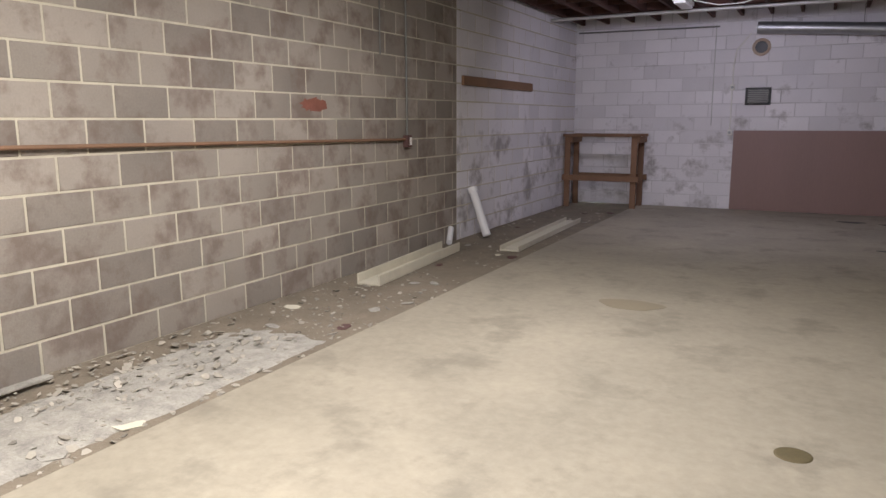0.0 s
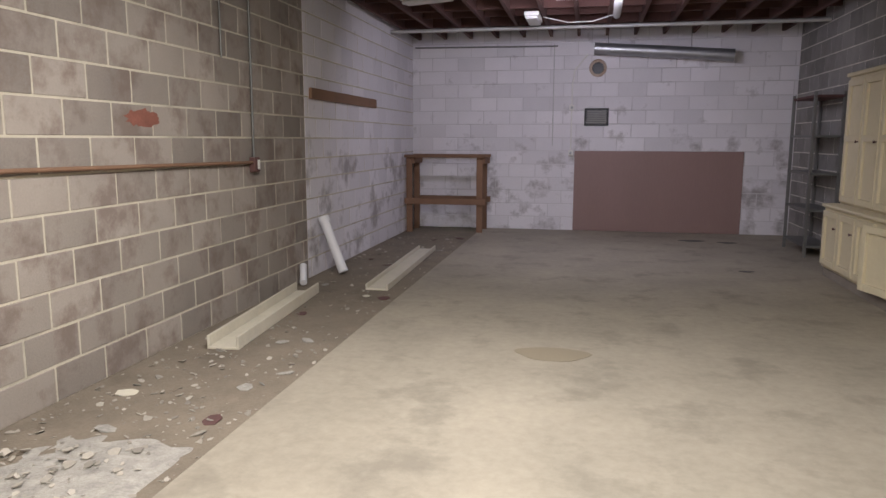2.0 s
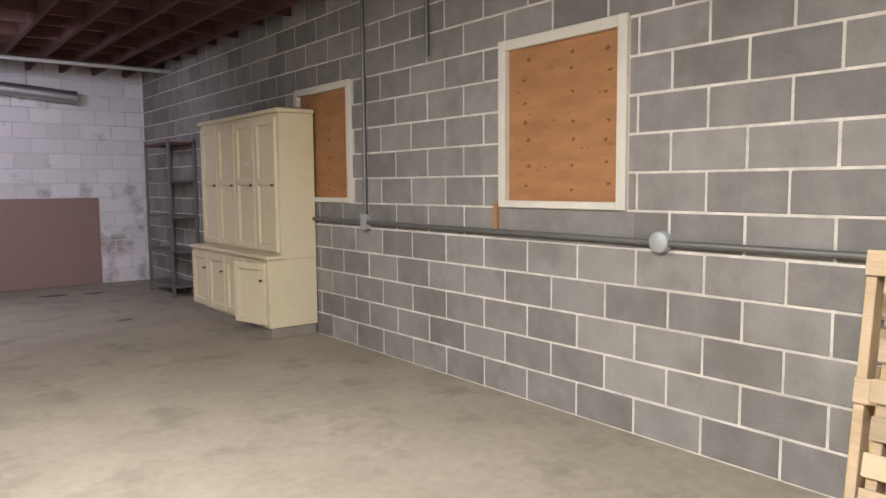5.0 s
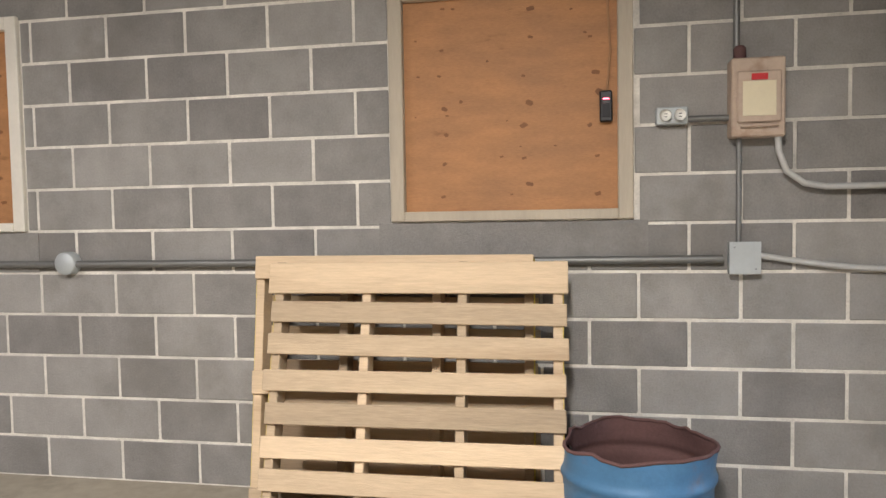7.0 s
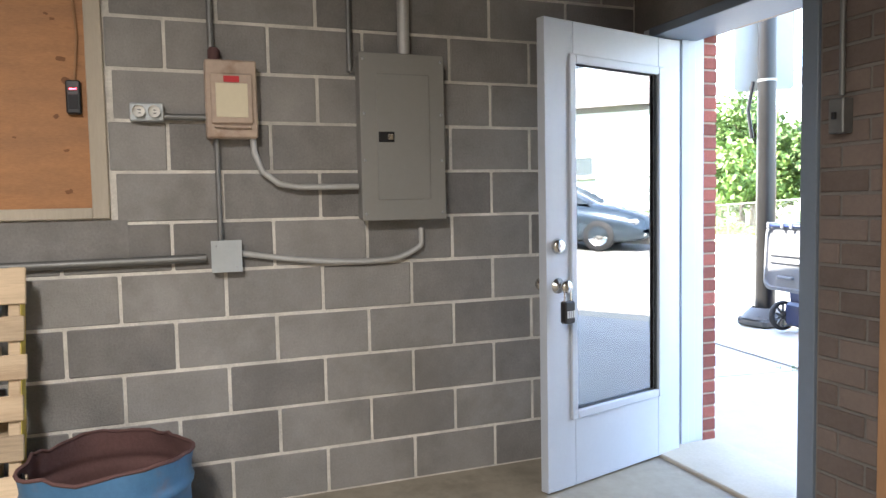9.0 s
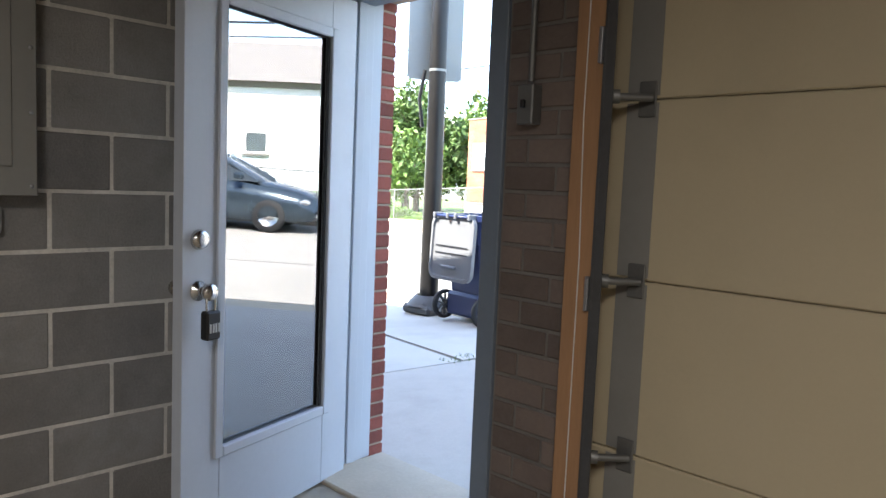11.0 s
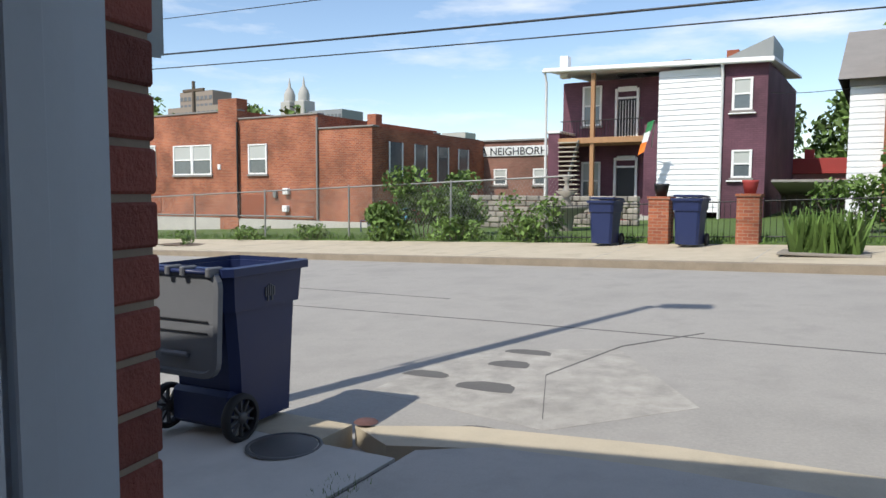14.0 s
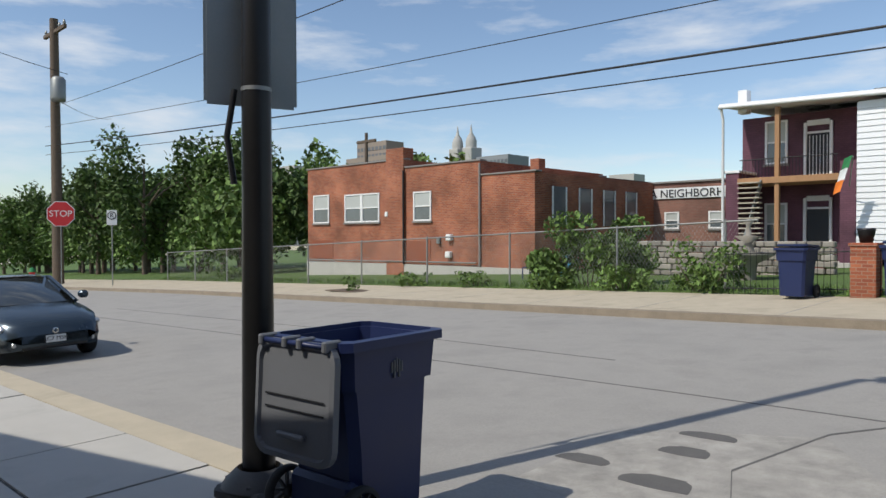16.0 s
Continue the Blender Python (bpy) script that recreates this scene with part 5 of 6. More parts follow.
# ---- plants ----
def leaves(shape, cx, cy, cz, rx, ry, rz, n, size, seed, low=-1.0):
    rnd = random.Random(seed)
    lumps = [(rnd.uniform(-.75, .75), rnd.uniform(-.75, .75), rnd.uniform(low * .7, .75), rnd.uniform(.28, .5)) for _ in range(16)]
    for _ in range(n):
        a, b, c, r = rnd.choice(lumps)
        v = Vector((rnd.gauss(0, 1), rnd.gauss(0, 1), rnd.gauss(0, 1))).normalized() * r * (rnd.random() ** 0.35)
        p = Vector((cx + (a + v.x) * rx, cy + (b + v.y) * ry, cz + (c + v.z) * rz))
        e = Euler((rnd.uniform(-1.2, 1.2), rnd.uniform(-1.2, 1.2), rnd.uniform(0, 6.3))).to_matrix()
        sz = size * rnd.uniform(0.6, 1.5)
        q = [p + e @ Vector(w) * sz for w in ((-0.5, 0, 0), (0, -0.32, 0.08), (0.6, 0, 0), (0, 0.32, 0.08))]
        shape.add(q, [(0, 1, 2, 3)])


def tree(s, d, h, r, n, material, label, seed, size=0.35, trunk=True, z0=None, group="trees"):
    z = GS(s, d) if z0 is None else z0
    x, y = P(s, d)
    t = thing("tree", Matrix.Translation((x, y, z)), label, "tree", group)
    rnd = random.Random(seed)
    tr = Shape().tube([(0, 0, -0.2), (0.05, 0, h * .25), (-.05, .05, h * .5), (0, 0, h * .8)], [h * .022, h * .018, h * .012, h * .004], 8)
    for i in range(6):
        a, zz = rnd.uniform(0, 6.3), h * rnd.uniform(.25, .6)
        tr.tube([(0, 0, zz), (r * .4 * math.cos(a), r * .4 * math.sin(a), zz + h * .12), (r * .75 * math.cos(a), r * .75 * math.sin(a), zz + h * .2)], [h * .009, h * .006, h * .002], 6)
    part("trunk", tr, M_BARK, t)
    lf = Shape()
    leaves(lf, 0, 0, h * 0.56, r, r, h * 0.46, n, size, seed)
    part("crown", lf, material, t)
    return t


rnd = random.Random(11)
for i in range(44):
    s = 33 + i * 1.9 + rnd.uniform(-1, 1)
    d = rnd.uniform(27, 34) + (i % 3) * 3 + (5 if s < 40 else 0)
    tree(s, d, rnd.uniform(8.6, 11.6) * (0.66 if s < 48 else 1.0), rnd.uniform(2.8, 4.0), 2600, M_LEAF_D if i % 2 else M_LEAF, "dense leafy green tree at the edge of the lot", 100 + i, 0.40)
for i, (s, d, h, r) in enumerate(((20.5, 60, 8.6, 2.6), (15, 62, 7.5, 3.2), (11, 64, 7.8, 3.5), (8, 60, 7, 3), (-1.5, 46, 8, 3.6), (-4.5, 48, 8.4, 3.6), (0.2, 52, 7.4, 3), (1.5, 50, 6, 2.5), (64, 40, 10, 5), (72, 36, 11, 5))):
    tree(s, d, h, r, 1600, M_LEAF_D if i % 2 else M_LEAF, "leafy green tree far behind the houses", 200 + i, 0.42)


def bush(s, d, w, h, n, size, label, seed, material=M_LEAF, dy=0.7):
    x, y = P(s, d)
    t = thing("bush", Matrix.Translation((x, y, GS(s, d))), label, "bush", "bushes")
    lf = Shape()
    leaves(lf, 0, 0, h * .5, w * .55, dy, h * .55, n, size, seed)
    part("foliage", lf, material, t)
    st = Shape()
    for k in range(5):
        st.tube([(0.1 * k - 0.2, 0, 0), (0.3 * k - .6, .1, h * .6)], [0.02, 0.008], 5)
    part("stems", st, M_BARK, t)


bush(12.3, 22.2, 3.2, 2.0, 8000, 0.14, "dense green vine bush at the chain-link fence", 31, M_LEAF, 0.9)
bush(8.3, 21.2, 1.7, 1.25, 1000, 0.12, "leafy weeds by the fence corner", 32)
bush(10.6, 21.3, 1.6, 0.7, 700, 0.11, "low leafy plants along the fence", 33)
bush(16.5, 21.8, 1.2, 0.5, 400, 0.1, "low weeds along the fence", 34)
bush(19.6, 22.0, 1.2, 0.5, 400, 0.1, "low weeds along the fence", 35)
bush(0.9, 23.5, 2.4, 1.3, 1200, 0.13, "green shrub behind the railing", 36)
bush(-0.6, 23.0, 1.6, 2.4, 900, 0.16, "feathery green young tree by the white house", 37)
bush(36.5, 24.2, 2.5, 0.7, 700, 0.14, "weeds at the end of the fence", 38)
iris = Shape()
random.seed(9)
blades(iris, 0.4, 1.5, 18.0, 18.6, 420, 0.75)
t = thing("planter_bed", B(0.95, 18.3, GS(0.95, 18.3)), "square bed of tall iris leaves in the pavement", "planter")
part("edging", Shape().box((-0.75, -0.5, 0), (0.75, 0.5, 0.05), 0.01), M_STONE, t)
ir = part("iris_leaves", Shape().add([tuple((t.matrix_basis.inverted() @ Vector(p))) for p in iris.v], iris.f), M_BLADE, t)
t = thing("tree_pit", B(20.3, 19.6, GS(20.3, 19.6)), "bare square tree pit with a sapling", "tree pit")
part("edging", Shape().box((-0.85, -0.5, 0), (0.85, 0.5, 0.03), 0.01), M_BARK, t)
lf = Shape()
leaves(lf, 0, 0, 0.25, 0.25, 0.25, 0.3, 120, 0.1, 77)
part("sapling", lf, M_LEAF, t)


# ---- buildings across the street ----
def sash(parent, s0, s1, z0, z1, y, blind=True, sill=True, name="window"):
    """A sash window on a wall whose face is at local y, facing +y."""
    w = part(name, Shape().box((s0, y + 0.004, z0), (s1, y + 0.02, z1)), M_PANE, parent)
    f = 0.07
    sh = Shape().box((s0 - 0.02, y, z0), (s0 + f, y + 0.06, z1), 0.006).box((s1 - f, y, z0), (s1 + 0.02, y + 0.06, z1), 0.006)
    sh.box((s0 + f, y, z1 - f), (s1 - f, y + 0.06, z1), 0.006).box((s0 + f, y, (z0 + z1) / 2 - 0.03), (s1 - f, y + 0.055, (z0 + z1) / 2 + 0.03), 0.006)
    sh.box((s0 + f, y, z0), (s1 - f, y + 0.06, z0 + f), 0.006)
    part("frame", sh, M_WHITEW, w)
    if blind:
        part("blind", Shape().box((s0 + f, y + 0.0205, (z0 + z1) / 2 + 0.03), (s1 - f, y + 0.026, z1 - f)), M_BLIND, w)
    if sill:
        part("sill", Shape().box((s0 - 0.08, y, z0 - 0.09), (s1 + 0.08, y + 0.1, z0 - 0.002), 0.006), M_ROOF, w)
    return w


BD = 28.0
t = thing("brick_building", B(0, BD, 0), "two-tone orange brick building with a stepped roofline", "building")
for s0, s1, zt in ((26.75, 35.0, 5.35), (21.72, 26.749, 4.92), (18.7, 21.719, 4.25)):
    part("wall", Shape().box((s0, -10, -1.2), (s1, 0, zt)), M_BRICKWALL, t)
part("pier", Shape().box((26.73, -0.6, -1.2), (28.04, 0.10, 5.95), 0.02), M_BRICKWALL, t)
part("coping", Shape().box((26.7, -0.4, 5.355), (35.1, 0.06, 5.43), 0.01).box((21.7, -0.4, 4.925), (26.72, 0.06, 5.0), 0.01).box((18.6, -0.4, 4.255), (21.69, 0.06, 4.33), 0.01), M_ROOF, t)
part("footing", Shape().box((18.65, 0.0, -1.2), (35.05, 0.07, 0.18), 0.01), M_PAVE, t)
part("chimney", Shape().box((20.0, -2.5, 4.2), (20.5, -2.0, 5.05), 0.02), M_BRICKWALL, t)
part("roof", Shape().box((18.75, -9.9, 4.1), (34.9, -0.45, 4.2)), M_ROOF, t)
sash(t, 32.95, 34.4, 2.3, 3.88, 0)
sash(t, 28.65, 30.05, 2.3, 3.8, 0)
sash(t, 30.1, 31.5, 2.3, 3.8, 0)
sash(t, 24.85, 26.05, 2.3, 3.72, 0)
for s0, s1 in ((32.6, 34.6), (24.9, 26.6)):
    part("blocked_window", Shape().box((s0, 0.0, 0.35), (s1, 0.03, 1.35), 0.01), M_BRICK, t, "bricked-up lower window")
part("drain_pipe", Shape().tube([(21.72, 0.07, 0.2), (21.72, 0.07, 4.8)], 0.05, 8), M_ROOF, t)
part("drain_pipe", Shape().tube([(26.7, 0.13, 0.2), (26.7, 0.13, 4.8)], 0.05, 8), M_BLACK, t)
part("wall_pipe", Shape().tube([(21.9, 0.12, 0.36), (34.9, 0.12, 0.24)], 0.035, 8), M_ALU, t)
for s, z in ((23.4, 1.35), (23.45, 0.55)):
    part("vent_hood", Shape().box((s, 0.0, z), (s + 0.32, 0.22, z + 0.3), 0.03), M_WHITEW, t, "white vent hood")
part("meter", Shape().box((24.2, 0, 1.2), (24.4, 0.15, 1.5), 0.02), M_ALU, t)
part("meter", Shape().box((27.9, 0, 2.55), (28.1, 0.15, 2.8), 0.02), M_WHITEW, t)
# side face towards the yard
for d0, z0 in ((1.2, 2.0), (3.2, 2.0), (5.2, 2.0), (7.2, 2.0)):
    w = part("side_window", Shape().box((18.66, -d0 - 1.0, z0), (18.69, -d0, z0 + 1.7), 0.01), M_PANE, t)
    part("frame", Shape().box((18.64, -d0 - 1.05, z0), (18.659, -d0 - 0.95, z0 + 1.7)).box((18.64, -d0 - .05, z0), (18.659, -d0 + .05, z0 + 1.7)), M_WHITEW, w)

# low brick hall with the painted fascia
t = thing("brick_hall", B(0, 38, 0), "low brown brick hall with a teal and white fascia", "building")
part("wall", Shape().box((13.0, -8, -0.5), (22.0, 0, 4.2)).box((21.7, -8, -0.5), (24.0, 0.3, 4.75)), M_DULLBRICK, t)
part("fascia", Shape().box((18.96, 0.0, 3.42), (21.68, 0.08, 3.95), 0.01), M_TEAL, t, "teal painted fascia band")
fw = part("sign_band", Shape().box((13.2, 0.0, 3.42), (18.955, 0.08, 3.95), 0.01), M_SIGNW, t, "white sign band with dark lettering")
part("coping", Shape().box((13.0, -0.3, 4.205), (21.69, 0.1, 4.3), 0.01).box((21.65, -0.3, 4.755), (24.1, 0.4, 4.83), 0.01), M_ROOF, t)
part("painted_panel", Shape().box((21.9, 0.3, 3.9), (23.9, 0.33, 4.6), 0.01), M_PINK, t, "faded pink panel")
for s in (15.0, 17.3, 19.0, 20.5):
    sash(t, s, s + 0.75, 1.9, 2.75, 0, True)
sash(t, 22.3, 23.1, 1.9, 3.2, 0.3, False)
cu = bpy.data.curves.new("sign_text", "FONT")
cu.body, cu.size, cu.extrude = "A NEIGHBORHOOD", 0.56, 0.01
tmp = new("sign_text", cu)
bpy.context.view_layer.update()
me = bpy.data.meshes.new_from_object(tmp.evaluated_get(bpy.context.evaluated_depsgraph_get()))
bpy.data.objects.remove(tmp)
me.materials.clear()
part("lettering", me, M_INK, fw, "dark capital letters", Matrix.Translation((18.85, 0.10, 3.49)) @ Matrix(((-1, 0, 0, 0), (0, 0, 1, 0), (0, 1, 0, 0), (0, 0, 0, 1))) @ Matrix.Diagonal((1.05, 1, 1, 1)))

# rubble wall behind the vines
sw = Shape()
random.seed(21)
for k in range(7):
    s = 7.0
    while s < 13.5:
        w = random.uniform(0.25, 0.6)
        sw.box((s, -0.3, k * 0.2 - 0.2), (s + w - 0.03, random.uniform(-0.03, 0.03), k * 0.2 - 0.02), 0.03)
        s += w
solo("rubble_wall", sw, M_STONE, "low grey rubble stone garden wall", "wall", "", B(0, 27.0, 0.2))
t = thing("garden_fountain", B(8.7, 25.0, GS(8.7, 25)), "tiered stone garden fountain", "fountain")
part("basin", Shape().lathe([(0.2, 0), (0.25, 0.5), (0.7, 0.75), (0.72, 0.82), (0.3, 0.78), (0.0, 0.78)], 20), M_STONE, t)
part("column", Shape().lathe([(0.2, 0.78), (0.1, 1.1), (0.38, 1.3), (0.08, 1.32), (0.06, 1.6), (0.16, 1.75), (0, 1.8)], 16), M_STONE, t)

# purple house with the white sided stair bay
HD = 31.0
t = thing("purple_house", B(0, HD, 0), "two-storey purple brick house with porch and white siding", "house")
z0 = 0.2
part("back_wall", Shape().box((3.7, -9, z0), (12.0, -1.7, 6.15)), M_PURPLEWALL, t)
part("wing_wall", Shape().box((3.7, -1.699, z0), (5.2, 0, 6.1)), M_PURPLEWALL, t)
part("porch_pier", Shape().box((11.45, -1.6, z0), (11.95, 0, 3.9), 0.01), M_PURPLEWALL, t)
part("porch_pier", Shape().box((7.5, -1.6, z0), (8.0, 0, 4.1), 0.01), M_PURPLEWALL, t)
part("pier_cap", Shape().box((11.4, -1.6, 3.905), (12.0, 0.05, 4.0), 0.01), M_WHITEW, t)
sd = part("siding_bay", Shape().box((5.21, -1.6, z0 + 0.6), (7.49, -0.05, 6.05)), M_SIDING, t)
z = z0 + 0.6
while z < 6.0:
    part("clapboard", Shape().add([(5.21, -0.049, z), (7.49, -0.049, z), (7.49, 0.0, z), (5.21, 0.0, z), (5.21, -0.049, z + 0.2), (7.49, -0.049, z + 0.2), (7.49, -0.03, z + 0.2), (5.21, -0.03, z + 0.2)],
         [(0, 1, 2, 3), (3, 2, 6, 7), (4, 5, 6, 7), (0, 3, 7, 4), (1, 2, 6, 5), (0, 1, 5, 4)]), M_SIDING, sd)
    z += 0.2
part("roof", Shape().add([(3.5, 0.25, 6.1), (12.1, 0.25, 6.4), (12.1, -9, 6.9), (3.5, -9, 6.7), (3.5, 0.25, 6.22), (12.1, 0.25, 6.52), (12.1, -9, 7.0), (3.5, -9, 6.8)],
     [(0, 1, 2, 3), (4, 5, 6, 7), (0, 1, 5, 4), (1, 2, 6, 5), (2, 3, 7, 6), (3, 0, 4, 7)]), M_SIDING, t, "pale flat roof edge")
part("gable", Shape().add([(3.6, -0.2, 6.2), (5.4, -0.2, 6.28), (3.6, -0.2, 7.0), (3.6, -3, 6.4), (5.4, -3, 6.4), (3.6, -3, 7.0)], [(0, 1, 2), (3, 4, 5), (0, 1, 4, 3), (1, 2, 5, 4), (2, 0, 3, 5)]), M_ALU, t, "grey metal parapet wedge")
part("chimney", Shape().box((5.3, -4, 6.3), (5.75, -3.5, 7.25), 0.01), M_BRICK, t)
part("chimney", Shape().box((11.6, -1.5, 6.3), (11.95, -1.1, 7.2), 0.01), M_WHITEW, t)
for s in (8.1, 6.9, 9.2):
    part("roof_vent", Shape().box((s, -3, 6.4), (s + 0.7, -2.4, 6.85), 0.02), M_ALU, t)
part("gutter", Shape().tube([(3.5, 0.3, 6.08), (12.1, 0.3, 6.38)], 0.07, 8), M_WHITEW, t)
for s, z1 in ((5.2, 6.1), (12.02, 6.3)):
    part("downpipe", Shape().tube([(s, 0.25, z1), (s, 0.08, z1 - 0.35), (s, 0.06, z0 + 0.3)], 0.055, 8), M_WHITEW, t)
part("deck", Shape().box((8.0, -1.69, 3.45), (11.45, 0.12, 3.68), 0.01), M_STUD, t, "upper porch deck of raw timber")
part("post", Shape().box((9.98, -0.1, z0), (10.14, 0.06, 3.449), 0.01), M_STUD, t)
part("post", Shape().box((9.98, -0.1, 3.681), (10.14, 0.06, 6.2), 0.01), M_STUD, t)
part("porch_floor", Shape().box((7.6, -1.69, 0.2), (11.9, 0.3, 0.62), 0.01), M_PAVE, t)
rail = Shape().tube([(8.05, 0.05, 4.35), (9.9, 0.05, 4.35)], 0.02, 6).tube([(10.15, 0.05, 4.35), (11.4, 0.05, 4.35)], 0.02, 6)
for i in range(28):
    rail.tube([(8.1 + i * 0.118, 0.05, 3.69), (8.1 + i * 0.118, 0.05, 4.35)], 0.011, 4)
part("railing", rail, M_BLACK, t, "black iron porch railing")
for za, zb in ((3.72, 5.75), (0.64, 2.95)):
    d = part("door", Shape().box((8.82, -1.699, za), (9.58, -1.64, zb - 0.35), 0.01), M_DARKDOOR, t)
    part("frame", Shape().box((8.7, -1.699, za), (8.81, -1.6, zb), 0.01).box((9.59, -1.699, za), (9.7, -1.6, zb), 0.01).box((8.811, -1.699, zb - 0.12), (9.589, -1.6, zb + 0.08), 0.02).box((8.811, -1.699, zb - 0.42), (9.589, -1.6, zb - 0.34), 0.01), M_WHITEW, d)
    if za > 2:
        for i in range(6):
            part("bar", Shape().box((8.88 + i * 0.12, -1.639, za + 0.1), (8.9 + i * 0.12, -1.62, zb - 0.5)), M_WHITEW, d)
sash(t, 10.3, 11.1, 4.3, 5.95, -1.699)
sash(t, 10.3, 11.1, 1.2, 2.8, -1.699)
sash(t, 4.2, 4.85, 4.45, 5.6, 0)
sash(t, 4.15, 4.8, 2.05, 3.05, 0)
for za in (4.45, 2.05):
    part("stone_sill", Shape().box((4.05, 0.0, za - 0.14), (4.97, 0.13, za - 0.092), 0.01), M_WHITEW, t)
stairs = Shape()
st = part("stair_string", Shape().box((-0.05, -0.1, 0), (0, 0.15, 4.0), 0.01), M_ALU, t, "", Matrix.Translation((11.35, 0.55, 0.3)) @ Matrix.Rotation(radians(-13), 4, "Y") @ Matrix.Rotation(radians(8), 4, "X") @ Matrix.Diagonal((1, 1, 0.85, 1)))
for i in range(17):
    part("stair_tread", Shape().box((10.42 + i * 0.008, 0.15 - i * 0.0, 0.5 + i * 0.185), (11.25 + i * 0.005, 0.45, 0.55 + i * 0.185), 0.01), M_TRIM_OLD, t)
t2 = thing("flag", B(7.6, HD - 0.4, 3.2), "green white and orange flag on a short pole", "flag")
part("pole", Shape().tube([(0, 0, 0), (-0.35, 0.9, 0.9)], 0.02, 6), M_ALU, t2)
for i, mt in enumerate((M_GREEN, M_SIGNW, M_ORANGE)):
    part("stripe", Shape().add([(-0.3 + .12 * i, 0.8, 0.95 - .38 * i), (-0.05 + .12 * i, 0.75, 0.85 - .38 * i), (0.06 + .12 * i, 0.7, 0.45 - .38 * i), (-0.2 + .12 * i, 0.82, 0.55 - .38 * i)], [(0, 1, 2, 3)]), mt, t2)

# white sided house and low red-roofed shed
t = thing("white_house", B(0, 28.5, 0), "white clapboard house with a red brick chimney", "house")
part("wall", Shape().box((-9, -9, 0.2), (1.05, 0, 5.0)), M_SIDING, t)
z = 0.5
while z < 5.0:
    part("clapboard", Shape().box((-9, 0.001, z), (1.08, 0.03, z + 0.165), 0.008).box((1.051, -9, z), (1.08, 0.0, z + 0.165), 0.008), M_SIDING, t)
    z += 0.18
part("roof", Shape().add([(-9.3, 0.4, 4.9), (1.4, 0.4, 4.9), (1.4, -4.5, 7.2), (-9.3, -4.5, 7.2), (1.4, -9.4, 4.9), (-9.3, -9.4, 4.9)], [(0, 1, 2, 3), (3, 2, 4, 5), (1, 4, 2), (0, 3, 5)]), M_ROOF, t)
part("chimney", Shape().box((-0.55, 0.05, 0.2), (0.15, 0.6, 6.6), 0.01), M_BRICKWALL, t)
part("cornice", Shape().box((-9, 0.0305, 4.7), (1.1, 0.12, 4.95), 0.01), M_ROOF, t)
for s in (-6.5, -3.5):
    sash(t, s, s + 0.9, 2.2, 3.8, 0.031)
t = thing("red_shed", B(0, 40, 0), "low shed with a bright red roof", "shed")
part("wall", Shape().box((1.0, -4, 0.5), (4.6, 0, 2.4)), M_PINK, t)
part("roof", Shape().box((0.8, -4.2, 2.401), (4.9, 0.2, 3.1), 0.02), M_RED_ROOF, t)
part("chimney", Shape().box((3.0, -2, 3.1), (3.4, -1.6, 3.6), 0.01), M_RED_ROOF, t)
t = thing("garden_shed", B(0, 30, 0), "low open shed with a grey shingle roof", "shed")
part("roof", Shape().box((1.1, -3, 1.9), (3.4, 0, 2.0), 0.02, Matrix.Rotation(radians(9), 4, "X")), M_ROOF, t)
for s in (1.2, 3.2):
    part("post", Shape().box((s, -2.8, 0.3), (s + 0.12, -2.7, 1.6)), M_BARK, t)
part("back_wall", Shape().box((1.15, -3.0, 0.3), (3.35, -2.9, 1.7)), M_BARK, t)

# ---- fences ----
FD = 21.9
t = thing("chain_link_fence", Matrix.Identity(4), "galvanised chain-link fence along the grass", "fence")


def FP(s, z):
    d = 20.9 + 0.055 * s
    return (*P(s, d), GS(s, d) + z)


part("top_rail", Shape().tube([FP(s, 1.72) for s in range(7, 44, 3)], 0.025, 6), M_WIRE, t)
for s in (7.8, 10.9, 14.9, 18.9, 22.9, 26.9, 30.9, 34.9, 38.9, 42.9):
    part("post", Shape().tube([FP(s, -0.1), FP(s, 1.78)], 0.032, 8), M_WIRE, t)
mesh_ = Shape()
step = 0.11
r = 0.0028
for i in range(int(36 / step)):
    s = 7.0 + i * step
    for sg in (-1, 1):
        a, b = Vector(FP(s, 0.05)), Vector(FP(s + sg * 1.1, 1.70))
        w = Vector((UX * r, UY * r, 0))
        if 6.9 < s + sg * 1.1 < 43.2:
            mesh_.add([a - w, a + w, b + w, b - w], [(0, 1, 2, 3)])
tagged(part("chain_link", mesh_, M_WIRE, t), kind="stuff")
t = thing("iron_railing", Matrix.Identity(4), "low black iron railing in front of the yard", "railing")
bars = Shape()


def RP(s, z):
    return (*P(s, 20.75), GS(s, 20.75) + z)


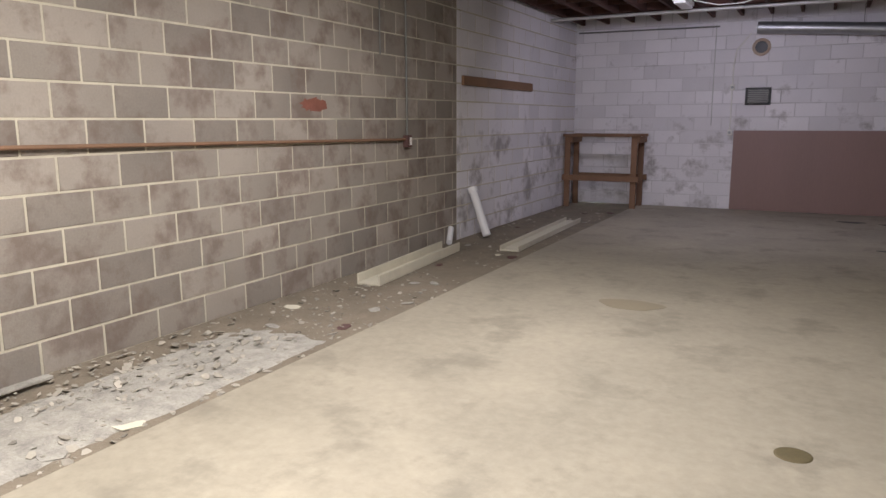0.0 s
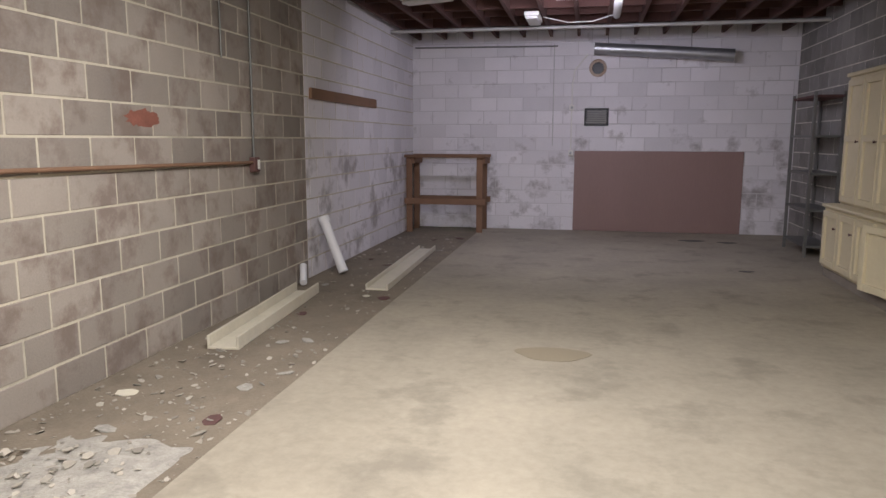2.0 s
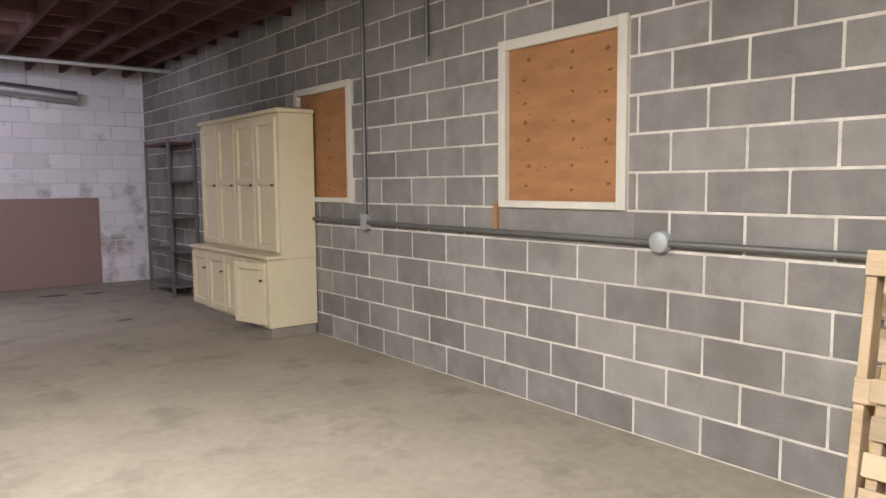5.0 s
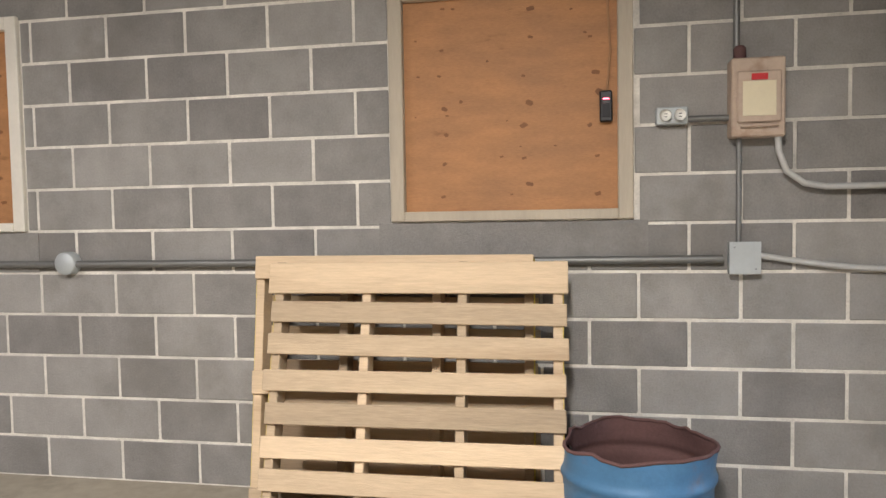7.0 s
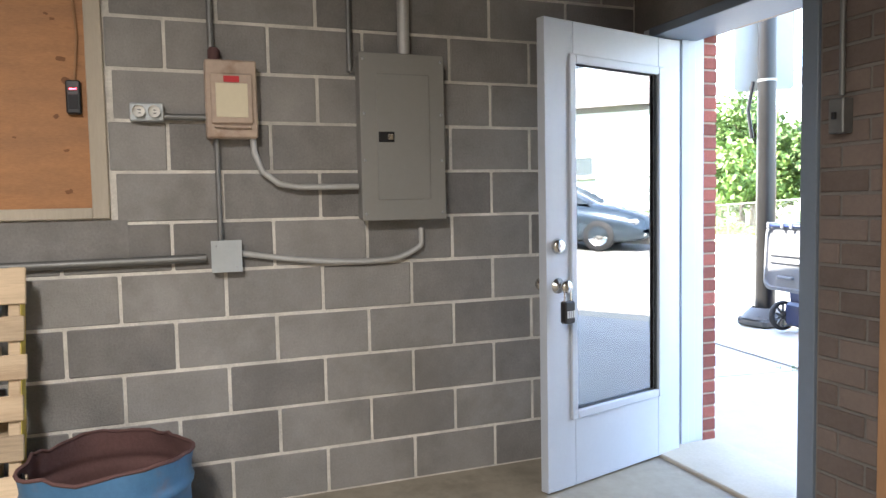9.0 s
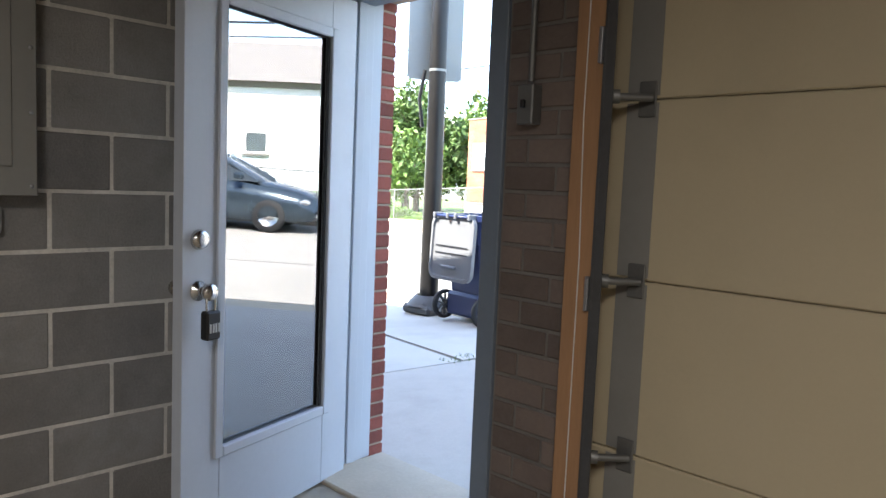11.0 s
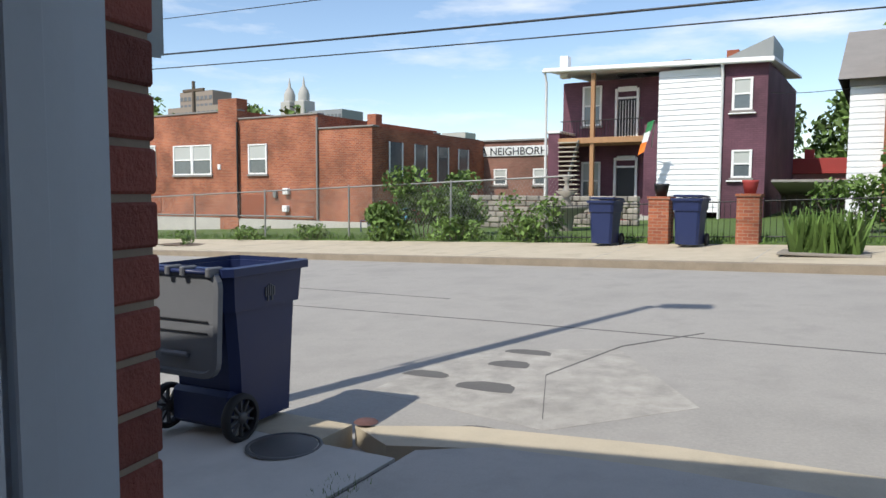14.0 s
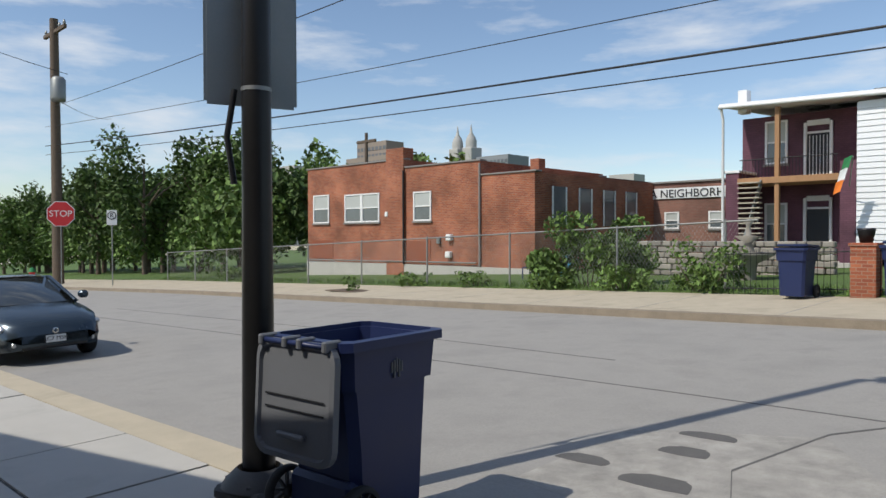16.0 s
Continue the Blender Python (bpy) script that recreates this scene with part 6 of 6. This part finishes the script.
for a, b in ((4.75, 7.6), (2.9, 4.4), (-6.0, 2.4)):
    for z in (0.15, 0.95):
        part("rail", Shape().tube([RP(a, z), RP(b, z)], 0.014, 5), M_BLACK, t)
    s = a
    while s < b:
        bars.tube([RP(s, 0.0), RP(s, 1.02)], 0.008, 4, False)
        s += 0.13
part("bars", bars, M_BLACK, t)
for s in (4.58, 2.62):
    p = thing("gate_pillar", B(s, 20.7, GS(s, 20.7)), "square red brick gate pillar", "pillar", "gate pillars")
    part("body", Shape().box((-0.24, -0.24, -0.2), (0.24, 0.24, 1.05), 0.01), M_BRICKWALL, p)
    part("cap", Shape().box((-0.27, -0.27, 1.0505), (0.27, 0.27, 1.12), 0.01), M_BRICKWALL, p)
    q = thing("plant_pot", B(s, 20.7, GS(s, 20.7) + 1.121), "flower pot standing on the gate pillar", "plant pot", "plant pots")
    part("pot", Shape().lathe([(0.0, 0.0), (0.12, 0), (0.17, 0.25), (0.18, 0.3), (0.14, 0.3), (0.0, 0.25)], 16), M_RED_ROOF if s < 3 else M_BLACK, q)
for s, d, c in ((16.2, 25.5, M_TEALCH), (15.6, 25.6, M_TEALCH), (16.9, 25.4, M_BIN)):
    t = thing("garden_chair", B(s, d, GS(s, d)), "blue plastic garden chair by the brick wall", "chair", "garden chairs")
    part("seat", Shape().box((-0.25, -0.25, 0.42), (0.25, 0.25, 0.46), 0.02), c, t)
    part("backrest", Shape().box((-0.25, -0.3, 0.465), (0.25, -0.25, 0.9), 0.03), c, t)
    for a in (-0.22, 0.22):
        for b in (-0.22, 0.22):
            part("leg", Shape().box((a - 0.02, b - 0.02, 0), (a + 0.02, b + 0.02, 0.42), 0.005), c, t)
for s, d in ((9.3, 30.2), (8.6, 29.9), (8.2, 29.6)):
    t = thing("porch_clutter", B(s, d, 0.25 if d < 30.7 else 0.62), "potted plants and odds on the porch", "plant pot", "porch clutter")
    part("pot", Shape().lathe([(0, 0), (0.15, 0), (0.2, 0.35), (0.0, 0.33)], 14), M_RED_ROOF, t)
    lf = Shape()
    leaves(lf, 0, 0, 0.6, 0.3, 0.3, 0.35, 160, 0.1, int(s * 10))
    part("plant", lf, M_LEAF, t)


# ---- wheeled bins ----
def wheeled_bin(m, label, opened):
    t = thing("wheeled_bin", m, label, "wheeled bin", "wheeled bins")
    # local: front towards -y, wheels and hinge towards +y
    def ring(w, d, z, oy=0.0, c=0.05):
        return [(-w / 2 + c, -d / 2 + oy, z), (w / 2 - c, -d / 2 + oy, z), (w / 2, -d / 2 + c + oy, z), (w / 2, d / 2 - c + oy, z), (w / 2 - c, d / 2 + oy, z), (-w / 2 + c, d / 2 + oy, z), (-w / 2, d / 2 - c + oy, z), (-w / 2, -d / 2 + c + oy, z)]

    def loft(rings, cap0=True, cap1=False):
        sh = Shape()
        vs = [p for r_ in rings for p in r_]
        fs = [(i * 8 + k, i * 8 + (k + 1) % 8, i * 8 + 8 + (k + 1) % 8, i * 8 + 8 + k) for i in range(len(rings) - 1) for k in range(8)]
        if cap0:
            fs.append(tuple(range(8))[::-1])
        if cap1:
            fs.append(tuple(range(len(vs) - 8, len(vs))))
        return sh.add(vs, fs)

    part("body", loft([ring(0.50, 0.56, 0.06, -0.03), ring(0.53, 0.60, 0.45, -0.02), ring(0.56, 0.66, 0.80, 0), ring(0.60, 0.72, 0.805, 0.0), ring(0.63, 0.76, 1.05, 0.0), ring(0.57, 0.70, 1.05, 0.0), ring(0.50, 0.56, 0.5, -0.02), ring(0.47, 0.52, 0.1, -0.02)], True, True), M_BIN, t)
    part("rim", loft([ring(0.64, 0.78, 1.02), ring(0.69, 0.83, 1.025), ring(0.69, 0.83, 1.075), ring(0.60, 0.74, 1.08), ring(0.60, 0.74, 1.03)], False), M_BIN, t)
    part("axle", Shape().tube([(-0.30, 0.27, 0.14), (0.30, 0.27, 0.14)], 0.014, 8), M_IRON, t)
    part("wheel_arch", Shape().box((-0.25, 0.2, 0.06), (0.25, 0.31, 0.3), 0.03), M_BIN, t)
    for sx in (-1, 1):
        wm = Matrix.Translation((sx * 0.30, 0.28, 0.15)) @ Matrix.Rotation(radians(90), 4, "Y")
        w = part("wheel", Shape().lathe([(0.118, -0.028), (0.142, -0.028), (0.15, -0.012), (0.15, 0.012), (0.142, 0.028), (0.118, 0.028), (0.112, 0.0), (0.118, -0.028)], 28, wm), M_TYRE, t)
        hub = Shape().lathe([(0, -0.026), (0.035, -0.026), (0.038, 0), (0.035, 0.026), (0, 0.026)], 16, wm)
        for k in range(10):
            hub.box((0.03, -0.007, -0.014), (0.116, 0.007, 0.014), 0.003, wm @ Matrix.Rotation(2 * math.pi * k / 10, 4, "Z"))
        part("rim", hub, M_IRON, w, "dark plastic spoked rim")
    part("handle", Shape().tube([(-0.27, 0.40, 1.03), (-0.27, 0.47, 1.06), (0.27, 0.47, 1.06), (0.27, 0.40, 1.03)], 0.016, 8), M_BIN, t)
    for sx in (-0.26, -0.06, 0.06, 0.26):
        part("hinge_lug", Shape().box((sx - 0.018, 0.38, 1.03), (sx + 0.018, 0.50, 1.09), 0.008), M_LID, t)
    lid = Shape()
    n = 20
    def rr(w, h, c, y):
        o = []
        for cx, cz, a0 in ((w / 2 - c, h - c, 0), (-w / 2 + c, h - c, 90), (-w / 2 + c, c, 180), (w / 2 - c, c, 270)):
            for k in range(5):
                a = radians(a0 + k * 22.5)
                o.append((cx + c * math.cos(a), y, cz + c * math.sin(a)))
        return o
    lh = 0.64 if opened else 0.78
    rings = [rr(0.64, lh, 0.1, 0.0), rr(0.64, lh, 0.1, 0.04), rr(0.58, lh - 0.06, 0.09, 0.045), rr(0.56, lh - 0.08, 0.08, 0.025)]
    off = [(0, 0, 0), (0, 0, 0), (0, 0, 0.03), (0, 0, 0.04)]
    vs = [(p[0] + o[0], p[1], p[2] + o[2]) for r_, o in zip(rings, off) for p in r_]
    fs = [(i * n + k, i * n + (k + 1) % n, (i + 1) * n + (k + 1) % n, (i + 1) * n + k) for i in range(3) for k in range(n)] + [tuple(range(n))[::-1], tuple(range(3 * n, 4 * n))]
    lid.add(vs, fs)
    if opened:
        lm = Matrix.Translation((0, 0.46, 0.43)) @ Matrix.Rotation(radians(3.0), 4, "X")
    else:
        lm = Matrix.Translation((0, 0.45, 1.085)) @ Matrix.Rotation(radians(88), 4, "X")
    l = part("lid", lid, M_LID if opened else M_BIN, t, "grey plastic lid" if opened else "", lm)
    part("lid_grip", Shape().box((-0.11, 0.031, 0.12), (0.11, 0.065, 0.15), 0.01), M_LID if opened else M_BIN, l)
    for zz in (0.26, 0.33):
        part("lid_rib", Shape().box((-0.24, 0.031, zz), (0.24, 0.036, zz + 0.012), 0.002), M_BLACK, l)
    mk = Shape()
    for k in range(5):
        mk.box((-0.315, -0.05 + k * 0.02, 0.87 - (0.03 if k % 2 else 0)), (-0.3, -0.038 + k * 0.02, 0.95 - abs(k - 2) * 0.01), 0.002)
    part("emblem", mk, M_LID, t, "pale moulded emblem")
    return t


BX, BY = 2.09, -7.30
wheeled_bin(pose(BX, BY, G(BX, BY), 0, 0, -7), "navy blue wheeled bin, grey lid hanging open", True)
for s, d in ((5.75, 20.15), (3.72, 19.9)):
    wheeled_bin(B(s, d, GS(s, d)) @ pose(0, 0, 0, 0, 0, 178), "closed navy wheeled bin on the far pavement", False)

# ---- street lamp ----
PX, PY = 2.86, -7.26
t = thing("street_lamp", Matrix.Translation((PX, PY, G(PX, PY))), "tall dark bronze street lamp with pedestal base", "street lamp")
part("pedestal", Shape().box((-0.21, -0.21, 0), (0.21, 0.21, 0.1), 0.03).lathe([(0.24, 0.09), (0.2, 0.14), (0.15, 0.19), (0.135, 0.2)], 24), M_IRON, t)
part("pole", Shape().tube([(0, 0, 0.15), (0, 0, 2.0), (0, 0, 5.0), (0, 0, 7.6)], [0.105, 0.094, 0.085, 0.07], 28), M_POLE, t)
part("band", Shape().tube([(0, 0, 2.58), (0, 0, 2.605)], 0.096, 28), M_ALU, t, "pale strap round the pole")
AX, AY = -0.35, 0.0
part("arm", Shape().tube([(0, 0, 7.3), (-0.1, 0.0, 7.62), (-0.2, 0.0, 7.65)], 0.035, 10), M_POLE, t)
part("luminaire", Shape().box((-0.75, -0.18, 7.6), (-0.1, 0.18, 7.74), 0.05), M_POLE, t)
for k in range(4):
    a = 2 * math.pi * k / 4 + 0.5
    part("bolt", Shape().lathe([(0.02, 0.1), (0.02, 0.13), (0, 0.135)], 8, Matrix.Translation((0.2 * math.cos(a), 0.2 * math.sin(a), 0))), M_IRON, t)
sg = thing("traffic_sign", Matrix.Translation((PX, PY, G(PX, PY) + 2.53)) @ Matrix.Rotation(radians(58), 4, "Z"), "back of a grey aluminium traffic sign on the lamp", "traffic sign")
part("plate", Shape().box((-0.30, -0.155, 0), (0.30, -0.150, 0.95), 0.001).box((-0.28, -0.156, -0.02), (0.28, -0.149, 0.97), 0.001), M_ALU, sg)
part("bracket", Shape().box((-0.06, -0.149, 0.3), (0.06, -0.10, 0.36), 0.004), M_IRON, sg)
solo("pole_cable", Shape().tube([(PX + 0.12, PY + 0.07, 2.5), (PX + 0.16, PY + 0.1, 2.2), (PX + 0.13, PY + 0.07, 1.9)], 0.02, 6), M_BLACK, "black cable loop strapped to the lamp pole", "cable")

# ---- distant signs, poles and wires ----
us, ud = 52.2, 20.0
t = thing("utility_pole", B(us, ud, GS(us, ud)), "tall weathered timber utility pole with transformer", "utility pole", "utility poles")
part("pole", Shape().tube([(0, 0, -0.2), (0.3, 0, 17.6)], [0.36, 0.26], 12), M_BARK, t)
part("crossarm", Shape().box((-1.9, -0.1, 16.6), (2.2, 0.1, 16.85), 0.02), M_BARK, t)
part("transformer", Shape().lathe([(0, 12), (0.42, 12), (0.45, 12.2), (0.45, 13.4), (0.3, 13.6), (0, 13.6)], 20, Matrix.Translation((-0.75, 0.1, 0))), M_ALU, t)
for k in (-1.7, -0.8, 0.8, 1.9):
    part("insulator", Shape().lathe([(0.06, 16.86), (0.1, 16.95), (0.05, 17.15), (0, 17.15)], 10, Matrix.Translation((k, 0, 0))), M_ALU, t)
s, d = 50.5, 45.0
t = thing("utility_pole", B(s, d, -1.0), "far timber utility pole with a crossarm", "utility pole", "utility poles")
part("pole", Shape().tube([(0, 0, 0), (0, 0, 11.8)], [0.2, 0.14], 8), M_BARK, t)
part("crossarm", Shape().box((-1.3, -0.1, 10.9), (1.3, 0.1, 11.15), 0.02), M_BARK, t)


def text_mesh(body, size):
    cu = bpy.data.curves.new("lettering", "FONT")
    cu.body, cu.size, cu.extrude, cu.align_x, cu.align_y = body, size, 0.004, "CENTER", "CENTER"
    o = new("lettering", cu)
    bpy.context.view_layer.update()
    me = bpy.data.meshes.new_from_object(o.evaluated_get(bpy.context.evaluated_depsgraph_get()))
    bpy.data.objects.remove(o)
    me.materials.clear()
    return me


FACE = Matrix(((-1, 0, 0, 0), (0, 0, 1, 0), (0, 1, 0, 0), (0, 0, 0, 1)))
s, d = 50.3, 19.6
t = thing("stop_sign", B(s, d, GS(s, d)) @ pose(0, 0, 0, 0, 0, 62), "red octagonal stop sign", "stop sign")
part("post", Shape().tube([(0, -0.03, 0), (0, -0.03, 4.6)], 0.04, 6), M_ALU, t)
pl = part("plate", Shape().prism([(0.82 * math.cos(radians(22.5 + 45 * k)), 0.82 * math.sin(radians(22.5 + 45 * k))) for k in range(8)], 0, 0.01, Matrix.Translation((0, 0.02, 4.55)) @ FACE), M_STOP, t)
part("border", Shape().prism([(0.87 * math.cos(radians(22.5 + 45 * k)), 0.87 * math.sin(radians(22.5 + 45 * k))) for k in range(8)], 0, 0.008, Matrix.Translation((0, 0.01, 4.55)) @ FACE), M_SIGNW, t)
part("lettering", text_mesh("STOP", 0.56), M_SIGNW, pl, "white letters", Matrix.Translation((0, 0.035, 4.55)) @ FACE)
s, d = 42.9, 20.0
t = thing("parking_sign", B(s, d, GS(s, d)) @ pose(0, 0, 0, 0, 0, 60), "white no-parking sign on a thin post", "parking sign")
part("post", Shape().tube([(0, -0.03, 0), (0, -0.03, 4.1)], 0.04, 6), M_ALU, t)
pl = part("plate", Shape().box((-0.27, 0, 3.45), (0.27, 0.02, 4.3), 0.005), M_SIGNW, t)
part("lettering", text_mesh("R", 0.36), M_INK, pl, "black letter", Matrix.Translation((0, 0.03, 4.0)) @ FACE)
part("ring", Shape().lathe([(0.19, 0), (0.235, 0), (0.235, 0.008), (0.19, 0.008)], 24, Matrix.Translation((0, 0.024, 4.0)) @ Matrix.Rotation(radians(-90), 4, "X")), M_INK, pl)
s, d = 52.8, 18.6
t = thing("fire_hydrant", B(s, d, GS(s, d)), "small red and green fire hydrant", "fire hydrant")
part("barrel", Shape().lathe([(0.25, 0), (0.25, 0.1), (0.17, 0.12), (0.17, 0.8), (0.22, 0.82), (0.22, 0.88)], 14), M_STOP, t)
part("bonnet", Shape().lathe([(0.21, 0.881), (0.15, 1.1), (0.05, 1.18), (0, 1.2)], 14), M_GREEN, t)


def wire(pts, r, label):
    a, b = (Vector(p) for p in pts)
    path = [a.lerp(b, i / 24) - Vector((0, 0, 4 * 0.45 * (i / 24) * (1 - i / 24))) for i in range(25)]
    solo("overhead_wire", Shape().tube(path, r, 5), M_BLACK, label, "wire", "overhead wires")


def WP(s, d, z):
    return (*P(s, d), z)


wire((WP(54.5, 20, 7.8), WP(-30, 19, 4.6)), 0.03, "thick black overhead cable along the street")
wire((WP(54.5, 20, 7.2), WP(-30, 19, 4.35)), 0.018, "black overhead cable along the street")
wire((WP(54.5, 20, 9.1), WP(-30, 19, 5.6)), 0.014, "black overhead cable along the street")
wire((WP(53, 20, 10.3), WP(-24, 12.0, 6.5)), 0.016, "black overhead wire crossing the sky")
wire((WP(53, 20, 11.0), WP(80, 34, 14.2)), 0.02, "black overhead wire at the crossing")
wire((WP(50, 20, 12.0), WP(40, 2, 14.0)), 0.02, "black overhead wire at the crossing")
wire((WP(3.6, 31, 5.0), WP(-3, 27, 5.6)), 0.012, "service wire to the white house")

# ---- skyline ----
def block(s, d, w, dep, h, base, material, floors, cols, label, name="tower"):
    t = thing(name, B(s, d, base), label, "tower", "skyline")
    part("wall", Shape().box((0, -dep, 0), (w, 0, h)), material, t)
    fh, cw = h / (floors + 0.5), w / cols
    for f in range(floors):
        row = part("window_row", Shape().box((cw * .15, 0, f * fh + fh * .35), (w - cw * .15, 0.25, f * fh + fh * .85)), M_FARWIN, t)
        sh = Shape()
        for c in range(1, cols):
            sh.box((c * cw - cw * .14, 0.05, f * fh + fh * .35), (c * cw + cw * .14, 0.4, f * fh + fh * .85))
        part("mullions", sh, material, row)
    return t


tw = block(360.5, 400, 27, 24, 66, -8, M_TOWER, 13, 7, "pale stone twin-topped tower far away")
for x in (1.5, 15.5):
    part("turret", Shape().box((x, -12, 66), (x + 9.5, 0.2, 76), 0.5).lathe([(4.2, 76), (4.2, 81), (3.2, 84), (1.2, 87), (0.3, 93), (0, 94)], 10, Matrix.Translation((x + 4.8, -5, 0))), M_TOWER, tw)
block(328.5, 402, 31, 24, 68, -8, M_TOWER_G, 13, 9, "grey glass office slab far away")
block(441, 400, 72, 30, 78, -8, M_TOWER_B, 12, 14, "broad brown hotel block far away")
block(425, 398, 26, 20, 68, -8, M_TOWER_G, 9, 6, "grey office block far away")
block(470, 410, 40, 20, 92, -8, M_TOWER_B, 14, 8, "brown hotel upper storeys far away")
block(560, 420, 60, 30, 62, -8, M_TOWER_G, 9, 9, "grey office block far away")
block(640, 430, 32, 30, 84, -8, M_TOWER, 14, 6, "pale tower far away")
block(700, 430, 42, 30, 70, -8, M_TOWER, 10, 8, "pale tower far away")
block(170, 300, 13, 10, 34, -4, M_TOWER, 7, 3, "white apartment tower far away")


# ---- parked cars ----
def car(m, label, plate):
    t = thing("car", m, label, "car", "parked cars")
    # local: front towards +x, origin on the road at the middle
    st = [(-2.30, .62, .50, .80, .90), (-2.2, .80, .30, .92, 1.0), (-1.7, .86, .24, .98, 1.03), (-1.0, .88, .20, 1.0, 1.04), (0, .89, .19, .98, 1.02),
          (.85, .89, .19, .92, .98), (1.4, .88, .20, .84, .92), (1.9, .84, .22, .76, .82), (2.2, .74, .25, .66, .72), (2.36, .52, .32, .56, .62)]
    vs, fs = [], []
    for x, w, z0, z1, z2 in st:
        vs += [(x, -w * .92, z0), (x, -w, z0 + .18), (x, -w, z1 - .2), (x, -w * .93, z1), (x, -w * .6, z2), (x, 0, z2 + .015), (x, w * .6, z2), (x, w * .93, z1), (x, w, z1 - .2), (x, w, z0 + .18), (x, w * .92, z0)]
    n = 11
    for i in range(len(st) - 1):
        for k in range(n - 1):
            fs.append((i * n + k, i * n + k + 1, (i + 1) * n + k + 1, (i + 1) * n + k))
        fs.append((i * n + n - 1, i * n, (i + 1) * n, (i + 1) * n + n - 1))
    fs += [tuple(range(n))[::-1], tuple(range(len(vs) - n, len(vs)))]
    part("body", Shape().add(vs, fs, True), M_CAR, t)
    cab = [(-1.95, .70, .60, 1.0), (-1.15, .72, .56, 1.36), (-.3, .74, .57, 1.44), (.25, .74, .57, 1.42), (1.15, .74, .66, .96)]
    vs, fs = [], []
    for x, w0, w1, z in cab:
        vs += [(x, -w0 - .05, .95), (x, -w1, z - .06), (x, -w1 * .85, z), (x, w1 * .85, z), (x, w1, z - .06), (x, w0 + .05, .95)]
    for i in range(len(cab) - 1):
        fs += [(i * 6 + k, i * 6 + k + 1, i * 6 + 7 + k, i * 6 + 6 + k) for k in range(5)]
    part("windows", Shape().add(vs, fs, True), M_CARGLASS, t, "dark car glass")
    part("roof_panel", Shape().add([(-1.1, -.5, 1.385), (-.3, -.52, 1.46), (.22, -.5, 1.44), (.22, .5, 1.44), (-.3, .52, 1.46), (-1.1, .5, 1.385), (-.3, 0, 1.48), (-1.1, 0, 1.40), (.22, 0, 1.455)],
         [(0, 1, 6, 7), (1, 2, 8, 6), (7, 6, 4, 5), (6, 8, 3, 4)], True), M_CAR, t)
    for sy in (-1, 1):
        part("pillar", Shape().tube([(1.12, sy * .74, .96), (.27, sy * .56, 1.41), (-1.1, sy * .55, 1.36), (-1.9, sy * .66, 1.0)], 0.035, 6), M_CAR, t)
        part("headlight", Shape().box((1.92, sy * .5, .56), (2.16, sy * .80, .68), .05), M_LAMP, t, "clear headlight")
        part("fog_light", Shape().box((2.22, sy * .52, .32), (2.29, sy * .64, .40), .02), M_LAMP, t)
        part("tail_light", Shape().box((-2.30, sy * .5, .72), (-2.15, sy * .78, .88), .04), M_STOP, t)
        part("mirror", Shape().box((.72, sy * .9, .98), (.9, sy * 1.06, 1.12), .04), M_CAR, t)
        for x in (-1.38, 1.38):
            wm = Matrix.Translation((x, sy * .80, .32)) @ Matrix.Rotation(radians(90), 4, "X")
            w = part("wheel", Shape().lathe([(.20, -.1), (.30, -.1), (.32, -.06), (.32, .06), (.30, .1), (.20, .1)], 28, wm), M_TYRE, t)
            rim = Shape().lathe([(0, .06), (.2, .03), (.215, .102), (.2, -.09)], 28, wm).lathe([(0, -.06), (.2, -.03), (.215, -.102)], 28, wm)
            part("rim", rim, M_CHROME, w, "silver alloy rim")
    g = part("grille", Shape().box((2.255, -.36, .49), (2.335, .36, .61), .03), M_BLACK, t)
    for z in (.52, .55, .58):
        part("grille_bar", Shape().box((2.336, -.34, z - .006), (2.345, .34, z + .006), .002), M_CHROME, g)
    part("badge", Shape().lathe([(.03, 0), (.05, 0), (.05, .015), (.03, .015)], 18, Matrix.Translation((2.346, 0, .55)) @ Matrix.Rotation(radians(90), 4, "Y")), M_CHROME, g)
    part("air_intake", Shape().box((2.27, -.5, .26), (2.34, .5, .36), .02), M_BLACK, t)
    pl = part("number_plate", Shape().box((2.355, -.155, .36), (2.365, .155, .48), .003), M_SIGNW, t)
    if plate:
        part("lettering", text_mesh(plate, 0.095), M_INK, pl, "dark plate characters", Matrix.Translation((2.368, 0, .42)) @ Matrix(((0, 0, 1, 0), (1, 0, 0, 0), (0, 1, 0, 0), (0, 0, 0, 1))))
    return t


def on_road(s, d, turn):
    x, y = P(s, d)
    ax = Vector((UX, UY, -0.0436 * UX - 0.018 * UY)).normalized()
    ay = Vector((-UY, UX, -0.0436 * -UY - 0.018 * UX)).normalized()
    m = Matrix((ax, ay, ax.cross(ay))).transposed().to_4x4()
    m.translation = (x, y, G(x, y) - 0.14)
    return m @ Matrix.Rotation(radians(turn), 4, "Z")


car(on_road(15.75, 8.0, 180), "steel blue saloon car parked at the near kerb", "LC7 M5H")
car(on_road(-3.6, 15.3, 0), "dark blue saloon car parked across the street", "")
